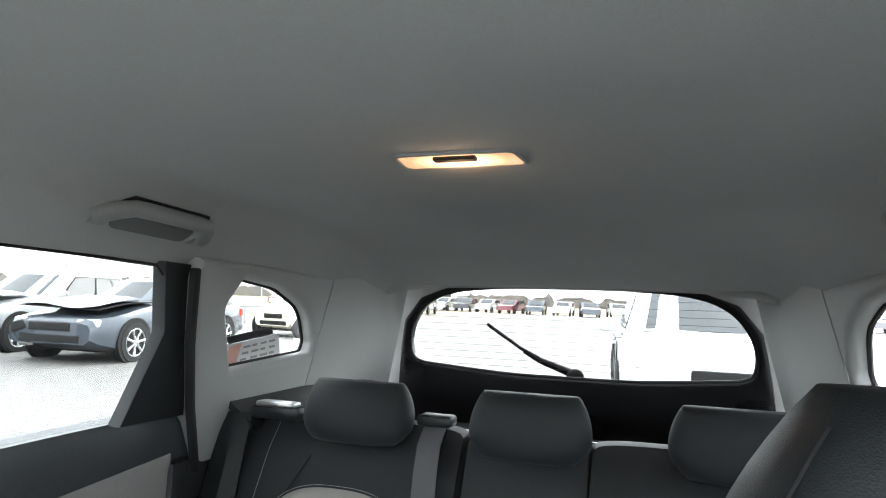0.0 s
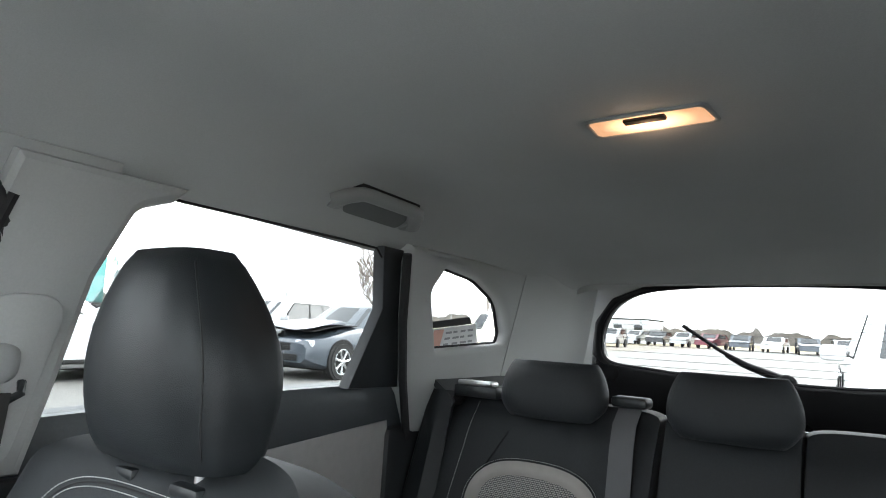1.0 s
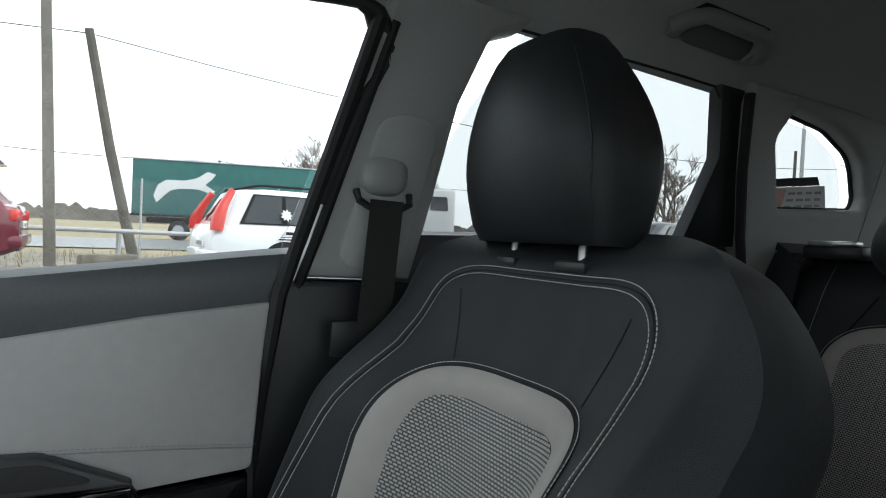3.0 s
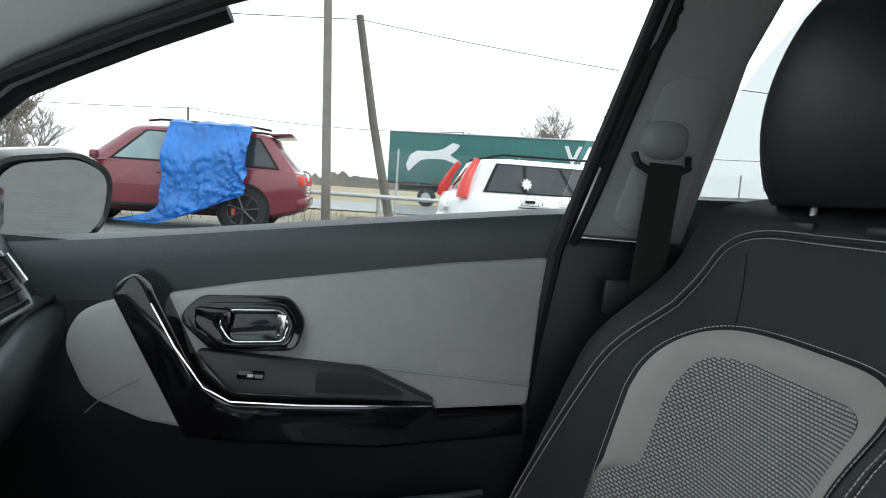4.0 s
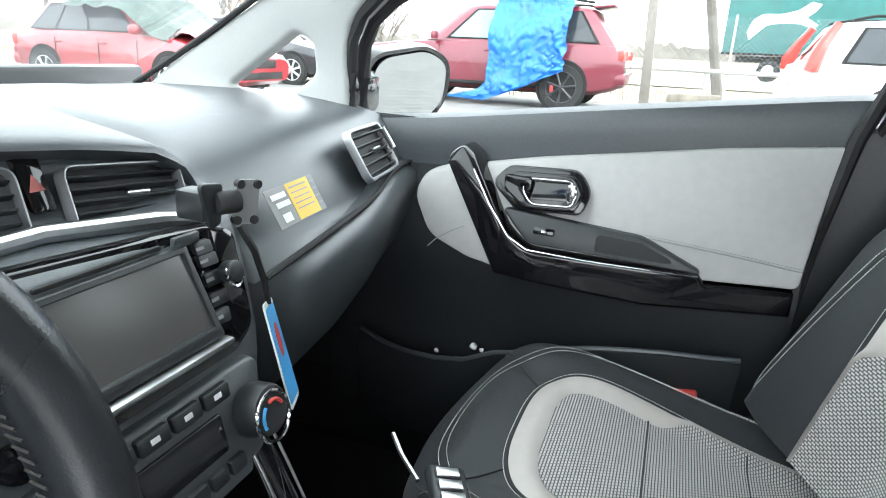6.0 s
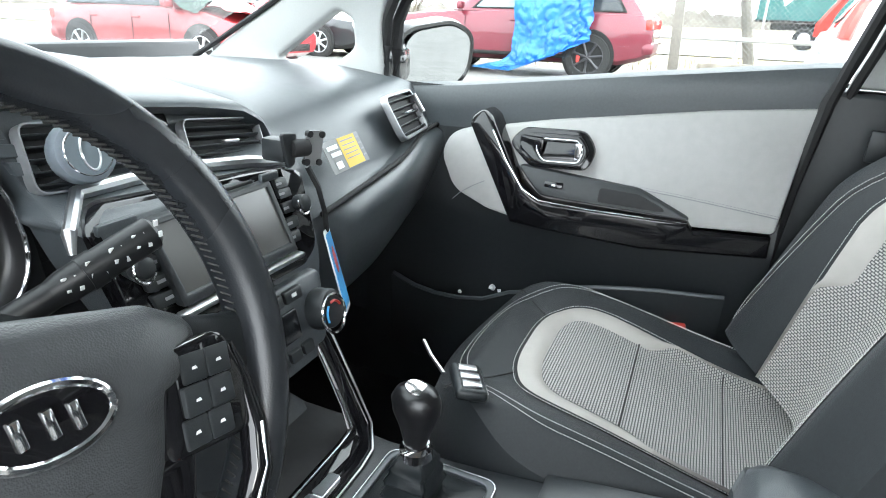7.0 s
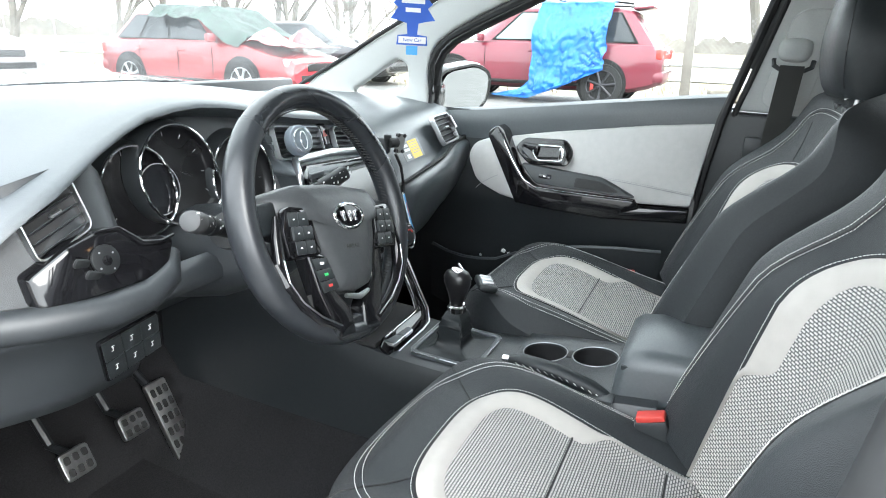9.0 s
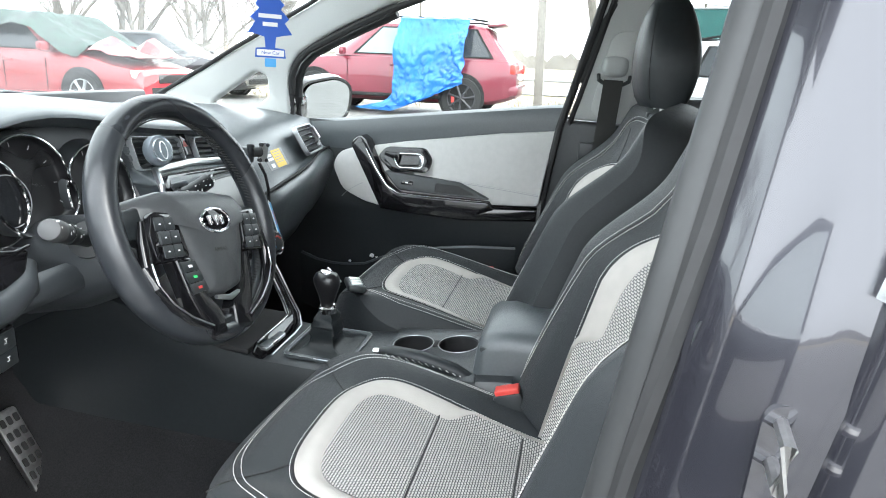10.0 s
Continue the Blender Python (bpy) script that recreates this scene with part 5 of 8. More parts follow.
for k in range(2):
    part("mirror_button", block(fascia(-0.566 + 0.009 * k, 0.768 - 0.017 * k, -0.0200), (0.018, 0.006, 0.012), 0.003, (18, 20, 0)), STALK, sw)


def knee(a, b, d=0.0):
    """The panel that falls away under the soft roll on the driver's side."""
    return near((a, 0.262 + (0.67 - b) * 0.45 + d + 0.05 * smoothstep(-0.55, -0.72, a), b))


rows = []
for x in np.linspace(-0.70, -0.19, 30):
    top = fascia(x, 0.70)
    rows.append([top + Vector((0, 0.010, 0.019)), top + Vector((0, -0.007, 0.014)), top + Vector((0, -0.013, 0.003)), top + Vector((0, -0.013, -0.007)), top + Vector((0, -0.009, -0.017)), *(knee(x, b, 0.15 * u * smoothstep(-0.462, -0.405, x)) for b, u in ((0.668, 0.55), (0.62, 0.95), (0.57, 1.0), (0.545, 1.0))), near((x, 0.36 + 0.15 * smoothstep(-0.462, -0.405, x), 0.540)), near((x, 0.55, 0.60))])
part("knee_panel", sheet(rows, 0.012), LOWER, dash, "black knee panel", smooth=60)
sq = [Vector(p) for p in ((-0.557, 0.651), (-0.463, 0.664), (-0.430, 0.582), (-0.521, 0.560))]
on_block = lambda u, v: tuple(sq[0].lerp(sq[1], u).lerp(sq[3].lerp(sq[2], u), v))
pn = part("switch_block", plate(rounded([(*on_block(u, v), 0.006) for u, v in ((0, 0), (1, 0), (1, 1), (0, 1))], 0.006), [], lambda a, b, d: knee(a, b, d - 0.006), 0.012, 0.002), PIANO, dash, "black switch block")
for k in range(6):
    u, v = 0.03 + 0.315 * (k % 3), 0.05 + 0.46 * (k // 3)
    pb = part("small_switch", plate(rounded([(*on_block(u + du, v + dv), 0.002) for du, dv in ((0, 0), (0.30, 0), (0.30, 0.44), (0, 0.44))], 0.002), [], lambda a, b, d: knee(a, b, d - 0.0085), 0.003, 0.0008), PLASTIC, pn)
    for du, dv, su, sv in ((0.12, 0.14, 0.05, 0.014), (0.135, 0.17, 0.014, 0.06), (0.11, 0.24, 0.04, 0.014)):
        part("switch_mark", plate([on_block(u + du, v + dv), on_block(u + du + su, v + dv), on_block(u + du + su, v + dv + sv), on_block(u + du, v + dv + sv)], [], lambda a, b, d: knee(a, b, d - 0.0092), 0.0006), WHITE_MARK, pb, smooth=0)
part("dash_side", block((0.725, 0.60, 0.43), (0.03, 0.58, 0.76), 0.012), LOWER, dash)
part("dash_side", block((-0.725, 0.56, 0.45), (0.03, 0.62, 0.80), 0.012), LOWER, dash)
part("column_cowl", loft([[(-0.363 + w * math.cos(a), y, z + h * math.sin(a)) for a in np.linspace(0, 2 * math.pi, 20, endpoint=False)] for y, z, w, h in ((0.30, 0.715, 0.085, 0.075), (0.20, 0.735, 0.08, 0.07), (0.11, 0.765, 0.065, 0.058), (0.085, 0.775, 0.05, 0.045))]), LOWER, dash, "black steering column cowl", smooth=60)

# stalks
for s, tip in ((-1, (-0.535, 0.100, 0.838)), (1, (-0.192, 0.114, 0.838))):
    st = thing("column_stalk", tip, "black control stalk with white symbols on the steering column", "stalk", "column stalks")
    root = Vector((-0.363 + s * 0.05, 0.155, 0.785))
    tipv = Vector(tip)
    d = tipv - root
    part("arm", tube([root, root + d * 0.14, root + d * 0.16, root + d * 0.45], [0.028, 0.025, 0.0105, 0.0100], 24), STALK, st)
    part("grip", tube([root + d * 0.42, root + d * 0.5, root + d * 0.8, root + d * 0.98, tipv], [0.0095, 0.0120, 0.0128, 0.0124, 0.009], 24), STALK, st)
    part("twist_ring", tube([root + d * 0.60, root + d * 0.68], 0.0134, 24), STALK, st)
    if s < 0:
        part("end_cap", tube([root + d * 0.84, root + d * 0.86, root + d * 0.98, root + d * 1.02, root + d * 1.035], [0.0125, 0.0138, 0.0136, 0.0122, 0.0085], 24), STALK_CAP, st, "grey end cap")
    for k in range(9):
        q = root + d * (0.46 + 0.062 * k)
        for oy, oz, w in ((-0.0130, 0.002, 0.0045), (-0.0092, 0.0094, 0.006)):
            part("symbol", block(q + Vector((0, oy, oz + 0.0015 * (-1) ** k)), (w * 0.62, 0.001, 0.0016 + 0.0013 * (k % 3)), 0, (-45 if oz > 0.01 else 0, 0, 0)), WHITE_MARK, st)

# ---- steering wheel ----
HUB = Vector((-0.362, 0.028, 0.819))
TURN_W = radians(-11)
E2 = Vector((0, math.sin(radians(20.3)), math.cos(radians(20.3))))
E1 = Vector((1, 0, 0))
N = Vector((0, -math.cos(radians(20.3)), math.sin(radians(20.3))))


def wh(a, b, d=0.0):
    """On the wheel's plane: across, up, and d towards the driver."""
    c, s = math.cos(TURN_W), math.sin(TURN_W)
    return HUB + (E1 * (a * c - b * s) + E2 * (a * s + b * c) + N * d) * 0.965


wheel = thing("steering_wheel", HUB, "black leather steering wheel with buttons and gloss black spokes", "steering wheel")
R = 0.167


def rim_tube(a0, a1, r, n=24):
    rings = []
    for a in np.linspace(a0, a1, n):
        c = Vector((math.cos(a), math.sin(a)))
        ring = []
        for j in range(14):
            q = 2 * math.pi * j / 14
            rr = R + r * math.cos(q) * 0.92
            ring.append(wh(c.x * rr, c.y * rr, r * 1.12 * math.sin(q)))
        rings.append(ring)
    return loft(rings)


SEAMS = [math.radians(v) for v in (44, 136, 218, 322)]
part("rim_grip", rim_tube(SEAMS[0], SEAMS[1], 0.0180), RIM_LEATHER, wheel, "smooth black leather rim")
part("rim_grip", rim_tube(SEAMS[1], SEAMS[2], 0.0186), RIM_LEATHER, wheel, "worn glossy black leather rim")
part("rim_grip", rim_tube(SEAMS[2], SEAMS[3], 0.0180), RIM_LEATHER, wheel, "smooth black leather rim")
part("rim_grip", rim_tube(SEAMS[3] - 2 * math.pi, SEAMS[0], 0.0186), RIM_LEATHER, wheel, "perforated black leather rim")
lace = bmesh.new()
for a in np.linspace(0, 2 * math.pi, 170, endpoint=False):
    p = [wh((R - 0.0180) * math.cos(a + da), (R - 0.0180) * math.sin(a + da), dd) for da, dd in ((-0.012, 0.004), (0.012, -0.004))]
    tube(p, 0.0008, 4, bm=lace)
part("rim_lacing", lace, BELT, wheel, "grey cross stitching on the inside of the rim")
shield_pts = [(-0.134, 0.026, 0.012), (-0.080, 0.039, 0.05), (0, 0.041, 0.08), (0.075, 0.034, 0.05), (0.126, 0.018, 0.012), (0.118, -0.001, 0.012), (0.080, -0.006, 0.02), (0.071, -0.048, 0.05), (0.048, -0.106, 0.014), (0.008, -0.115, 0.04), (-0.026, -0.110, 0.014), (-0.060, -0.046, 0.05), (-0.077, -0.005, 0.02), (-0.127, 0.002, 0.012)]
pad = rounded(shield_pts, 0.02)
rings = []
for q, dd in ((1.0, -0.02), (1.0, 0.006), (0.97, 0.015), (0.85, 0.023), (0.6, 0.028), (0.3, 0.0295), (0.02, 0.030)):
    rings.append([wh(a * q, b * q - 0.03 * (1 - q), dd - 0.9 * max(0.0, abs(a * q) - 0.075) ** 1.2) for a, b in pad])
part("airbag_cover", loft(rings), HUB_COVER, wheel, "grained black airbag cover", smooth=50)
emb = part("emblem", loft([[wh(0.031 * q * math.cos(a), -0.008 + 0.0165 * q * math.sin(a), dd) for a in np.linspace(0, 2 * math.pi, 28, endpoint=False)] for q, dd in ((1.0, 0.026), (0.98, 0.0325), (0.3, 0.033), (0.02, 0.033))]), PIANO, wheel, "black oval emblem")
part("emblem_rim", tube([wh(0.0315 * math.cos(a), -0.008 + 0.017 * math.sin(a), 0.0315) for a in np.linspace(0, 2 * math.pi, 36, endpoint=False)], 0.0024, 8, True), CHROME, emb, "chrome emblem rim")
for a, b in ((-0.0150, -0.0135), (0.0, 0.0), (0.0120, 0.0120)):
    part("emblem_bar", block((0, 0, 0), (0.0048, 0.014, 0.003), 0.001), CHROME, emb, "plain chrome bar").matrix_local = Matrix.Translation(wh((a + b) / 2, -0.008, 0.0335)) @ Matrix((E1, E2, N)).transposed().to_4x4()
word = bpy.data.curves.new("airbag_text", "FONT")
word.body, word.size, word.align_x, word.align_y, word.extrude = "AIRBAG", 0.0085, "CENTER", "CENTER", 0.0002
word.materials.append(BELT)
wob = new("airbag_text", word)
wob.parent = wheel
wob.matrix_parent_inverse = Matrix.Translation(-Vector(wheel.location))
wx, wy = wh(1, 0) - wh(0, 0), wh(0, 1) - wh(0, 0)
wob.matrix_basis = Matrix.Translation(wh(0, -0.050, 0.0296)) @ Matrix((wx, wy, N)).transposed().to_4x4()
for s in (-1, 1):
    spoke = rounded([(s * 0.085, 0.026, 0.01), (s * 0.125, 0.018, 0.02), (s * 0.172, 0.012, 0.01), (s * 0.172, -0.035, 0.01), (s * 0.132, -0.022, 0.02), (s * 0.082, -0.040, 0.01)], 0.01)
    part("spoke", plate(spoke, [], lambda a, b, d: wh(a, b, 0.004 - d), 0.022, 0.006, 3), LEATHER, wheel)
    podo = rounded([(s * 0.072, 0.006, 0.008), (s * 0.114, 0.010, 0.012), (s * 0.126, -0.02, 0.02), (s * 0.122, -0.058, 0.01), (s * 0.058, -0.056, 0.01)], 0.008)
    pod = part("button_pod", plate(podo, [], lambda a, b, d: wh(a, b, 0.024 - d), 0.012, 0.003), PIANO, wheel, "gloss black button pod")
    for r in range(3):
        for c in range(2):
            bx, by = s * (0.0880 + 0.0185 * c - 0.003 * r), -0.008 - 0.0182 * r
            bt = part("wheel_button", plate(rounded([(bx - 0.0090, by - 0.0085), (bx + 0.0090, by - 0.0085), (bx + 0.0090, by + 0.0091), (bx - 0.0090, by + 0.0091)], 0.002), [], lambda a, b, d: wh(a, b, 0.0254 + 0.002 * (r == 1) - d), 0.004, 0.001), PLASTIC, pod)
            part("button_mark", plate([(bx - 0.0020, by - 0.0008), (bx + 0.0020, by - 0.0008), (bx + 0.0012, by + 0.0012), (bx - 0.0014, by + 0.0008)], [], lambda a, b, d: wh(a, b, 0.0258 + 0.002 * (r == 1) - d), 0.0004), WHITE_MARK, bt, smooth=0)
    leg = rounded([(s * 0.086, -0.050, 0.006), (s * 0.050, -0.054, 0.01), (s * 0.047, -0.098, 0.02), (s * 0.014, -0.134, 0.02), (s * 0.010, -0.172, 0.004), (s * 0.050, -0.172, 0.01), (s * 0.058, -0.146, 0.02), (s * 0.074, -0.105, 0.03)], 0.01)
    part("lower_spoke", plate(leg, [], lambda a, b, d: wh(a, b, 0.020 - d), 0.024, 0.005, 3), PIANO, wheel, "gloss black lower spoke")
    path = [(0.125, -0.002), (0.131, -0.030), (0.134, -0.060), (0.131, -0.088), (0.112, -0.115), (0.084, -0.137), (0.046, -0.156)]
    part("spoke_rail", tube([wh(s * a, b, 0.014) for a, b in path], [0.004, 0.007, 0.009, 0.010, 0.009, 0.009, 0.007], 12), PIANO, wheel, "gloss black rail along the rim")
    part("spoke_edge", tube([wh(s * (a - 0.001), b + 0.003, 0.0228) for a, b in path[2:]], 0.0013, 6), SATIN, wheel, "thin silver spoke edging")
strip_l = [Vector(p) for p in ((-0.082, -0.060), (-0.052, -0.060), (-0.036, -0.103), (-0.068, -0.106))]
on_strip = lambda u, v: tuple(strip_l[0].lerp(strip_l[1], u).lerp(strip_l[3].lerp(strip_l[2], u), v))
for k, mt in enumerate((WHITE_MARK, GREEN_MARK, RED_PLASTIC)):
    v0 = 0.34 * k
    bt = part("phone_button", plate(rounded([(*on_strip(u, v), 0.001) for u, v in ((0, v0), (1, v0), (1, v0 + 0.32), (0, v0 + 0.32))], 0.001), [], lambda a, b, d: wh(a, b, 0.0222 - d), 0.004, 0.0008), PLASTIC, wheel)
    part("button_mark", plate(rounded([(*on_strip(u, v), 0.0006) for u, v in ((0.40, v0 + 0.12), (0.64, v0 + 0.12), (0.64, v0 + 0.20), (0.40, v0 + 0.20))], 0.0006), [], lambda a, b, d: wh(a, b, 0.0227 - d), 0.0004), mt, bt, smooth=0)
part("bottom_pad", plate(rounded([(-0.040, -0.148, 0.01), (0.005, -0.143, 0.05), (0.052, -0.148, 0.01), (0.062, -0.166, 0.01), (-0.050, -0.166, 0.01)], 0.01), [], lambda a, b, d: wh(a, b, 0.016 - d), 0.02, 0.006, 3), RIM_LEATHER, wheel, "black leather below the hub")
part("bottom_bar", tube([wh(-0.018, -0.116, 0.016), wh(0.012, -0.121, 0.017), wh(0.042, -0.114, 0.016)], [0.003, 0.0045, 0.003], 8), SATIN, wheel, "silver lower trim")
part("column", tube([wh(0, 0, -0.09), wh(0, 0, -0.01)], 0.045, 16), PLASTIC, wheel)

# ---- centre console ----
console = thing("centre_console", (0, -0.15, 0.17), "black centre console with cup holders between the front seats", "console")
TOP = [(0.66, 0.60), (0.30, 0.520), (0.24, 0.500), (0.16, 0.478), (0.08, 0.468), (-0.05, 0.468), (-0.20, 0.483), (-0.36, 0.505), (-0.40, 0.515)]
con = []
for y in np.concatenate([np.linspace(0.66, 0.28, 6), np.linspace(0.24, -0.42, 16)]):
    z = lerp_table(sorted(TOP), y)
    w = 0.105 + 0.008 * smoothstep(0.1, -0.3, y)
    con.append([(-w - 0.02, y, 0.20), (-w - 0.012, y, z - 0.06), (-w - 0.004, y, z - 0.018), (-w + 0.006, y, z - 0.004), (-w + 0.02, y, z)] + [(x, y, z) for x in (-0.05, 0, 0.05)] + [(w - 0.02, y, z), (w - 0.006, y, z - 0.004), (w + 0.004, y, z - 0.018), (w + 0.012, y, z - 0.06), (w + 0.02, y, 0.20)])
bmc = sheet([r[3:-3] for r in con])
part("flank", sheet([r[:4] for r in con]), PLASTIC, console, "dark console side", smooth=60)
part("flank", sheet([r[-4:] for r in con]), PLASTIC, console, "dark console side", smooth=60)
bmesh.ops.delete(bmc, geom=[f for f in bmc.faces if -0.346 < f.calc_center_median().y < -0.14 and abs(f.calc_center_median().x) < 0.09 and f.calc_center_median().z > 0.42], context="FACES")
part("body", bmc, LOWER, console, smooth=60)
CUPS = [(0.036, -0.199), (0.042, -0.294)]
circ = lambda cx, cy, r: [(cx + r * math.cos(a), cy + r * math.sin(a)) for a in np.linspace(0, 2 * math.pi, 28, endpoint=False)]
top_z = lambda y: lerp_table(sorted(TOP), y)
part("cup_panel", plate([(-0.115, -0.148), (0.115, -0.148), (0.118, -0.352), (-0.118, -0.352)], [circ(cx, cy, 0.041) for cx, cy in CUPS], lambda a, b, d: Vector((a, b, top_z(b) + 0.003 - d)), 0.004, 0.001), LOWER, console, "black cup holder panel")
for cx, cy in CUPS:
    cupo = part("cup_holder", loft([[(x, y, top_z(y) + 0.002 + dz) for x, y in circ(cx, cy, r)] for r, dz in ((0.0415, 0.0), (0.0395, -0.03), (0.038, -0.065), (0.034, -0.07), (0.001, -0.07))], caps=False), RUBBER, console, "deep dark round cup holder")
    part("cup_rim", tube([(x, y, top_z(y) + 0.0035) for x, y in circ(cx, cy, 0.0425)], 0.0011, 6, True), DULL_SILVER, cupo, "thin bright rim")
part("cup_bridge", block((0.039, -0.2465, 0.4925), (0.030, 0.010, 0.006), 0.002, (-5, 0, 0)), RUBBER, console)
box = [[(x, y, z) for x, z in ((-0.085, 0.36), (-0.088, zt - 0.03), (-0.080, zt - 0.008), (-0.06, zt), (0.02, zt + 0.004), (0.10, zt), (0.118, zt - 0.008), (0.125, zt - 0.03), (0.122, 0.36))] for y, zt in ((-0.345, 0.545), (-0.350, 0.570), (-0.365, 0.584), (-0.40, 0.590), (-0.55, 0.600), (-0.66, 0.600), (-0.69, 0.58))]
part("armrest_lid", sheet(box, 0.01), DASH, console, "smooth black armrest lid", smooth=50)
part("armrest_front", plate([(-0.086, 0.40), (0.123, 0.40), (0.123, 0.565), (0.10, 0.572), (-0.06, 0.572), (-0.086, 0.56)], [], lambda a, b, d: Vector((a, -0.350 - d - (0.57 - b) * 0.18, b)), 0.02, 0.004), LOWER, console)
part("armrest_body", block((0.018, -0.53, 0.36), (0.20, 0.32, 0.36), 0.01), PLASTIC, console)
# gloss rail from the stack down and across in front of the gear lever
rail_path = [(0.080, 0.165, 0.622), (0.081, 0.140, 0.575), (0.080, 0.112, 0.522), (0.075, 0.094, 0.492), (0.058, 0.085, 0.481), (0.028, 0.083, 0.479), (-0.03, 0.083, 0.478), (-0.078, 0.084, 0.475), (-0.098, 0.085, 0.470)]
part("side_rail", tube(rail_path, [0.016, 0.018, 0.019, 0.021, 0.022, 0.022, 0.022, 0.022, 0.014], 16, flat=0.32, up=(0.1, -0.62, 0.78)), PIANO, console, "gloss black rail sweeping down beside the gear lever")
for off in (1, -1):
    edge_path = []
    for k, p in enumerate(rail_path[:-1]):
        d = (Vector(rail_path[k + 1]) - Vector(rail_path[max(0, k - 1)])).normalized()
        edge_path.append(Vector(p) + d.cross(Vector((0.1, -0.62, 0.78))).normalized() * 0.0190 * off + Vector((0, -0.0045, 0.0045)))
    part("rail_strip", tube(edge_path, 0.0016, 8), SATIN, console, "thin silver rail edging")
pk = part("park_buttons", plate(rounded([(-0.086, 0.098, 0.006), (-0.006, 0.098, 0.006), (-0.006, 0.069, 0.006), (-0.086, 0.069, 0.006)], 0.006), [], lambda a, b, d: Vector((a, b, 0.4856 - d)), 0.006, 0.001), SATIN, console, "button plate in the rail")
for k in range(2):
    part("park_button", block((-0.066 + 0.040 * k, 0.0835, 0.4848), (0.037, 0.025, 0.005), 0.0015), DASH, pk, "grey push button")
part("stack_foot", sheet([[(x, 0.235 - 0.03 * t, 0.50 + 0.17 * t) for x in (-0.13, -0.05, 0.05, 0.12)] for t in (0, 0.5, 1)], 0.004), PLASTIC, console, "dark back of the storage recess")
part("recess_floor", block((0, 0.17, 0.478), (0.20, 0.13, 0.012), 0.003), RUBBER, console)

lever = thing("gear_lever", (0.0, -0.02, 0.468), "black gear lever with chrome collar and leather gaiter", "gear lever")
fr_o = rounded([(-0.078, 0.045), (0.078, 0.045), (0.078, -0.098), (-0.078, -0.098)], 0.018)
fr_i = rounded([(-0.068, 0.036), (0.068, 0.036), (0.068, -0.089), (-0.068, -0.089)], 0.014)
part("gaiter_frame", plate(fr_o, [fr_i], lambda a, b, d: Vector((a, b, 0.4765 - d)), 0.008, 0.0025), DASH, lever, "dark satin gaiter frame")
part("frame_edge", tube([(a, b, 0.4755) for a, b in fr_o], 0.0008, 6, True), SATIN, lever, "thin silver frame edge")
rings = []
for k, (q, z, oy) in enumerate(((1.0, 0.471, 0), (0.93, 0.4735, 0.001), (0.70, 0.4745, 0.003), (0.50, 0.479, 0.005), (0.42, 0.488, 0.006), (0.40, 0.498, 0.006), (0.45, 0.506, 0.006), (0.39, 0.514, 0.006), (0.41, 0.521, 0.006), (0.34, 0.529, 0.006), (0.35, 0.536, 0.006), (0.26, 0.544, 0.006), (0.20, 0.549, 0.006))):
    rings.append([(a * q * (1 + (0.09 if k > 2 else 0.01) * math.sin(1.9 * i + 1.7 * k)), (b + 0.026) * q - 0.026 + oy, z) for i, (a, b) in enumerate(fr_i)])
part("gaiter", loft(rings), LEATHER, lever, "folded black leather gaiter", smooth=60)
part("collar", tube([(0, -0.022, 0.541), (0, -0.022, 0.545), (0, -0.021, 0.556), (0, -0.021, 0.562)], [0.016, 0.0185, 0.0185, 0.015], 18), CHROME, lever, "chrome collar")
part("knob", loft([[(w * math.cos(a), -0.020 + oy + dd * math.sin(a), z) for a in np.linspace(0, 2 * math.pi, 20, endpoint=False)] for z, w, dd, oy in ((0.556, 0.012, 0.012, 0), (0.570, 0.0145, 0.015, 0), (0.586, 0.0175, 0.020, 0.000), (0.604, 0.022, 0.027, 0.001), (0.617, 0.0225, 0.028, 0.002), (0.627, 0.019, 0.023, 0.002), (0.631, 0.011, 0.014, 0.002))]), CUP_BLACK, lever, "satin black knob", smooth=60)
part("knob_plate", disc((0, -0.018, 0.6295), 0.013, 0.003, (0, -0.2, 1), bevel=0.001), CHROME, lever, "chrome shift pattern plate")

brake = thing("hand_brake", (-0.075, -0.25, 0.47), "black leather hand brake lever beside the driver's seat", "hand brake")
part("grip", tube([(-0.088, -0.165, 0.518), (-0.088, -0.19, 0.522), (-0.088, -0.25, 0.519), (-0.088, -0.31, 0.506), (-0.088, -0.38, 0.470)], [0.011, 0.0145, 0.0155, 0.015, 0.016], 12), LEATHER, brake)
part("release_button", tube([(-0.088, -0.152, 0.517), (-0.088, -0.168, 0.518)], 0.008, 10), CHROME, brake, "chrome release button")
for k in range(14):
    part("stitch", tube([(-0.1035, -0.18 - 0.013 * k, 0.525 - 0.0008 * k * k * 0.2), (-0.102, -0.187 - 0.013 * k, 0.519 - 0.0008 * k * k * 0.2)], 0.0008, 4), THREAD, brake)
for s, xx in ((-1, -0.135), (1, 0.135)):
    bk = thing("belt_buckle", (xx, -0.47, 0.47), "black seat belt buckle with a red release button", "belt buckle", "front belt buckles")
    part("housing", block((xx, -0.432, 0.462), (0.030, 0.052, 0.10), 0.006, (-20, 0, 0)), PLASTIC, bk)
    part("button", block((xx, -0.415, 0.511), (0.024, 0.044, 0.012), 0.003, (-20, 0, 0)), RED_PLASTIC, bk, "red release button")
    part("stalk", block((xx, -0.455, 0.38), (0.02, 0.03, 0.12), 0.004, (-20, 0, 0)), PLASTIC, bk)
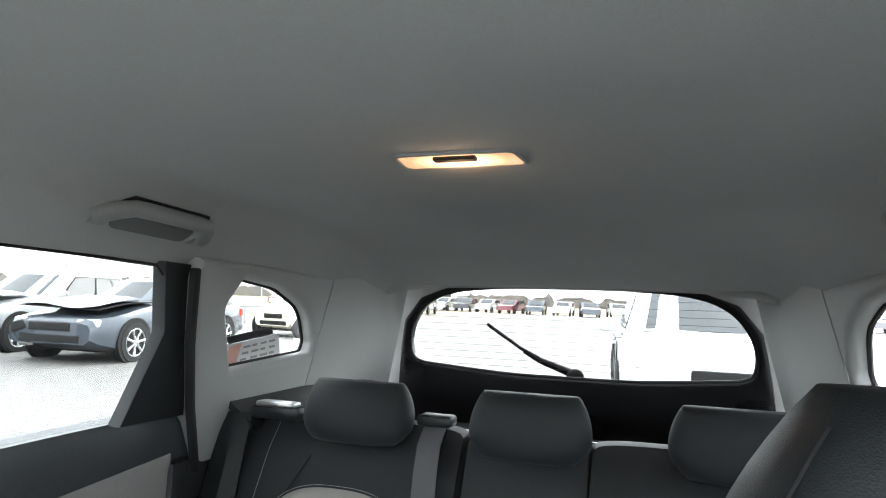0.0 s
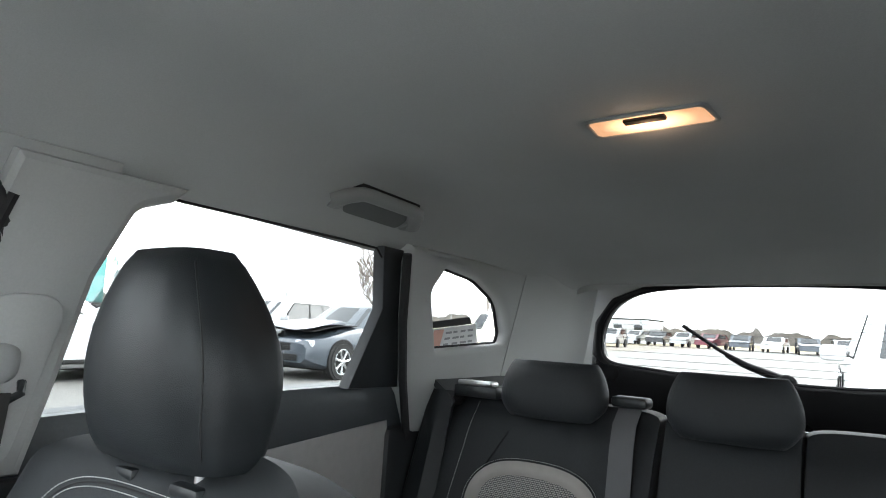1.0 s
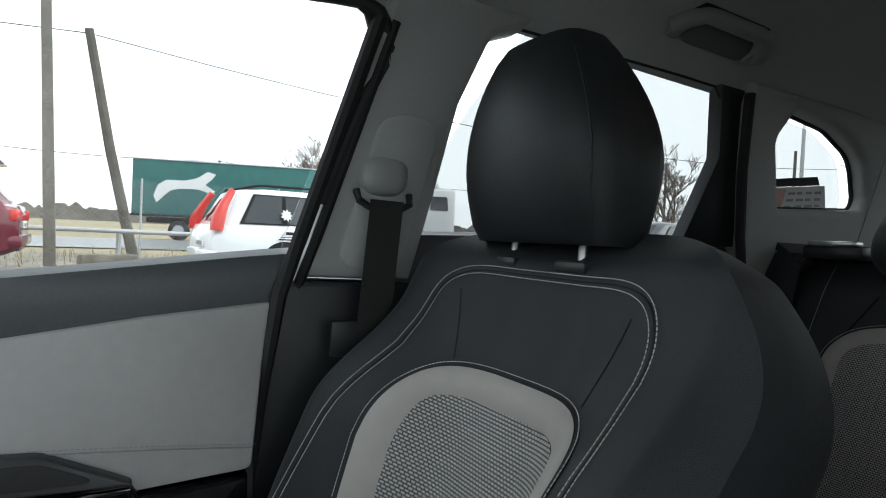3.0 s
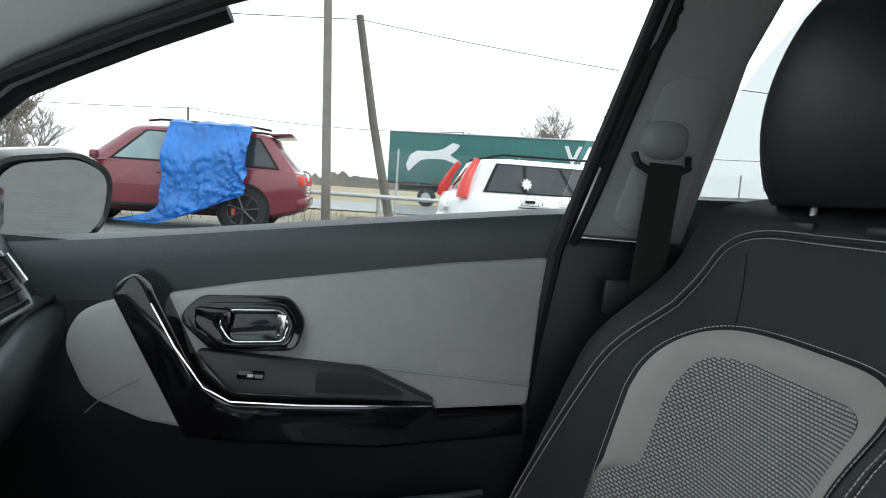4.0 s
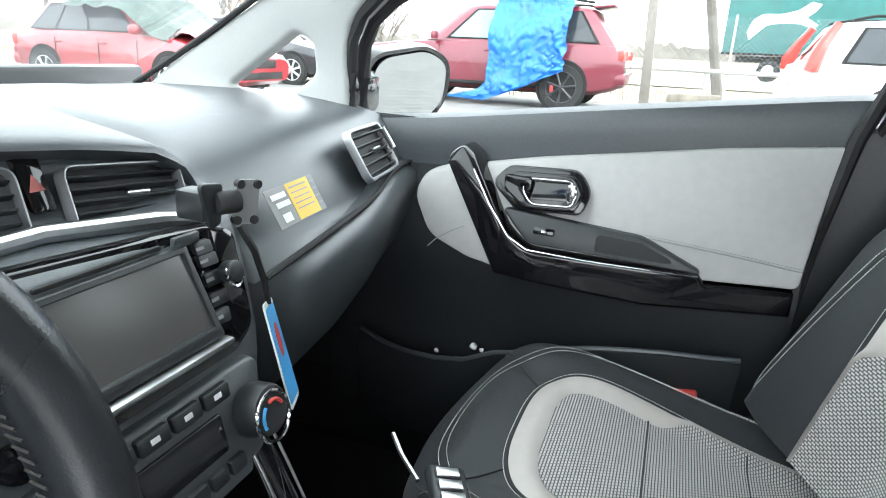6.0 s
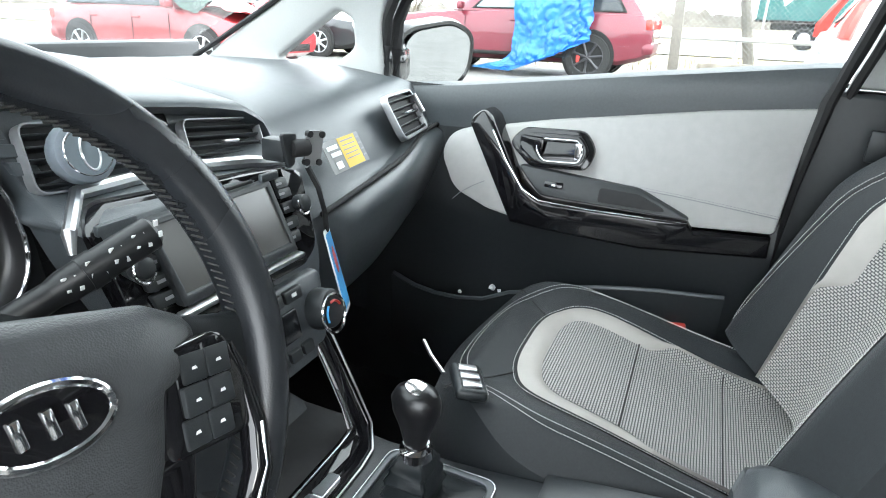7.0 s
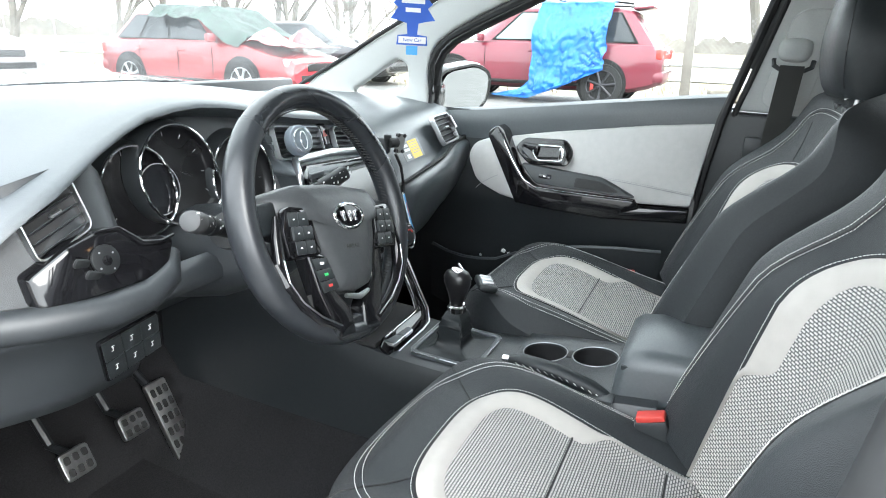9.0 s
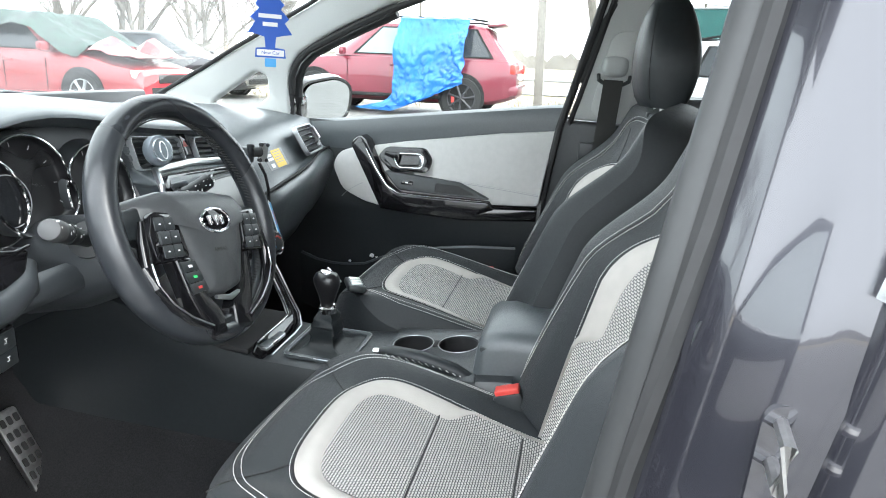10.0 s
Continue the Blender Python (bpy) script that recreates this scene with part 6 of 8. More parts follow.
rt = thing("belt_end_tab", (0.61, -0.28, 0.36), "small red plastic tab at the belt's lower end by the door", "belt tab")
part("tab", block((0.626, -0.266, 0.468), (0.012, 0.044, 0.030), 0.005, (-10, 0, 0)), RED_PLASTIC, rt)
part("strap", block((0.622, -0.285, 0.40), (0.006, 0.05, 0.10), 0.002, (-30, 0, 0)), BELT, rt)

# pedals
def pedal(at, w, h, rows, cols, lean, name, label):
    p = thing(name, at, label, "pedal", "pedals")
    m = Matrix.Translation(at) @ pose(0, 0, 0, lean, 0, 0)
    f = lambda a, b, d: m @ Vector((a, -d, b))
    part("plate", plate(rounded([(-w / 2, -h / 2), (w / 2, -h / 2), (w / 2, h / 2), (-w / 2, h / 2)], 0.008), [], lambda a, b, d: f(a, b, 0.006 - d), 0.012, 0.002), DARK_METAL, p, "brushed steel pedal plate")
    for r in range(rows):
        for c in range(cols):
            x, z = (c + 0.5) / cols * w * 0.9 - w * 0.45, (r + 0.5) / rows * h * 0.92 - h * 0.46
            part("rubber_stud", plate(rounded([(x - w * 0.9 / cols * 0.30, z - h / rows * 0.28), (x + w * 0.9 / cols * 0.30, z - h / rows * 0.28), (x + w * 0.9 / cols * 0.30, z + h / rows * 0.28), (x - w * 0.9 / cols * 0.30, z + h / rows * 0.28)], 0.004, 3), [], lambda a, b, d: f(a, b, 0.009 - d), 0.004), RUBBER, p)
    part("arm", tube([m @ Vector((0, 0.005, h * 0.3)), m @ Vector((0, 0.06, h * 0.8)), m @ Vector((0, 0.10, h * 0.5 + 0.25))], 0.009, 8), PLASTIC, p)
    return p


pedal((-0.205, 0.560, 0.215), 0.052, 0.20, 6, 3, -28, "accelerator_pedal", "long steel accelerator pedal with rubber studs")
pedal((-0.308, 0.550, 0.275), 0.058, 0.050, 2, 3, -28, "brake_pedal", "steel brake pedal with rubber studs")
pedal((-0.432, 0.550, 0.266), 0.058, 0.054, 2, 3, -28, "clutch_pedal", "steel clutch pedal with rubber studs")

# ---- small things ----
lampo = thing("dome_lamp", (0, -1.046, 1.445), "rectangular courtesy lamp, lit warm orange, in the headliner", "dome lamp")
zl = headliner_z(0, -1.03)
lo = rounded([(-0.086, -1.080, 0.012), (0.086, -1.080, 0.012), (0.080, -1.010, 0.014), (-0.080, -1.010, 0.014)], 0.01)
li = rounded([(-0.080, -1.075, 0.012), (0.080, -1.075, 0.012), (0.074, -1.015, 0.012), (-0.074, -1.015, 0.012)], 0.01)
part("bezel", plate(lo, [li], lambda a, b, d: Vector((a, b, zl - 0.004 + d)), 0.02, 0.002), TRIM_GREY, lampo)
lens = part("lens", plate([(a, b + 1.046) for a, b in li], [], lambda a, b, d: Vector((a, b, d)), 0.004, 0.001), LAMP, None, "lit frosted lens")
lens.parent = lampo
lens.location = (0, 0, zl - 0.003 - 1.445)
part("switch", block((0.0, -1.026, zl - 0.005), (0.055, 0.014, 0.006), 0.002), RUBBER, lampo, "dark rocker switch")
ll = new("dome_lamp_bulb", bpy.data.lights.new("dome_lamp_bulb", "POINT"))
ll.data.energy, ll.data.color, ll.data.shadow_soft_size = 0.018, (1.0, 0.62, 0.36), 0.02
ll.location = (0, -1.046, zl - 0.02)

for s, y0 in ((1, -1.0), (-1, -1.0), (1, -0.155)):
    gh = thing("grab_handle", (s * 0.55, y0 - 0.1, 1.37), "grey plastic roof grab handle above the door", "grab handle", "roof grab handles")
    pts = []
    for t in np.linspace(0, 1, 13):
        y = y0 - 0.020 - 0.235 * t
        bow = min(1.0, 1.9 * math.sin(math.pi * t)) ** 0.8
        x = 0.566 - 0.045 * bow
        pts.append(Vector((s * x, y, headliner_z(x, y) + 0.002 - 0.020 * bow)))
    part("bar", tube(pts, [0.020, 0.0185] + [0.0165] * 9 + [0.0185, 0.020], 14, flat=0.8), HANDLE_GREY, gh, smooth=60)
    for t in (0.06, 0.94):
        y = y0 - 0.020 - 0.235 * t
        part("mount", block((s * 0.566, y, headliner_z(0.566, y) - 0.002), (0.030, 0.030, 0.012), 0.005, (0, s * 20, 0)), HANDLE_GREY, gh)
    # Shade behind the bar is put in as a darker plate.
    part("recess", plate(rounded([(0.03, -0.030), (0.205, -0.030), (0.205, 0.024), (0.03, 0.024)], 0.02), [], lambda a, b, d: Vector((s * (0.552 + b), y0 - 0.020 - a, headliner_z(0.552 + b, y0 - 0.02 - a) - 0.0035 + d)), 0.004, 0.001), HANDLE_SHADE, gh, "darker grey plate for the shade behind the handle")
    # The bar's shadow edge is drawn as a thin black tube.
    part("shadow_line", tube([Vector((s * (0.580 - 0.058 * min(1.0, 1.9 * math.sin(math.pi * t)) ** 0.8), y0 - 0.008 - 0.259 * t, headliner_z(0.580 - 0.058 * min(1.0, 1.9 * math.sin(math.pi * t)) ** 0.8, y0 - 0.008 - 0.259 * t) - 0.001)) for t in np.linspace(0.07, 0.93, 17)], 0.004, 6), RUBBER, gh, "black line for the shadow round the handle")
    if s > 0 and y0 < -0.5:
        part("coat_hook", block((s * 0.525, y0 - 0.185, headliner_z(0.525, y0) - 0.022), (0.014, 0.03, 0.02), 0.005), TRIM_GREY, gh)

for s, k in ((1, 0.0), (-1, -0.09)):
    bt = thing("front_seat_belt", (s * 0.64, -0.55, 1.06), "black front seat belt on a grey height adjuster", "seat belt", "front seat belts")
    part("cover_panel", plate(rounded([(-0.50 + k, 0.94, 0.03), (-0.535 + k, 1.16, 0.04), (-0.63 + k, 1.165, 0.04), (-0.60 + k, 0.94, 0.03)], 0.02), [], on_side(s, -0.037), 0.01, 0.004), TRIM_GREY, bt, "flush grey cover panel")
    part("anchor_cap", loft([[(s * (0.668 - dx), -0.552 + k + q * 0.044 * math.copysign(abs(math.cos(a)) ** 0.7, math.cos(a)), 1.066 + q * 0.036 * math.copysign(abs(math.sin(a)) ** 0.7, math.sin(a)) + 0.01) for a in np.linspace(0, 2 * math.pi, 20, endpoint=False)] for q, dx in ((0.82, 0.0), (0.82, 0.018), (0.76, 0.030), (0.45, 0.036), (0.02, 0.037))]), HANDLE_GREY, bt, "grey anchor cap", smooth=60)
    part("loop", tube([(s * 0.648, -0.512 + k, 1.052), (s * 0.640, -0.514 + k, 1.038), (s * 0.638, -0.528 + k, 1.030), (s * 0.638, -0.578 + k, 1.030), (s * 0.640, -0.592 + k, 1.038), (s * 0.648, -0.594 + k, 1.052)], 0.0055, 8), PLASTIC, bt, "black belt guide loop")
    part("webbing", sheet([[(s * (0.630 + 0.03 * t), -0.552 + k + dy + 0.02 * t, 1.040 - 0.66 * t) for dy in (-0.025, 0, 0.025)] for t in np.linspace(0, 1, 8)], 0.0015), BELT, bt)
    part("belt_tongue", block((s * 0.640, -0.515 + k, 0.845), (0.006, 0.06, 0.05), 0.004), PLASTIC, bt)

tree = thing("air_freshener", (-0.03, 0.09, 1.06), "blue fir-tree-shaped cardboard air freshener hanging on a thread", "air freshener")
tp = []
for k, (w, z) in enumerate(((0.005, 0.118), (0.020, 0.106), (0.014, 0.100), (0.030, 0.086), (0.022, 0.078), (0.040, 0.062), (0.030, 0.055), (0.046, 0.036), (0.030, 0.034), (0.012, 0.030), (0.010, 0.012), (0.030, 0.010), (0.032, -0.006))):
    tp.append((w * 0.85, z))
tree_out = tp + [(-a, b) for a, b in reversed(tp)]
TR = Vector((0.55, -0.83, 0)).normalized()
tf = lambda a, b, d: Vector((-0.030, 0.085, 1.046)) + TR * a + Vector((0, 0, b)) + Vector((-0.83, -0.55, 0)) * (0.001 - d)
part("card", plate(tree_out, [], tf, 0.002), BLUE_CARD, tree, "dark blue card", smooth=0)
part("label_field", plate([(-0.024, -0.003), (0.024, -0.003), (0.024, 0.008), (-0.024, 0.008)], [], lambda a, b, d: tf(a, b, d - 0.0012), 0.0006), WHITE_MARK, tree, "white name field", smooth=0)
part("print_bar", plate([(-0.020, 0.062), (0.020, 0.062), (0.020, 0.069), (-0.020, 0.069)], [], lambda a, b, d: tf(a, b, d - 0.0012), 0.0006), WHITE_MARK, tree, smooth=0)
part("print_bar", plate([(-0.013, 0.048), (0.013, 0.048), (0.013, 0.055), (-0.013, 0.055)], [], lambda a, b, d: tf(a, b, d - 0.0012), 0.0006), WHITE_MARK, tree, smooth=0)
part("tag", plate([(-0.010, -0.022), (0.010, -0.022), (0.010, -0.007), (-0.010, -0.007)], [], tf, 0.001), SKY_CARD, tree, "light blue tag", smooth=0)
part("thread", tube([tf(0, 0.118, 0), Vector((-0.02, 0.06, 1.33))], 0.0006, 4), THREAD, tree)
txt = bpy.data.curves.new("label_text", "FONT")
txt.body, txt.size, txt.align_x, txt.align_y, txt.extrude = "New Car", 0.0085, "CENTER", "CENTER", 0.0001
tob = new("label_text", txt)
txt.materials.append(BLUE_CARD)
tob.parent = tree
tob.matrix_parent_inverse = Matrix.Translation(-Vector(tree.location))
tob.matrix_basis = Matrix.Translation(tf(0, 0.0025, -0.0014)) @ Matrix((TR, Vector((0, 0, 1)), TR.cross(Vector((0, 0, 1))))).transposed().to_4x4()

# round vent perfume and phone mount
PERFUME = material("silver_blue_plastic", (0.22, 0.25, 0.28), 0.3, 0.3, vary=0.1, scale=30)
PERFUME_WINDOW = material("smoky_window", (0.16, 0.19, 0.21), 0.12, vary=0.25, scale=40)
per = thing("vent_perfume", stack(-0.150, 0.858, -0.02), "round silver perfume clip on the air vent", "vent clip")
pc = stack(-0.150, 0.858, -0.022)
part("case", disc(pc, 0.0275, 0.020, (-0.15, -1, 0.27), 32, bevel=0.005), PERFUME, per, "silver-blue plastic case")
part("window", disc(pc + Vector((-0.003, -0.0195, 0.005)), 0.0200, 0.002, (-0.15, -1, 0.27), 28), PERFUME_WINDOW, per, "glossy round window")
part("rim", tube([pc + Vector((-0.003, -0.0205, 0.0053)) + Vector((0.0200 * math.cos(a), 0.0054 * math.sin(a) - 0.0029 * math.cos(a), 0.0196 * math.sin(a))) for a in np.linspace(0, 2 * math.pi, 28, endpoint=False)], 0.0010, 6, True), CHROME, per)
part("inner_loop", tube([pc + Vector((-0.003, -0.0225, 0.0053)) + Vector((0.0085 * math.cos(a), 0.0042 * math.sin(a), 0.0150 * math.sin(a))) for a in np.linspace(0, 2 * math.pi, 22, endpoint=False)], 0.0011, 6, True), SATIN, per)
MO = Vector((-0.026, -0.030, 0.022))
mnt = thing("phone_mount", (0.125, 0.20, 0.82), "black clip-on phone holder with a cable hanging from it", "phone holder")
part("clip", block(MO + Vector((0.082, 0.222, 0.824)), (0.022, 0.030, 0.026), 0.004), PLASTIC, mnt)
part("bracket", plate(rounded([(0.066, 0.846), (0.094, 0.842), (0.090, 0.808), (0.078, 0.803)], 0.005), [], lambda a, b, d: MO + Vector((a, 0.204 + d, b)), 0.004, 0.001), PLASTIC, mnt)
part("ball_joint", disc(MO + Vector((0.084, 0.205, 0.826)), 0.010, 0.022, (0.85, -0.4, 0), bevel=0.003), RUBBER, mnt)
mp = lambda a, b, d: MO + Vector((0.111, 0.196, 0.824)) + Vector((0.90, -0.30, -0.12)) * a + Vector((0.10, -0.08, 1)) * b + Vector((-0.3, -0.92, 0)) * d
part("plate", plate(rounded([(-0.012, -0.020), (0.012, -0.020), (0.012, 0.020), (-0.012, 0.020)], 0.005), [], mp, 0.004, 0.001), CARD_GREY, mnt, "smoky grey plate")
for a in (-0.009, 0.009):
    for b in (-0.016, 0.016):
        part("pad", disc(mp(a, b, 0), 0.004, 0.006, (-0.3, -0.92, 0), 10), RUBBER, mnt)
cab = thing("charging_cable", (0.16, 0.18, 0.70), "thin black cable hanging from the phone holder", "cable")
part("wire", tube([Vector((0.088, 0.175, 0.822)), Vector((0.100, 0.168, 0.795)), Vector((0.116, 0.170, 0.760)), Vector((0.127, 0.175, 0.735)), Vector((0.128, 0.175, 0.730))], 0.0035, 6), RUBBER, cab)
pp = thing("parking_card", (0.195, 0.21, 0.60), "blue and white card hanging on edge beside the stack", "card")
pf = lambda a, b, d: Vector((0.127, 0.175, 0.733)) + Vector((-0.10, -0.34, -0.82)) * b + Vector((0.91, 0.40, -0.12)) * a + Vector((-0.40, 0.91, -0.1)) * d
part("card", plate(rounded([(-0.018, 0.0), (0.018, 0.0), (0.021, 0.12), (-0.021, 0.12)], 0.006), [], pf, 0.0015), WHITE_MARK, pp, smooth=0)
part("print_block", plate(rounded([(-0.0155, 0.006), (0.0155, 0.006), (0.0185, 0.114), (-0.0185, 0.114)], 0.004), [], lambda a, b, d: pf(a, b, d - 0.0008), 0.003), SKY_CARD, pp, "blue print", smooth=0)
part("print_mark", plate([(0.007 * math.cos(a), 0.045 + 0.020 * math.sin(a)) for a in np.linspace(0, 2 * math.pi, 16, endpoint=False)], [], lambda a, b, d: pf(a, b, d - 0.0012), 0.0038), RED_PLASTIC, pp, "red mark", smooth=0)

key = thing("car_key", (0.17, -0.03, 0.56), "black remote key with silver buttons lying on the seat", "car key")
km = Matrix.Translation((0.152, -0.024, 0.552)) @ pose(0, 0, 0, -4, 8, -62)
part("fob", moved(block((0, 0, 0), (0.042, 0.078, 0.016), 0.006, seg=3), km), PLASTIC, key)
for k in range(3):
    part("button", moved(block((0, -0.022 + 0.021 * k, 0.0095), (0.026, 0.015, 0.005), 0.002), km), SATIN, key, "silver button")
part("side_strip", moved(block((0.020, 0, 0), (0.004, 0.07, 0.010), 0.002), km), CHROME, key)
part("ring_tag", tube([(0.150, 0.010, 0.556), (0.175, 0.040, 0.562), (0.200, 0.062, 0.566)], 0.0028, 6), SATIN, key, "small metal key blade")
for k, (y, z, r) in enumerate(((0.101, 0.463, 0.016), (0.173, 0.436, 0.009), (0.085, 0.458, 0.010))):
    scrap = thing("paper_scrap", (0.645, y, z), "small crumpled white paper scrap in the door pocket", "paper scrap", "paper scraps")
    bms = bmesh.new()
    bmesh.ops.create_icosphere(bms, subdivisions=2, radius=r)
    for v in bms.verts:
        v.co = Vector((0.645, y, z)) + v.co * (0.7 + 0.5 * noise.noise(v.co * 160 + Vector((k, 0, 0)))) * Vector((0.6, 1.2, 0.8)).x
    part("paper", bms, WHITE_MARK, scrap, smooth=0)

# sticker in the quarter window, printed bars seen from behind
qs = thing("window_notice", (0.72, -1.60, 1.11), "white printed parking notice stuck inside the rear side window", "sticker")
qf = lambda a, b, d: Vector((side_x(b) + 0.020 - d * 0.8, a, b))
card = [Vector(p) for p in ((-1.502, 1.104), (-1.737, 1.129), (-1.702, 1.184), (-1.514, 1.161))]


def on_card(u, v):
    return tuple(card[0].lerp(card[1], u).lerp(card[3].lerp(card[2], u), v))


def print_field(u0, v0, u1, v1):
    return [on_card(u0, v0), on_card(u1, v0), on_card(u1, v1), on_card(u0, v1)]


part("card", plate(print_field(0, 0, 1, 1), [], qf, 0.001), WHITE_MARK, qs, smooth=0)
part("print_block", plate([(-1.514, 1.162), (-1.683, 1.183), (-1.664, 1.201), (-1.497, 1.178)], [], qf, 0.001), RUBBER, qs, "black band", smooth=0)
part("print_block", plate(print_field(0.03, 0.08, 0.24, 0.92), [], lambda a, b, d: qf(a, b, d + 0.0014), 0.0005), material("pink_print", (0.72, 0.42, 0.34), 0.6), qs, "pink field", smooth=0)
for k in range(12):
    u0, v0 = 0.30 + (k % 4) * 0.165, 0.14 + (k // 4) * 0.27
    part("print_bar", plate(print_field(u0, v0, u0 + 0.09 + 0.02 * (k % 3), v0 + 0.10), [], lambda a, b, d: qf(a, b, d + 0.0014), 0.0005), GREY_MARK, qs, smooth=0)

# door mirror outside the passenger window
mir = thing("door_mirror", (0.86, 0.42, 0.92), "black door mirror outside the passenger window", "door mirror")
mo = [(-0.10, -0.060, 0.03), (-0.098, 0.055, 0.05), (0.03, 0.076, 0.09), (0.098, 0.050, 0.07), (0.100, -0.035, 0.08), (0.05, -0.078, 0.09)]
mf = lambda a, b, d: Vector((0.930 + a * 1.50, 0.385 + d - a * 0.29 - b * 0.10, 0.897 + b * 1.08))
part("housing", loft([[mf(a * q, b * q, dd) for a, b in rounded(mo, 0.04, 9)] for q, dd in ((0.94, 0.006), (0.98, -0.004), (1.08, -0.006), (1.16, 0.008), (1.18, 0.03), (1.04, 0.08), (0.6, 0.12), (0.1, 0.13))]), PIANO, mir, "gloss black housing", smooth=50)
part("glass", plate(rounded([(a * 0.93 + 0.006, b * 0.93, r) for a, b, r in mo], 0.04, 9), [], lambda a, b, d: mf(a, b, d - 0.004), 0.003), MIRROR, mir, "mirror glass", smooth=0)
part("foot", block((0.77, 0.43, 0.89), (0.14, 0.06, 0.09), 0.02), PIANO, mir)

# bonnet seen over the dashboard
hood = thing("bonnet", (0, 1.5, 0.9), "dark wet bonnet in front of the windscreen", "bonnet")
part("panel", sheet([[(x * (0.70 - 0.08 * t), 1.05 + 0.95 * t, 0.905 + 0.03 * math.sin(t * 2.2) - 0.14 * t * t - 0.07 * abs(x) ** 3) for x in np.linspace(-1, 1, 13)] for t in np.linspace(0, 1, 9)], 0.01), BODY_DARK, hood)
part("cowl", block((0, 1.04, 0.87), (1.35, 0.14, 0.03), 0.01), PLASTIC, hood)

# outer side of the pillar by the open driver's door
bp = thing("pillar_body", (-0.80, -0.62, 0.3), "dark grey painted pillar of the open door frame with rubber seals", "car pillar", kind="structure")


def pillar_front(z):
    return -0.556 - 0.16 * max(0.0, z - 0.93) if z > 0.93 else -0.556 + 0.11 * (0.93 - z)


pil = []
for z in np.linspace(0.15, 1.40, 16):
    y0, x0 = pillar_front(z), -(side_x(z) if z > 0.93 else 0.715)
    pil.append([(x0 - 0.012, y0 + 0.002, z), (x0 - 0.045, y0 - 0.010, z), (x0 - 0.075, y0 - 0.030, z), (x0 - 0.085, y0 - 0.060, z), (x0 - 0.090, y0 - 0.10, z), (x0 - 0.100, y0 - 0.13, z), (x0 - 0.125, y0 - 0.14, z), (x0 - 0.135, y0 - 0.155, z)])
part("painted_frame", sheet(pil, 0.01), BODY_DARK, bp, "dark metallic grey paint", smooth=60)
part("door_seal", tube([(-(side_x(z) if z > 0.93 else 0.715) - 0.006, pillar_front(z) + 0.008, z) for z in np.linspace(0.15, 1.38, 16)], 0.0155, 12), PILLAR_SEAL, bp, "thick grey rubber seal", smooth=60)
part("seal_groove", tube([(-(side_x(z) if z > 0.93 else 0.715) - 0.022, pillar_front(z) + 0.001, z) for z in np.linspace(0.15, 1.38, 16)], 0.009, 8), RUBBER, bp, "dark groove behind the seal")
part("door_seal", tube([(-(side_x(z) if z > 0.93 else 0.715) - 0.108, pillar_front(z) - 0.150, z) for z in np.linspace(0.15, 1.38, 16)], 0.010, 10), RUBBER, bp, "rear door rubber seal")
SZ = 0.852
part("striker_plate", plate(rounded([(-0.028, -0.045), (0.028, -0.045), (0.028, 0.045), (-0.028, 0.045)], 0.012), [], lambda a, b, d: Vector((-0.786 - d + 0.3 * a, -0.617 - a, SZ + b)), 0.006, 0.002), BODY_DARK, bp)
part("striker_bolt", disc((-0.790, -0.619, SZ - 0.006), 0.0125, 0.010, (-1, 0.25, 0), 6, bevel=0.002), DARK_METAL, bp)
part("striker_washer", disc((-0.788, -0.619, SZ - 0.006), 0.018, 0.004, (-1, 0.25, 0), 20), DARK_METAL, bp)
part("striker_loop", tube([(-0.79, -0.600, SZ + 0.035), (-0.822, -0.596, SZ + 0.035), (-0.822, -0.596, SZ + 0.012), (-0.79, -0.600, SZ + 0.012)], 0.004, 8), DARK_METAL, bp)
edge_rows = []
for z in np.linspace(0.24, 1.03, 12):
    y0 = pillar_front(z) - 0.072
    o = 0.012 * math.sin((z - 0.24) * 3.4)
    edge_rows.append([(-0.748, y0 + 0.004, z), (-0.790 - o, y0 + 0.001, z), (-0.802 - o, y0 - 0.004, z), (-0.808 - o, y0 - 0.016, z), (-0.815 - o, y0 - 0.30, z), (-0.815 - o, -1.40, z)])
rd3 = bpy.data.objects["door_3"]
part("outer_skin", sheet(edge_rows, 0.006), BODY_DARK, rd3, "dark metallic grey paint", smooth=50)
part("edge_seal", tube([(-0.775, pillar_front(z) - 0.064, z) for z in np.linspace(0.24, 1.36, 14)], 0.006, 8), RUBBER, rd3, "black rubber door seal")
part("edge_trim", tube([(-0.800, pillar_front(z) - 0.070, z) for z in np.linspace(0.96, 1.36, 10)], 0.007, 8), CHROME, rd3, "bright window edge trim")

# the driver's door, standing open
od = thing("door_4", (-0.80, 0.56, 0.3), "driver's door standing wide open, black and pale grey trim", "car door", kind="structure")
OD = Matrix.Translation((-0.80, 0.56, 0)) @ pose(0, 0, 0, 0, 0, -55)
od_f = lambda a, b, d: OD @ Vector((d, -a, b))
part("shell", plate([(0.0, 0.30), (1.05, 0.27), (1.10, 0.93), (0.0, 0.90)], [], lambda a, b, d: od_f(a, b, d - 0.09), 0.09, 0.01), BODY_DARK, od, "dark grey painted door shell")
part("trim_panel", plate([(0.05, 0.33), (1.0, 0.30), (1.04, 0.92), (0.05, 0.90)], [], lambda a, b, d: od_f(a, b, d + 0.002), 0.03, 0.008), PLASTIC, od, "black door trim")
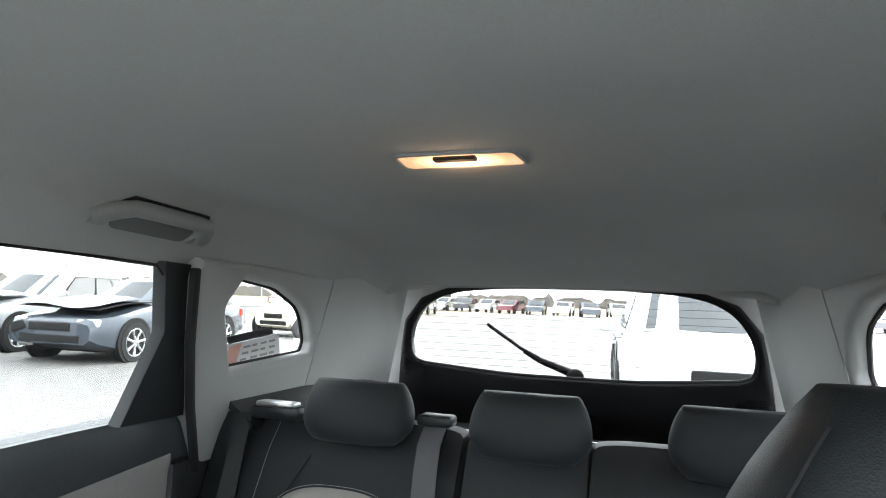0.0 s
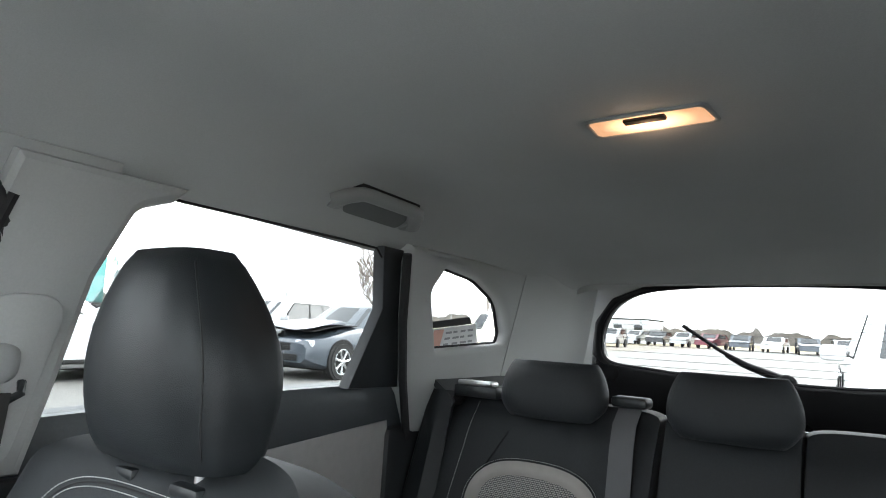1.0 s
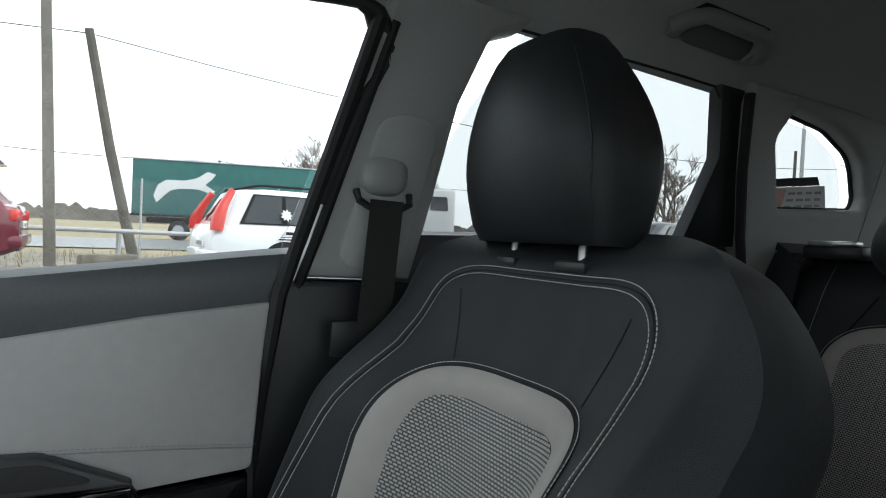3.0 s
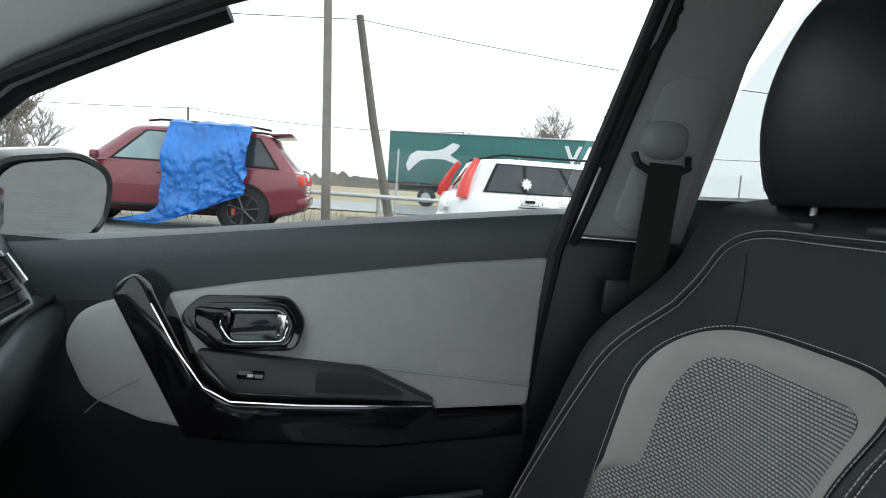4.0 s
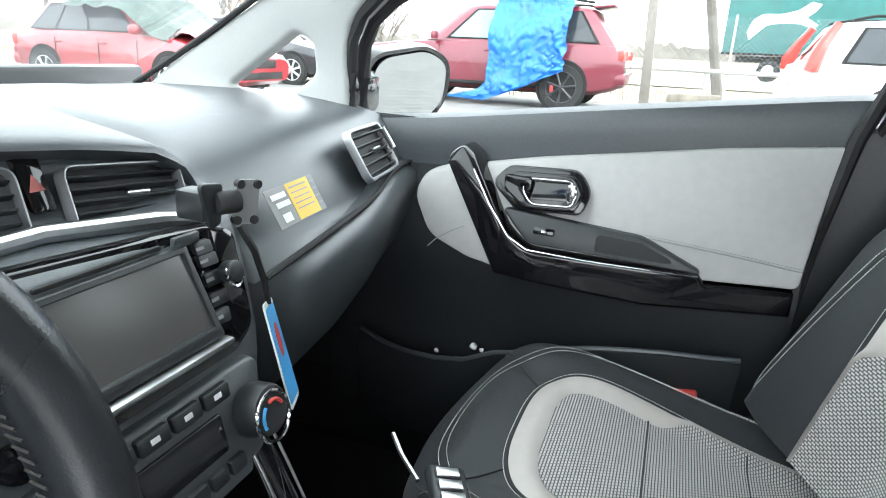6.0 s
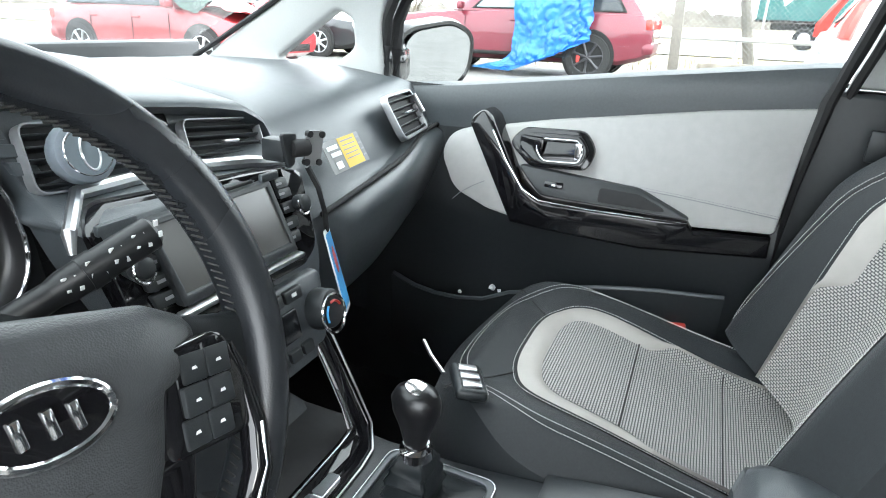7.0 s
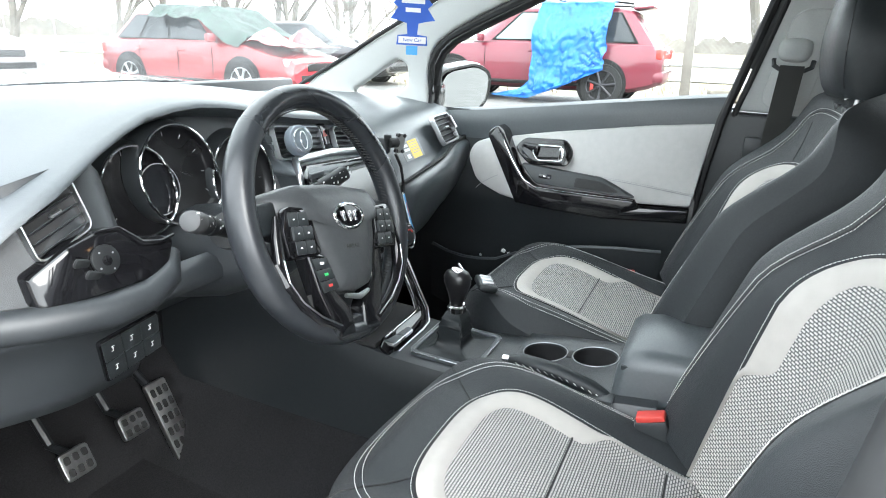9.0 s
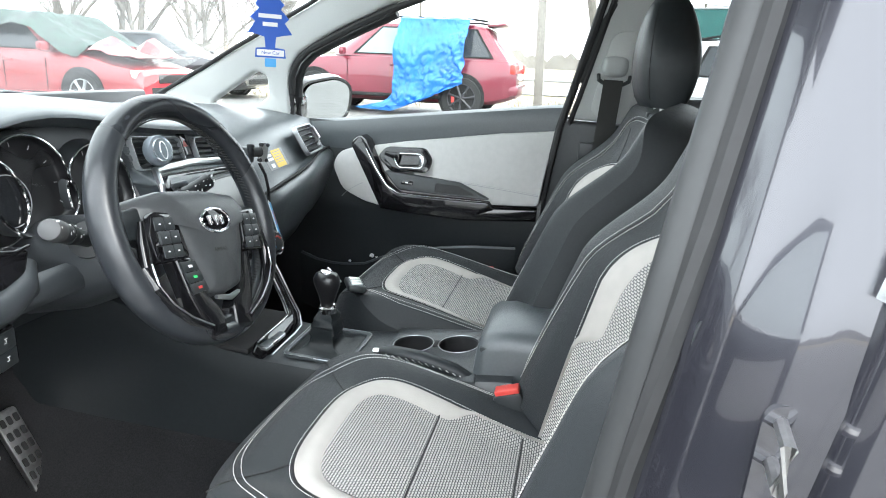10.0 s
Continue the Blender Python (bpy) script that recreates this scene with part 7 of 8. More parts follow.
part("panel", plate(rounded([(0.30, 0.80, 0.02), (0.98, 0.86, 0.02), (0.96, 0.66, 0.02), (0.25, 0.64, 0.03)], 0.02), [], lambda a, b, d: od_f(a, b, d + 0.034), 0.01, 0.004), DOOR_PALE, od, "pale grey vinyl panel")
part("window_frame", tube([od_f(0.02, 0.92, -0.045), od_f(0.35, 1.14, -0.06), od_f(0.80, 1.32, -0.09), od_f(1.02, 1.34, -0.10), od_f(1.10, 0.95, -0.045)], 0.022, 8), BODY_DARK, od, "dark window frame")
odp = part("window_pane", plate([(0.04, 0.92), (0.36, 1.13), (0.80, 1.31), (1.01, 1.33), (1.08, 0.93)], [], lambda a, b, d: od_f(a, b, d - 0.05 - 0.12 * (b - 0.92)), 0.004), GLASS, od, smooth=0)
odp.visible_shadow = False

# outer panels of the body below the windows
for side, spans in ((1, ((0.80, -0.42), (-0.44, -1.40), (-1.42, -2.40))), (-1, ((1.75, 0.62), (-1.42, -2.40)))):
    for ya, yb in spans:
        skin = [[(side * (0.775 + 0.035 * math.sin(math.pi * min(1, max(0, (z - 0.16) / 0.86))) - 0.05 * smoothstep(-1.9, -2.4, y)), y, z) for z in np.linspace(0.22, lerp_table([(-2.4, 1.0), (-1.0, 0.99), (-0.435, 0.925), (0.40, 0.815), (0.8, 0.79), (1.75, 0.74)], y), 9)] for y in np.linspace(ya, yb, 9)]
        tagged(part("body_side", sheet(skin, 0.004), BODY_DARK, smooth=60), "dark grey metallic body panel below the windows", "body panel", kind="structure")

# small tilt and shift that fit the car to the camera's view
CAR = pose(-0.014, 0.026, -0.012, 1.45, 0.48, 0.36)
for ob in list(scene.objects):
    if ob not in YARD and ob.parent is None:
        ob.matrix_basis = CAR @ ob.matrix_basis


# ---- outside: vehicles ----
TYRE = material("worn_tyre", (0.02, 0.02, 0.02), 0.85, vary=0.3, scale=60)
ALLOY = material("silver_alloy", (0.55, 0.56, 0.57), 0.35, 0.9, vary=0.1)
DARK_ALLOY = material("dark_alloy", (0.06, 0.06, 0.065), 0.4, 0.6, vary=0.1)
RED_LENS = material("red_lamp_lens", (0.60, 0.05, 0.04), 0.2, vary=0.1)
CLEAR_LENS = material("clear_lamp_lens", (0.62, 0.64, 0.66), 0.15, vary=0.1)
UNDER = material("dark_underbody", (0.012, 0.012, 0.012), 0.9)
PLATE = material("number_plate", (0.75, 0.75, 0.73), 0.5, vary=0.05)


def paint(name, base, metal=0.2):
    return material(name, base, 0.32, metal, vary=0.08, scale=700, coat=0.8, big=0.8)


def vehicle(name, label, at, yaw, colour, L, W, H, wheelbase, rear_over, hood, shield, roof, tail, belt=0.92, hood_z=0.95, nose_z=0.78, wheel_r=0.33, rim=None, clearance=0.20, side_glass=(0.10, 0.94), plate_side=0, lamp_back=True, category="car", group="parked cars", tail_z=None, lower=None, glass=None):
    """A parked car facing +u. hood, shield, roof and tail are distances from the nose: end of bonnet at the belt, start and end of the roof, rear end of the belt."""
    rim = rim or ALLOY
    glass = glass or CAR_GLASS
    tail_z = tail_z or belt
    v = thing(name, at, label, category, group)
    M = Matrix.Translation(at) @ pose(0, 0, 0, 0, 0, yaw)
    # u runs along local y, w along local x; the nose is at u0
    u0 = L / 2

    def P(d, w, z):
        return M @ Vector((w, u0 - d, z))

    def width(d):
        return W / 2 * (1 - 0.17 * smoothstep(0.55, 0.0, d) - 0.10 * smoothstep(L - 0.5, L, d))

    def top(d):
        return soft_table([(0.0, nose_z - 0.10), (0.10, nose_z), (hood, hood_z), (hood + 0.25, belt), (tail, tail_z), (L - 0.05, tail_z - 0.03), (L, tail_z - 0.16)], d)

    rings = []
    for d in [0.0, 0.06, 0.18, 0.4, 0.7, 1.0, hood * 0.9, hood + 0.1, L * 0.42, L * 0.55, L * 0.7, L - 0.9, L - 0.5, L - 0.2, L - 0.05, L]:
        w, z = width(d), top(d)
        lo = clearance + 0.12 * smoothstep(0.35, 0.0, d) + 0.14 * smoothstep(L - 0.4, L, d)
        rings.append([P(d, sx * ww, zz) for sx, ww, zz in
                      [(-1, w * 0.86, lo), (-1, w * 0.975, lo + 0.07), (-1, w, lo + 0.26), (-1, w * 0.985, (lo + z) / 2 + 0.10), (-1, w * 0.98, z - 0.09), (-1, w * 0.93, z - 0.02), (-1, w * 0.75, z + 0.008), (-1, w * 0.3, z + 0.02),
                       (1, w * 0.3, z + 0.02), (1, w * 0.75, z + 0.008), (1, w * 0.93, z - 0.02), (1, w * 0.98, z - 0.09), (1, w * 0.985, (lo + z) / 2 + 0.10), (1, w, lo + 0.26), (1, w * 0.975, lo + 0.07), (1, w * 0.86, lo)]])
    body = part("body", loft(rings), colour, v, smooth=40)
    # greenhouse
    wb, wt = W / 2 * 0.90, W / 2 * 0.70
    zb = belt - 0.02

    def ring(t, grow=0.0):
        a = hood + (shield - hood) * t
        b = tail + (roof - tail) * t
        w = wb + (wt - wb) * t
        z = zb + (H - 0.05 - zb) * t
        c = 0.16
        pts = [(a, -w * 0.55), (a + c * 0.6, -w * 0.88), (a + c * 2.0, -w), ((a + b) / 2, -w * 1.015), (b - c * 1.6, -w * 0.985), (b - c * 0.4, -w * 0.90), (b, -w * 0.6)]
        return [P(d, ww, z) for d, ww in pts] + [P(d, -ww, z) for d, ww in reversed(pts)]

    rr = [ring(t) for t in (0, 0.25, 0.5, 0.75, 0.93)]
    top_ring = ring(1.0)
    cen = sum(top_ring, Vector()) / len(top_ring)
    rr.append([p + (cen - p) * 0.08 + Vector((0, 0, 0.012)) for p in top_ring])
    rr.append([p + (cen - p) * 0.35 + Vector((0, 0, 0.040)) for p in top_ring])
    rr.append([p + (cen - p) * 0.8 + Vector((0, 0, 0.050)) for p in top_ring])
    part("cabin", loft(rr), colour, v, smooth=40)
    for s in (-1, 1):
        back_rows = []
        for t in np.linspace(0.06, 0.90, 4):
            a = hood + (shield - hood) * t + 0.20
            b = tail + (roof - tail) * t - 0.14
            w = (wb + (wt - wb) * t) * 1.012 + 0.002
            back_rows.append([P(a + (b - a) * q, s * w * (1.0 - 0.012 * abs(2 * q - 1) ** 2), zb + (H - 0.05 - zb) * t) for q in np.linspace(side_glass[0] - 0.015, side_glass[1] + 0.012, 7)])
        part("window_surround", sheet(back_rows, 0.003), UNDER, v, "black window surround")
        # side glass, split by the door pillar
        for q0, q1 in ((side_glass[0], 0.44), (0.465, 0.72), (0.745, side_glass[1])):
            g = []
            for t in np.linspace(0.10, 0.86, 4):
                a = hood + (shield - hood) * t + 0.22
                b = tail + (roof - tail) * t - 0.16
                w = (wb + (wt - wb) * t) * 1.012 + 0.006
                z = zb + (H - 0.05 - zb) * t
                g.append([P(a + (b - a) * q, s * w * (1.0 - 0.012 * abs(2 * q - 1) ** 2), z) for q in (q0, (q0 + q1) / 2, q1)])
            part("side_window", sheet(g, 0.004), CAR_GLASS if q1 > 0.8 else glass, v, "side window")
        for dd in (rear_over + wheelbase, rear_over):
            d = L - dd
            c = P(d, s * (W / 2 - 0.10), wheel_r)
            ax = (M.to_3x3() @ Vector((s, 0, 0)))
            part("wheel_arch", disc(P(d, s * (W / 2 * 0.985 - 0.03), wheel_r + 0.02), wheel_r + 0.055, 0.045, ax, 28), UNDER, v, "dark wheel arch")
            wheel_ob = part("wheel", loft([[c + ax * o + (M.to_3x3() @ Vector((0, math.cos(a), 0)) + Vector((0, 0, math.sin(a)))) * r for a in np.linspace(0, 2 * math.pi, 28, endpoint=False)] for r, o in ((wheel_r * 0.62, -0.08), (wheel_r * 0.97, -0.08), (wheel_r, -0.05), (wheel_r, 0.09), (wheel_r * 0.96, 0.115), (wheel_r * 0.70, 0.118), (wheel_r * 0.66, 0.09), (wheel_r * 0.2, 0.07))]), TYRE, v, smooth=40)
            spokes = bmesh.new()
            for k in range(7):
                a = 2 * math.pi * k / 7 + 0.3
                dirv = M.to_3x3() @ Vector((0, math.cos(a), 0)) + Vector((0, 0, math.sin(a)))
                tube([c + ax * 0.115, c + ax * 0.105 + dirv * wheel_r * 0.35, c + ax * 0.112 + dirv * wheel_r * 0.67], [0.03, 0.022, 0.028], 6, bm=spokes)
            tube([c + ax * 0.108 + (M.to_3x3() @ Vector((0, math.cos(a), 0)) + Vector((0, 0, math.sin(a)))) * wheel_r * 0.68 for a in np.linspace(0, 2 * math.pi, 24, endpoint=False)], 0.012, 6, True, bm=spokes)
            part("rim", spokes, rim, wheel_ob, "spoked alloy rim")
        zs = hood_z
        mirror_at = P(hood + 0.35, s * (W / 2 + 0.06), belt + 0.06)
        part("mirror", block(mirror_at, (0.20, 0.11, 0.14), 0.04, (0, 0, yaw)), colour, v)
        part("headlamp", block(P(0.16, s * W / 2 * 0.66, nose_z - 0.09), (0.34, 0.22, 0.13), 0.04, (0, 0, yaw - s * 18)), CLEAR_LENS, v, "clear headlamp")
        for k, dd in enumerate((hood + 0.42, L * 0.54, L - rear_over - 0.28)):
            part("door_seam", tube([P(dd, s * W / 2 * 1.0, clearance + 0.2), P(dd, s * W / 2 * 0.992, belt - 0.30), P(dd, s * W / 2 * 0.985, belt - 0.10)], 0.006, 5), UNDER, v)
        for dd in (L * 0.52, L * 0.52 + 0.95):
            part("door_handle", block(P(dd, s * (W / 2 * 0.99 + 0.005), belt - 0.16), (0.03, 0.18, 0.03), 0.01, (0, 0, yaw)), colour, v)
        part("sill_trim", tube([P(L - rear_over - wheelbase + 0.42, s * W / 2 * 0.985, clearance + 0.10), P(L - rear_over - 0.42, s * W / 2 * 0.985, clearance + 0.10)], 0.035, 8), lower or UNDER, v)
        if lamp_back:
            part("tail_lamp", block(P(L - 0.06, s * W / 2 * 0.78, tail_z - 0.16), (0.26, 0.12, 0.17), 0.03, (0, 0, yaw + s * 12)), RED_LENS, v, "red tail lamp")
    # front and rear glass
    for (a0, a1), k in (((hood, shield), 0), ((tail, roof), 1)):
        g = []
        for t in np.linspace(0.10, 0.90, 4):
            d = a0 + (a1 - a0) * t + (-0.012 if k == 0 else 0.012)
            w = (wb + (wt - wb) * t) * 0.80
            z = zb + (H - 0.05 - zb) * t + 0.01
            g.append([P(d + (0.10 if k == 0 else -0.06) * (q * q), w * q, z) for q in (-1, -0.68, 0, 0.68, 1)])
        part("windscreen" if k == 0 else "rear_glass", sheet(g, 0.004), CAR_GLASS, v, "dark glass")
    part("grille", block(P(0.01, 0, nose_z - 0.16), (W * 0.42, 0.06, 0.13), 0.02, (0, 0, yaw)), UNDER, v, "dark grille")
    part("bumper_intake", block(P(0.03, 0, clearance + 0.20), (W * 0.62, 0.08, 0.12), 0.02, (0, 0, yaw)), UNDER, v, "dark bumper intake")
    pl = part("number_plate", block(P(L + 0.006, 0, tail_z - 0.30), (0.50, 0.015, 0.11), 0.004, (0, 0, yaw)), PLATE, v, "white number plate")
    for k in range(6):
        part("plate_bar", block(P(L + 0.016, -0.17 + 0.068 * k, tail_z - 0.30), (0.035, 0.004, 0.06), 0.002, (0, 0, yaw)), GREY_MARK, pl)
    part("rear_bumper", block(P(L - 0.06, 0, clearance + 0.28), (W * 0.92, 0.22, 0.20), 0.06, (0, 0, yaw)), lower or colour, v)
    part("underbody", block(P(L / 2, 0, clearance + 0.06), (W * 0.86, L * 0.82, 0.16), 0.03, (0, 0, yaw)), UNDER, v)
    return v, P


DARK_RED = paint("dark_red_paint", (0.150, 0.016, 0.030), 0.2)
SNOW = paint("white_paint", (0.75, 0.76, 0.77), 0.0)
BRIGHT_RED = paint("bright_red_paint", (0.29, 0.030, 0.036), 0.1)
BLUE_GREY = paint("blue_grey_paint", (0.060, 0.074, 0.092), 0.3)
GREY_WHITE = paint("pale_grey_paint", (0.42, 0.43, 0.44), 0.2)
BLACK_PAINT = paint("black_paint", (0.02, 0.021, 0.024), 0.2)
CREAM = paint("cream_paint", (0.72, 0.68, 0.55), 0.0)
SILVER = paint("silver_paint", (0.45, 0.46, 0.47), 0.5)

# dark red off-roader with a blue tarpaulin thrown over it
suv, SP = vehicle("off_road_car", "dark red off-roader parked beyond the side window, half covered", (11.45, 3.25, 0.0), 1.0, DARK_RED, 4.82, 1.90, 1.74, 2.915, 1.00, 1.15, 1.88, 4.22, 4.70, belt=1.10, hood_z=1.06, nose_z=0.98, wheel_r=0.385, rim=DARK_ALLOY, clearance=0.28, glass=SKYLIT_CAR_GLASS)
part("spoiler", block(SP(4.36, 0, 1.715), (1.22, 0.36, 0.045), 0.02, (-6, 0, 1)), DARK_RED, suv)
for s in (-1, 1):
    part("roof_rail", tube([SP(2.2, s * 0.62, 1.78), SP(2.4, s * 0.62, 1.815), SP(3.9, s * 0.62, 1.805), SP(4.2, s * 0.62, 1.77)], 0.02, 8), UNDER, suv)
    part("brake_caliper", block(SP(3.82 - 0.16, s * 0.93, 0.36), (0.05, 0.08, 0.14), 0.02), RED_PLASTIC, suv, "red brake caliper")
TARP = material("blue_tarpaulin", (0.022, 0.150, 0.48), 0.34, vary=0.2, scale=14, bump=0.25, bump_scale=60)
tarp = thing("tarpaulin", (10.45, 2.6, 0.0), "crumpled blue plastic tarpaulin hanging down the car's side", "tarpaulin")
rows = []
for i in range(85):
    t = i / 84
    row = []
    for j in range(85):
        f = j / 84
        yl = lerp_table([(0, 3.02), (0.25, 3.04), (0.6, 3.09), (0.86, 3.12), (0.93, 3.28), (1.0, 3.85)], t)
        yr = lerp_table([(0, 1.70), (0.25, 1.72), (0.72, 1.74), (1.0, 1.78)], t)
        zb_ = lerp_table([(0, 0.13), (0.35, 0.10), (0.62, 0.30), (1.0, 0.66)], f)
        y = yl + (yr - yl) * f
        gather = 1 - 0.4 * smoothstep(0.4, 1, t) * smoothstep(0.6, 1.0, f)
        ray = math.atan2(1.04 - t, 1.10 - f)
        reach = math.hypot(1.04 - t, 1.10 - f)
        fold = 0.026 * math.sin(19 * ray + 3.0 * noise.noise((f * 3, t * 3, 1.7))) * smoothstep(0.0, 0.35, reach) * smoothstep(0.95, 0.35, reach) + 0.014 * math.sin(15 * f + 4 * noise.noise((f * 2.5, t * 2.0, 7.1))) * (0.4 + t) + 0.050 * noise.noise((y * 2.6, t * 4, 0.3)) + 0.055 * abs(noise.noise((y * 6, t * 10, 4.0))) + 0.030 * abs(noise.noise((y * 15, t * 22, 2.0)))
        if t < 0.16:
            q = t / 0.16
            x, z = 11.35 - 0.78 * q, 1.835 + 0.02 * math.sin(18 * f) - 0.05 * q ** 3
        else:
            q = (t - 0.16) / 0.84
            z = 1.785 + (zb_ - 1.785) * q
            x = 10.57 - 0.20 * smoothstep(0.0, 0.36, q) + 0.02 * q - abs(fold) * (0.6 + q) - 0.035
            if z < 0.25:
                x -= 0.25 * (0.25 - z)
        row.append((x, y + fold * 0.5, z + (fold * 0.3 if t < 0.16 else 0)))
    rows.append(row)
part("sheet", sheet(rows), TARP, tarp, smooth=50)

# white estate car with red lamps
wag, WP = vehicle("estate_car", "white estate car with stickers parked beside the fence", (10.04, -3.95, 0.0), 183.0, SNOW, 4.82, 1.86, 1.53, 2.82, 1.05, 1.35, 2.15, 4.42, 4.74, belt=0.96, hood_z=0.96, nose_z=0.80, lamp_back=False)
for s in (-1, 1):
    part("tail_lamp", tube([WP(4.52, s * 0.69, 1.46), WP(4.66, s * 0.76, 1.22), WP(4.74, s * 0.83, 1.02), WP(4.76, s * 0.84, 0.86)], [0.05, 0.07, 0.10, 0.09], 8), RED_LENS, wag, "tall red tail lamp")
    part("roof_rail", tube([WP(2.3, s * 0.60, 1.53), WP(2.5, s * 0.60, 1.575), WP(4.1, s * 0.60, 1.565), WP(4.35, s * 0.60, 1.51)], 0.018, 8), UNDER, wag)
part("rear_wiper", tube([WP(4.74, 0.0, 1.06), WP(4.68, 0.35, 1.16)], 0.012, 6), UNDER, wag)
stick = lambda a, b: WP(a, 0.93 + 0.012, b)
part("sticker_triangle", tube([stick(3.55, 0.80), stick(3.85, 0.80), stick(3.70, 1.03)], 0.008, 5, True), UNDER, wag, "black triangle outline sticker")
part("sticker_car", block(stick(3.70, 0.86), (0.012, 0.16, 0.045), 0.01), UNDER, wag)
part("sticker_bar", block(stick(3.70, 0.765), (0.010, 0.36, 0.018), 0.002), UNDER, wag, "plain black bar")
for k in range(4):
    part("sticker_bar", block(stick(3.12 + 0.03 * (k % 2), 0.92 - 0.035 * k), (0.010, 0.20 - 0.03 * (k % 2), 0.010), 0.001), GREY_MARK, wag, "plain grey bar")
star = [(0.10 * (1 if k % 2 else 0.55) * math.cos(math.pi * k / 9), 0.10 * (1 if k % 2 else 0.55) * math.sin(math.pi * k / 9)) for k in range(18)]
part("sticker_leaf", plate(star, [], lambda a, b, d: WP(3.75 + a, 0.845 - 0.42 * b + d, 1.13 + b), 0.004), WHITE_MARK, wag, "white star-shaped sticker", smooth=0)

# crashed red crossover in front, with a torn dark tarpaulin
red, RP = vehicle("crossover", "crashed red crossover with a crumpled front", (8.0, 8.25, 0.0), 180.0, BRIGHT_RED, 4.35, 1.80, 1.46, 2.6, 0.8, 1.15, 1.85, 3.7, 4.2, belt=0.95, hood_z=0.94, nose_z=0.74, wheel_r=0.33)
CRUMPLE = []
for i in range(9):
    CRUMPLE.append([RP(0.15 + 0.12 * i, -0.80 + 0.2 * j, 0.90 + 0.30 * math.exp(-((i - 5) / 2.2) ** 2) * (0.6 + 0.4 * math.sin(j * 1.3)) + 0.05 * noise.noise((i * 0.7, j * 0.8, 1))) for j in range(9)])
part("crumpled_bonnet", sheet(CRUMPLE, 0.006), BRIGHT_RED, red, "buckled bonnet", smooth=25)
NETTING = material("green_plastic_sheet", (0.035, 0.058, 0.048), 0.55, vary=0.5, scale=12, bump=0.3, bump_scale=30)
nt = thing("plastic_cover", (8.0, 7.6, 1.4), "crumpled dark green plastic sheet over the crashed car's cabin", "plastic sheet")
rows = []
for i in range(25):
    d = 0.95 + i * 0.085
    row = []
    for j in range(25):
        w = -0.92 + j * 0.0767
        zc = lerp_table([(0.95, 1.02), (1.2, 1.10), (1.85, 1.47), (3.0, 1.50)], d)
        z = zc - 0.30 * max(0, abs(w) - 0.62) * (2.2 if abs(w) > 0.62 else 0) + 0.05 * noise.noise((d * 5, w * 5, 2.0)) + 0.02 * noise.noise((d * 13, w * 13, 5.0)) + 0.035
        row.append(RP(d, w, z))
    rows.append(row)
part("sheet", sheet(rows), NETTING, nt, smooth=30)
blk, BP = vehicle("saloon_car", "dark saloon car parked behind the crashed crossover", (12.4, 9.4, 0.0), 185.0, BLACK_PAINT, 4.6, 1.8, 1.44, 2.7, 0.95, 1.3, 2.1, 3.4, 4.05, belt=0.93)
vehicle("saloon_car", "grey saloon car parked in the yard's front row", (6.4, 14.2, 0.0), 178.0, SILVER, 4.5, 1.8, 1.46, 2.65, 0.9, 1.3, 2.1, 3.4, 4.1, belt=0.93)

# crashed hatchbacks on the rear side
h1, HP = vehicle("hatchback", "crashed blue-grey hatchback with a buckled bonnet", (8.80, -9.60, 0.0), 7.0, BLUE_GREY, 4.33, 1.77, 1.42, 2.69, 0.82, 1.45, 2.15, 3.75, 4.2, belt=0.94, hood_z=0.95, nose_z=0.74)
h2, HQ = vehicle("hatchback", "crashed pale grey hatchback beside the blue-grey one", (11.4, -9.5, 0.0), 8.0, GREY_WHITE, 4.5, 1.80, 1.50, 2.69, 0.85, 1.45, 2.15, 3.85, 4.35, belt=0.98, hood_z=1.0, nose_z=0.80)
for ob, F in ((h1, HP), (h2, HQ)):
    # Shade below the lifted bonnet is drawn as a dark sheet.
    part("bonnet_shade", sheet([[F(0.15 + 1.25 * t, s, 0.885 + 0.10 * t + 0.03 * math.sin(4 * t + s)) for s in (-0.72, -0.4, 0, 0.4, 0.72)] for t in np.linspace(0, 1, 6)], 0.02), UNDER, ob, "dark sheet for the shade under the bonnet")
    # White on the pale grey car, body colour on the blue-grey one.
    part("buckled_bonnet", sheet([[F(0.10 + 1.30 * t, s, 0.905 + 0.14 * t + 0.05 * math.sin(3.1 * t) + 0.03 * math.sin(5 * s + 2 * t)) for s in np.linspace(-0.74, 0.74, 9)] for t in np.linspace(0, 1, 8)], 0.008), SNOW if ob is h2 else BLUE_GREY, ob, "buckled painted bonnet", smooth=40)
    part("torn_bumper", block(F(0.05, 0.45, 0.60), (0.5, 0.10, 0.16), 0.03, (10, 14, 20)), UNDER, ob)
mc, MP = vehicle("microcar", "small cream two-seat microcar seen from behind", (9.5, -16.4, 0.0), 172.0 - 180.0, CREAM, 2.6, 1.55, 1.55, 1.85, 0.38, 0.5, 1.0, 2.2, 2.5, belt=0.95, hood_z=0.92, nose_z=0.75, wheel_r=0.29, tail_z=0.98)
part("tailgate_band", block(MP(2.585, 0, 1.05), (1.2, 0.05, 0.35), 0.04, (0, 0, -8)), BLACK_PAINT, mc, "black upper tailgate")
vehicle("van_car", "white car parked close behind the rear window", (-0.75, -7.6, 0.0), 4.0, SNOW, 4.4, 1.80, 1.52, 2.65, 0.85, 1.05, 1.9, 3.9, 4.25, belt=0.98, hood_z=1.0, nose_z=0.86)

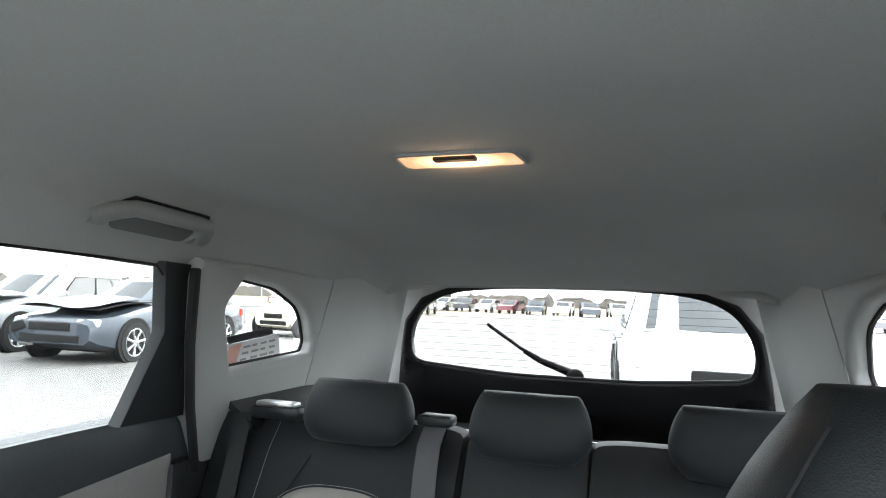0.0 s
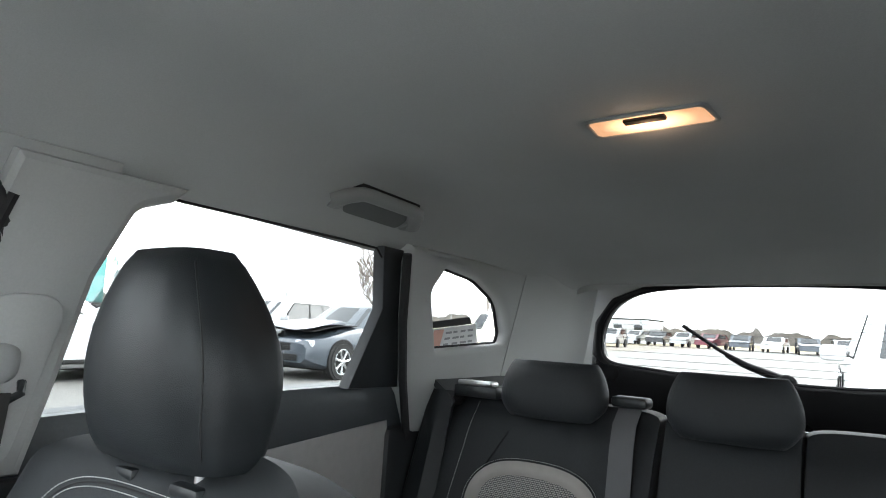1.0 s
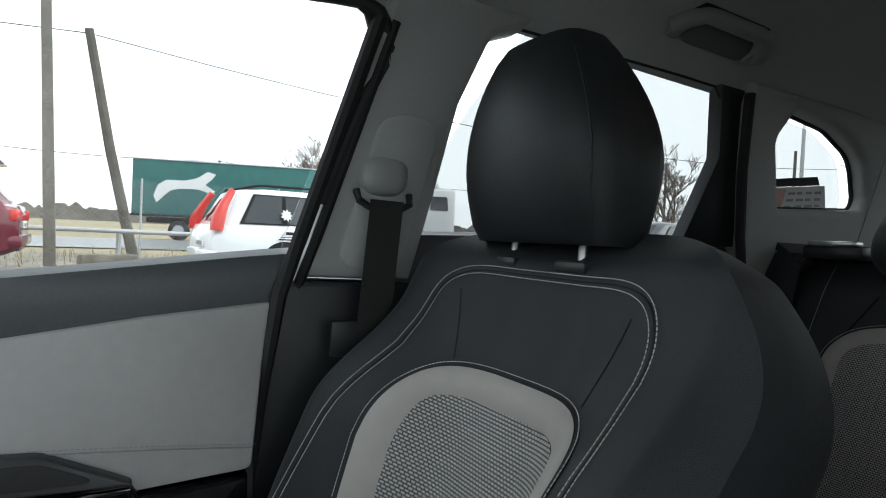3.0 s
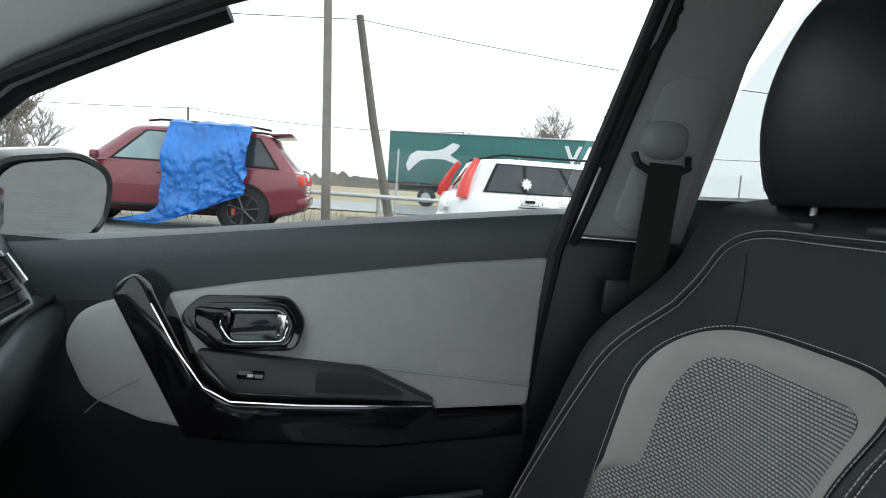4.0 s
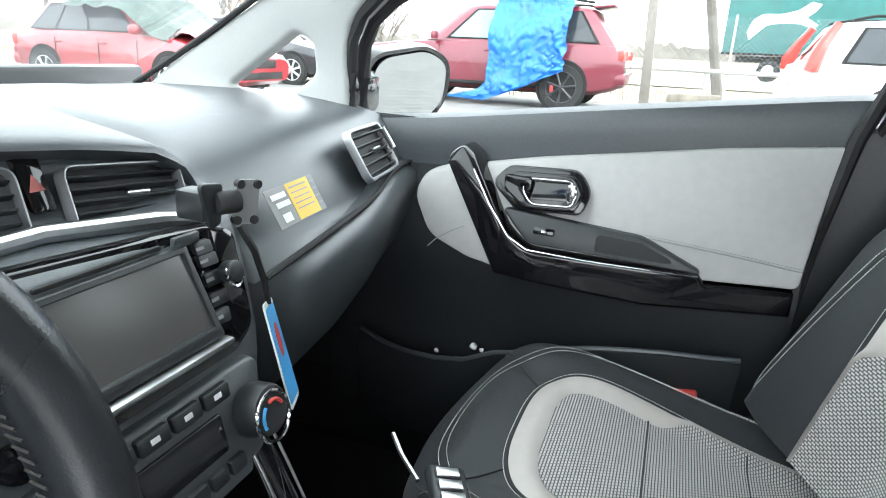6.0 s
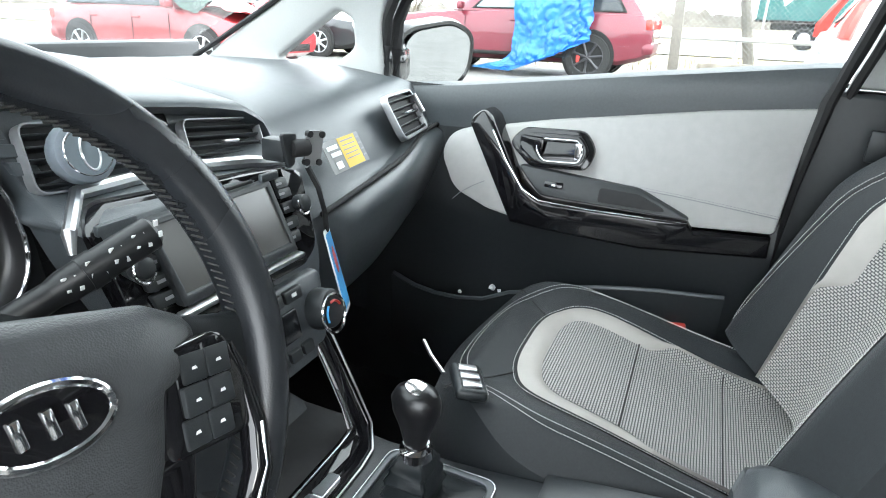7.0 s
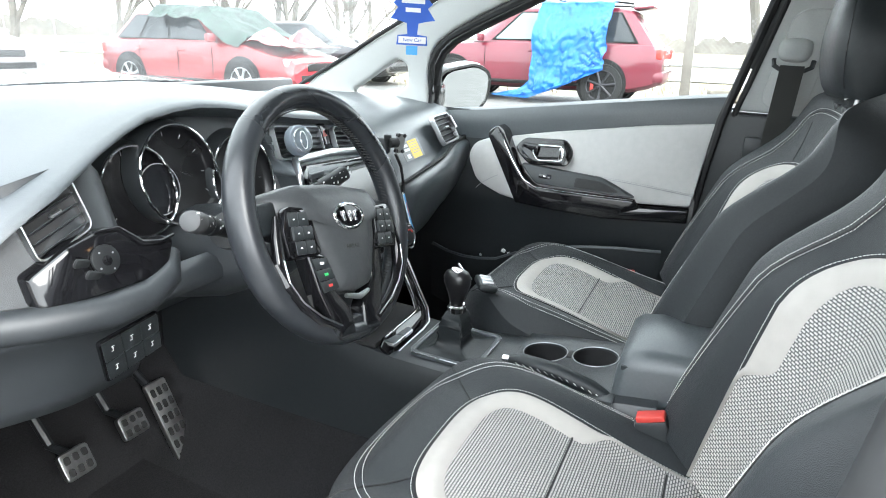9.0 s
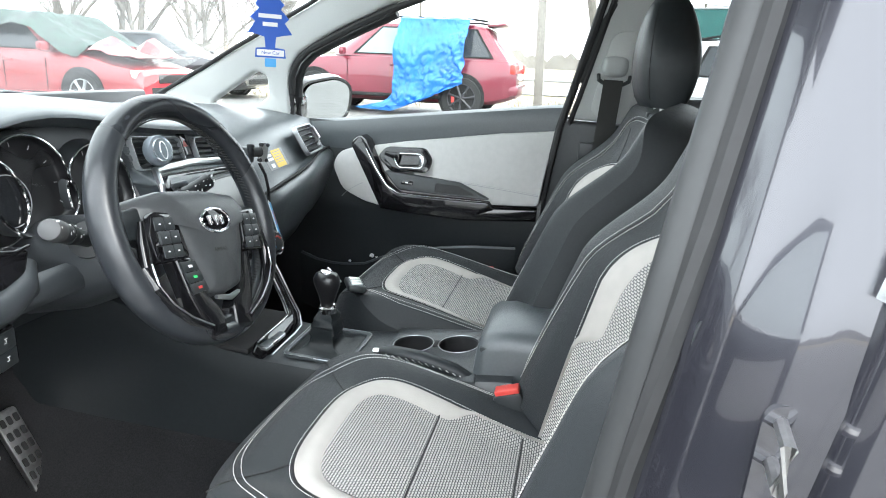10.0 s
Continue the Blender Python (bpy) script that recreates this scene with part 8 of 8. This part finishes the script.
# far rows of parked cars
FAR = [BLACK_PAINT, SILVER, BLUE_GREY, SNOW, BLUE_GREY, DARK_RED, GREY_WHITE]


def far_car(x, y, yaw, colour):
    c = thing("distant_car", (x, y, 0), "small distant car parked in a far row of the yard", "car", "far row of cars")
    m = Matrix.Translation((x, y, 0)) @ pose(0, 0, 0, 0, 0, yaw)
    prof = [(-2.1, 0.3), (-2.1, 0.85), (-1.75, 1.0), (-1.2, 1.42), (0.3, 1.45), (1.0, 1.0), (2.0, 0.82), (2.1, 0.35)]
    part("body", loft([[m @ Vector((w * k, u, z)) for u, z in prof] for w, k in ((-0.86, 0.92), (-0.86, 1), (0.86, 1), (0.86, 0.92))]), colour, c, smooth=20)
    for s in (-1, 1):
        part("side_window", plate([(-1.25, 1.02), (-0.95, 1.34), (0.25, 1.37), (0.72, 1.02)], [], lambda a, b, d, s=s: m @ Vector((s * (0.865 + d), a, b)), 0.01), CAR_GLASS, c, smooth=0)
        for u in (-1.3, 1.3):
            part("wheel", disc(m @ Vector((s * 0.74, u, 0.31)), 0.31, 0.14, m.to_3x3() @ Vector((s, 0, 0)), 16), TYRE, c)
    part("windscreen", plate([(-0.65, 0), (0.65, 0), (0.55, 1), (-0.55, 1)], [], lambda a, b, d: m @ Vector((a, 0.98 - 0.64 * b + 0.02, 1.03 + 0.37 * b + d)), 0.01), CAR_GLASS, c, smooth=0)
    return c


rnd = random.Random(5)
for k in range(13):
    far_car(8.0 + 2.7 * k - 8, -62 - 0.5 * k + rnd.uniform(-0.6, 0.6), rnd.uniform(-12, 12), FAR[k % len(FAR)])
for k in range(7):
    far_car(17 + 2.8 * k, -46 - 1.2 * k + rnd.uniform(-0.5, 0.5), rnd.uniform(-10, 10), FAR[(k * 3 + 1) % len(FAR)])
for k in range(4):
    far_car(-9.5 - 3.0 * k, -52 + rnd.uniform(-0.5, 0.5), rnd.uniform(-10, 10), FAR[(k * 2 + 3) % len(FAR)])

# lorry on the road
GREEN_SHEET = material("dark_green_curtain", (0.025, 0.13, 0.12), 0.55, vary=0.12, scale=3, bump=0.1, bump_scale=8)
lorry = thing("lorry", (33, -3, 0), "long lorry with a dark green curtain-sided trailer on the road", "lorry")
LD = Vector((-4.4, -13.6, 0)).normalized()
LN = Vector((LD.y, -LD.x, 0))
LN = LN if LN.x < 0 else -LN
LO = Vector((35.6, 4.2, 0)) + LD * 6.0


def LP(d, out, z):
    return LO + LD * d + LN * out + Vector((0, 0, z))


yaw_l = math.degrees(math.atan2(LD.y, LD.x))
part("trailer_box", block(LP(6.8, -1.25, 2.62), (13.6, 2.5, 2.75), 0.03, (0, 0, yaw_l)), GREEN_SHEET, lorry, "dark green trailer curtain")
part("roof_edge", tube([LP(0, 0.02, 3.98), LP(13.6, 0.02, 3.98)], 0.04, 6), SILVER, lorry)
part("bottom_rail", tube([LP(0, 0.02, 1.22), LP(13.6, 0.02, 1.22)], 0.06, 6), UNDER, lorry)
for k in range(6):
    part("side_guard", tube([LP(4.2 + 0.9 * k, 0.0, 0.6), LP(5.0 + 0.9 * k, 0.0, 0.6)], 0.05, 6), UNDER, lorry)
for d in (2.2, 3.5, 4.8, 12.6, 15.3):
    part("wheel", disc(LP(d, -0.36, 0.5), 0.5, 0.32, LN, 24, bevel=0.03), TYRE, lorry)
    part("rim", disc(LP(d, -0.02, 0.5), 0.27, 0.02, LN, 18), SILVER, lorry)
part("chassis", block(LP(7.5, -1.25, 1.0), (14, 1.0, 0.3), 0.02, (0, 0, yaw_l)), UNDER, lorry)
part("cab", block(LP(15.2, -1.25, 2.1), (2.2, 2.45, 2.6), 0.18, (0, 0, yaw_l), 3), SNOW, lorry, "white lorry cab")
part("cab_window", plate(rounded([(14.9, 2.2), (15.9, 2.2), (15.8, 2.95), (14.9, 2.95)], 0.08), [], lambda a, b, d: LP(a, 0.0 + d, b), 0.02), CAR_GLASS, lorry, "dark cab window", smooth=0)
part("roof_fairing", block(LP(14.7, -1.25, 3.5), (1.4, 2.3, 0.6), 0.2, (0, 0, yaw_l), 3), SNOW, lorry)
# white lettering and a plain shape in place of the firm's badge
sign = bpy.data.curves.new("sign_text", "FONT")
sign.body, sign.size, sign.align_x, sign.extrude, sign.offset = "VAN", 1.35, "LEFT", 0.01, 0.03
sign.materials.append(WHITE_MARK)
sg = new("sign_text", sign)
sg.parent = lorry
sg.matrix_parent_inverse = Matrix.Translation(-Vector(lorry.location))
sg.matrix_basis = Matrix.Translation(LP(9.4, 0.02, 2.70)) @ Matrix((LD, Vector((0, 0, 1)), LN)).transposed().to_4x4()
for k in range(5):
    part("sign_shape", plate(rounded([(10.8 + 0.38 * k, 2.08), (11.05 + 0.38 * k, 2.08), (11.05 + 0.38 * k, 2.36), (10.8 + 0.38 * k, 2.36)], 0.06), [], lambda a, b, d: LP(a, 0.01 + d, b), 0.01), WHITE_MARK, lorry, "plain white bar", smooth=0)
horse = [(1.0, 2.2), (1.2, 2.75), (1.6, 3.0), (2.4, 3.0), (3.0, 3.15), (3.5, 3.5), (3.9, 3.4), (3.7, 3.1), (3.4, 2.85), (3.9, 2.55), (3.7, 2.4), (3.1, 2.6), (2.3, 2.6), (1.8, 2.5), (1.4, 2.1), (1.15, 1.85)]
part("sign_shape", plate(horse, [], lambda a, b, d: LP(a, 0.01 + d, b), 0.01), WHITE_MARK, lorry, "plain white animal-like shape", smooth=0)

# poles, wires, rail and fence
CONCRETE = material("weathered_concrete", (0.20, 0.185, 0.165), 0.9, vary=0.25, scale=20, bump=0.3, bump_scale=60)
WOOD = material("weathered_wood", (0.11, 0.10, 0.085), 0.9, vary=0.35, scale=15, bump=0.4, bump_scale=50)
GALV = material("galvanised_steel", (0.45, 0.46, 0.47), 0.5, 0.6, vary=0.15, scale=20)
pole = thing("power_pole", (13.5, 0.6, 0), "tall square concrete power pole at the yard's edge", "pole", "poles")
part("shaft", loft([[Vector((13.5 + lx + w * a, 0.6 + ly + w * b, z)) for a, b in ((-1, -1), (1, -1), (1, 1), (-1, 1))] for w, lx, ly, z in ((0.10, 0, 0, -0.1), (0.085, 0, 0.15, 4.0), (0.07, 0, 0.35, 9.0))]), CONCRETE, pole, smooth=0)
pole = thing("power_pole", (16.4, -0.85, 0), "leaning weathered wooden pole behind the fence", "pole", "poles")
part("shaft", tube([(16.4, -0.95, -0.1), (16.4, -0.35, 2.6), (16.4, 0.15, 5.3)], [0.13, 0.115, 0.10], 10), WOOD, pole)
for k, (x, y, h) in enumerate(((60, 16, 7.0), (62, -10, 7.0), (40, -46, 8.5), (26, -43, 8))):
    pole = thing("power_pole", (x, y, 0), "thin distant wooden power pole", "pole", "poles")
    part("shaft", tube([(x, y, 0), (x, y, h)], [0.14, 0.10], 8), WOOD, pole)
line = thing("power_lines", (16, 0, 5), "thin overhead wires strung between the poles", "wires")
for a, b, sag in (((16.4, 0.15, 5.2), (15, 42, 6.2), 1.0), ((16.4, 0.15, 5.2), (17, -38, 5.8), 1.2), ((60, 16, 6.9), (62, -10, 6.9), 0.6), ((60, 16, 6.9), (58, 60, 6.9), 0.7), ((62, -10, 6.9), (64, -50, 6.9), 0.7)):
    A, B = Vector(a), Vector(b)
    part("wire", tube([A + (B - A) * t - Vector((0, 0, sag * 4 * t * (1 - t))) for t in np.linspace(0, 1, 15)], 0.011 if a[0] < 30 else 0.03, 4), UNDER, line)
rail = thing("guard_rail", (14.5, 0, 0), "low grey pipe rail on posts along the yard's edge", "guard rail")
part("pipe", tube([(14.55, y, 0.70 + 0.012 * math.sin(y)) for y in np.linspace(-30, 22, 27)], 0.05, 10), GALV, rail)
for y in np.arange(-28.55, 22, 4.0):
    part("post", tube([(14.58, y, 0), (14.58, y, 0.72)], 0.05, 8), GALV, rail)
fence = thing("wire_fence", (15.4, 0, 0), "sagging wire mesh fence on thin posts along the road", "fence")
for y in np.arange(-32, 30, 3.1):
    part("post", tube([(15.4, y, 0), (15.4, y, 1.9)], 0.025, 6), GALV, fence)
mesh = bmesh.new()
for y in np.arange(-22, 24, 0.11):
    for dy in (1.75, -1.75):
        a, b = mesh.verts.new((15.4, y, 0.1)), mesh.verts.new((15.4, y + dy, 1.85))
        c, d = mesh.verts.new((15.4, y + dy + 0.006, 1.85)), mesh.verts.new((15.4, y + 0.006, 0.1))
        mesh.faces.new((a, b, c, d))
wm = part("wire_mesh", mesh, GALV, fence, "fine wire mesh", smooth=0)
wm["kind"] = "stuff"
stone = thing("kerb_stone", (13.6, -0.2, 0), "dark broken slab lying by the pole", "slab")
part("slab", block((13.5, -0.35, 0.14), (0.6, 1.0, 0.24), 0.08, (0, 4, 8)), DIRT, stone)

# street lamps behind the car
for x, y in ((16.5, -28.0), (30.0, -58.0)):
    sl = thing("street_lamp", (x, y, 0), "tall grey street lamp with two arms", "street lamp", "street lamps")
    part("shaft", tube([(x, y, 0), (x, y, 8.2)], [0.11, 0.07], 8), GALV, sl)
    for s in (-1, 1):
        part("arm", tube([(x, y, 8.1), (x + s * 0.9, y - 0.4, 8.7)], 0.04, 6), GALV, sl)
        part("lamp_head", block((x + s * 1.15, y - 0.5, 8.85), (0.6, 0.2, 0.12), 0.04, (0, -s * 20, 0)), GALV, sl)

# bare trees
BARK = material("grey_bark", (0.16, 0.14, 0.12), 0.95, vary=0.3, scale=25)


def bare_tree(x, y, h, seed, spread=0.5, label="bare leafless tree with fine twigs", twigs=4):
    r = random.Random(seed)
    t = thing("tree", (x, y, 0), label, "tree", "bare trees")
    trunk, crown = bmesh.new(), bmesh.new()
    fine = 0.005 + 0.00030 * math.hypot(x, y)

    def grow(p, d, ln, rad, level):
        pts = [p]
        q = p
        for k in range(3):
            d = (d + Vector((r.uniform(-1, 1), r.uniform(-1, 1), r.uniform(-0.3, 0.6))) * 0.16).normalized()
            q = q + d * ln / 3
            pts.append(q)
        tube(pts, [rad, rad * 0.85, rad * 0.7, rad * 0.55], 6 if level < 2 else 3, bm=trunk if level == 0 else crown)
        if level >= twigs + 1:
            return
        for k in range(r.randint(3, 4) if level else 5):
            j = r.randint(1, 3)
            a = r.uniform(0, 2 * math.pi)
            side = Vector((math.cos(a), math.sin(a), 0))
            nd = (d * (1 - spread) + side * spread + Vector((0, 0, 0.25))).normalized()
            grow(pts[j], nd, ln * r.uniform(0.52, 0.72), max(rad * 0.56 * (1.05 - 0.12 * j), fine), level + 1)

    grow(Vector((x, y, -0.1)), Vector((0, 0, 1)), h * 0.45, h * 0.022, 0)
    part("trunk", trunk, BARK, t, smooth=60)
    part("crown", crown, BARK, t, smooth=0)
    return t


for k, (x, y, h) in enumerate(((21, 14.5, 6.5), (19, 18.5, 7.5), (17, 22, 8), (22, 25, 8), (15, 26, 9), (11, 24, 8.5), (25, 20, 7), (8, 27, 9), (42, -18.0, 8.5), (27, -32, 8), (22, -26, 6), (18, -46, 8))):
    bare_tree(x, y, h, 11 + k, 0.5 if k != 8 else 0.42)
for k, (x, y, h) in enumerate(((45, 23.5, 7.0), (48, -14.0, 8.5), (25, 21, 9), (29, 23, 10), (34, 22.5, 9), (39, 24, 10), (21.4, 10.4, 5.2), (21.9, 12.3, 4.6), (43.8, -13.4, 8.2))):
    bare_tree(x, y, h, 61 + k, 0.55)
SCRUB = material("far_winter_wood", (0.19, 0.175, 0.16), 1.0, vary=0.3, scale=0.6, big=0.05)
woods = bmesh.new()
rw = random.Random(3)
for k in range(900):
    a = rw.uniform(-math.pi, math.pi)
    d = rw.uniform(190, 260)
    x, y = d * math.cos(a), d * math.sin(a)
    hh = (2.0 + 4.5 * (0.5 + 0.5 * noise.noise((a * 7, 0, 0)))) * rw.uniform(0.6, 1.2)
    w = rw.uniform(2.5, 6)
    n = Vector((-math.sin(a), math.cos(a), 0))
    base = Vector((x, y, 0))
    ring = []
    for i in range(7):
        q = i / 6
        ring.append(base + n * w * (q - 0.5) * 2 + Vector((0, 0, hh * math.sin(math.pi * (0.08 + 0.84 * q)) * rw.uniform(0.75, 1.1))))
    vs = [woods.verts.new(p) for p in ring]
    lo = [woods.verts.new((p.x, p.y, -0.2)) for p in ring]
    for i in range(6):
        woods.faces.new((lo[i], lo[i + 1], vs[i + 1], vs[i]))
wob = tagged(part("far_woods", woods, SCRUB, smooth=0), "low line of distant bare winter woods", "woods", kind="stuff")
grass = bmesh.new()
for k in range(2600):
    x, y = rw.uniform(12.7, 18.4), rw.uniform(-14, 20)
    h, a = rw.uniform(0.06, 0.34), rw.uniform(0, 6.28)
    p = Vector((x, y, 0.0))
    s = Vector((math.cos(a), math.sin(a), 0)) * 0.012
    tip = p + Vector((rw.uniform(-0.1, 0.1), rw.uniform(-0.1, 0.1), h))
    grass.faces.new([grass.verts.new(q) for q in (p - s, p + s, tip)])
STRAW = material("dead_grass", (0.36, 0.30, 0.19), 1.0, vary=0.3)
tagged(part("dead_grass", grass, STRAW, smooth=0), "dead straw-coloured grass on the verge", "grass", kind="stuff")
for k, (x, y, w, d, h) in enumerate(((-20, -190, 50, 14, 4), (75, -185, 40, 14, 5))):
    bl = thing("distant_building", (x, y, 0), "low distant industrial building with a flat roof", "building", "distant buildings")
    # Distance haze is put into the brick's pale colour.
    part("wall", block((x, y, h / 2), (w, d, h), 0.05), SILVER if k else material("hazed_brick_wall", (0.34, 0.20, 0.17), 0.9), bl)
    part("roof", block((x, y, h + 0.15), (w + 0.6, d + 0.6, 0.3), 0.05), UNDER, bl)
    for i in range(int(w / 6)):
        part("window", block((x - w / 2 + 3 + 6 * i, y + d / 2, h * 0.55), (2.4, 0.1, 1.4), 0.02), CAR_GLASS, bl)
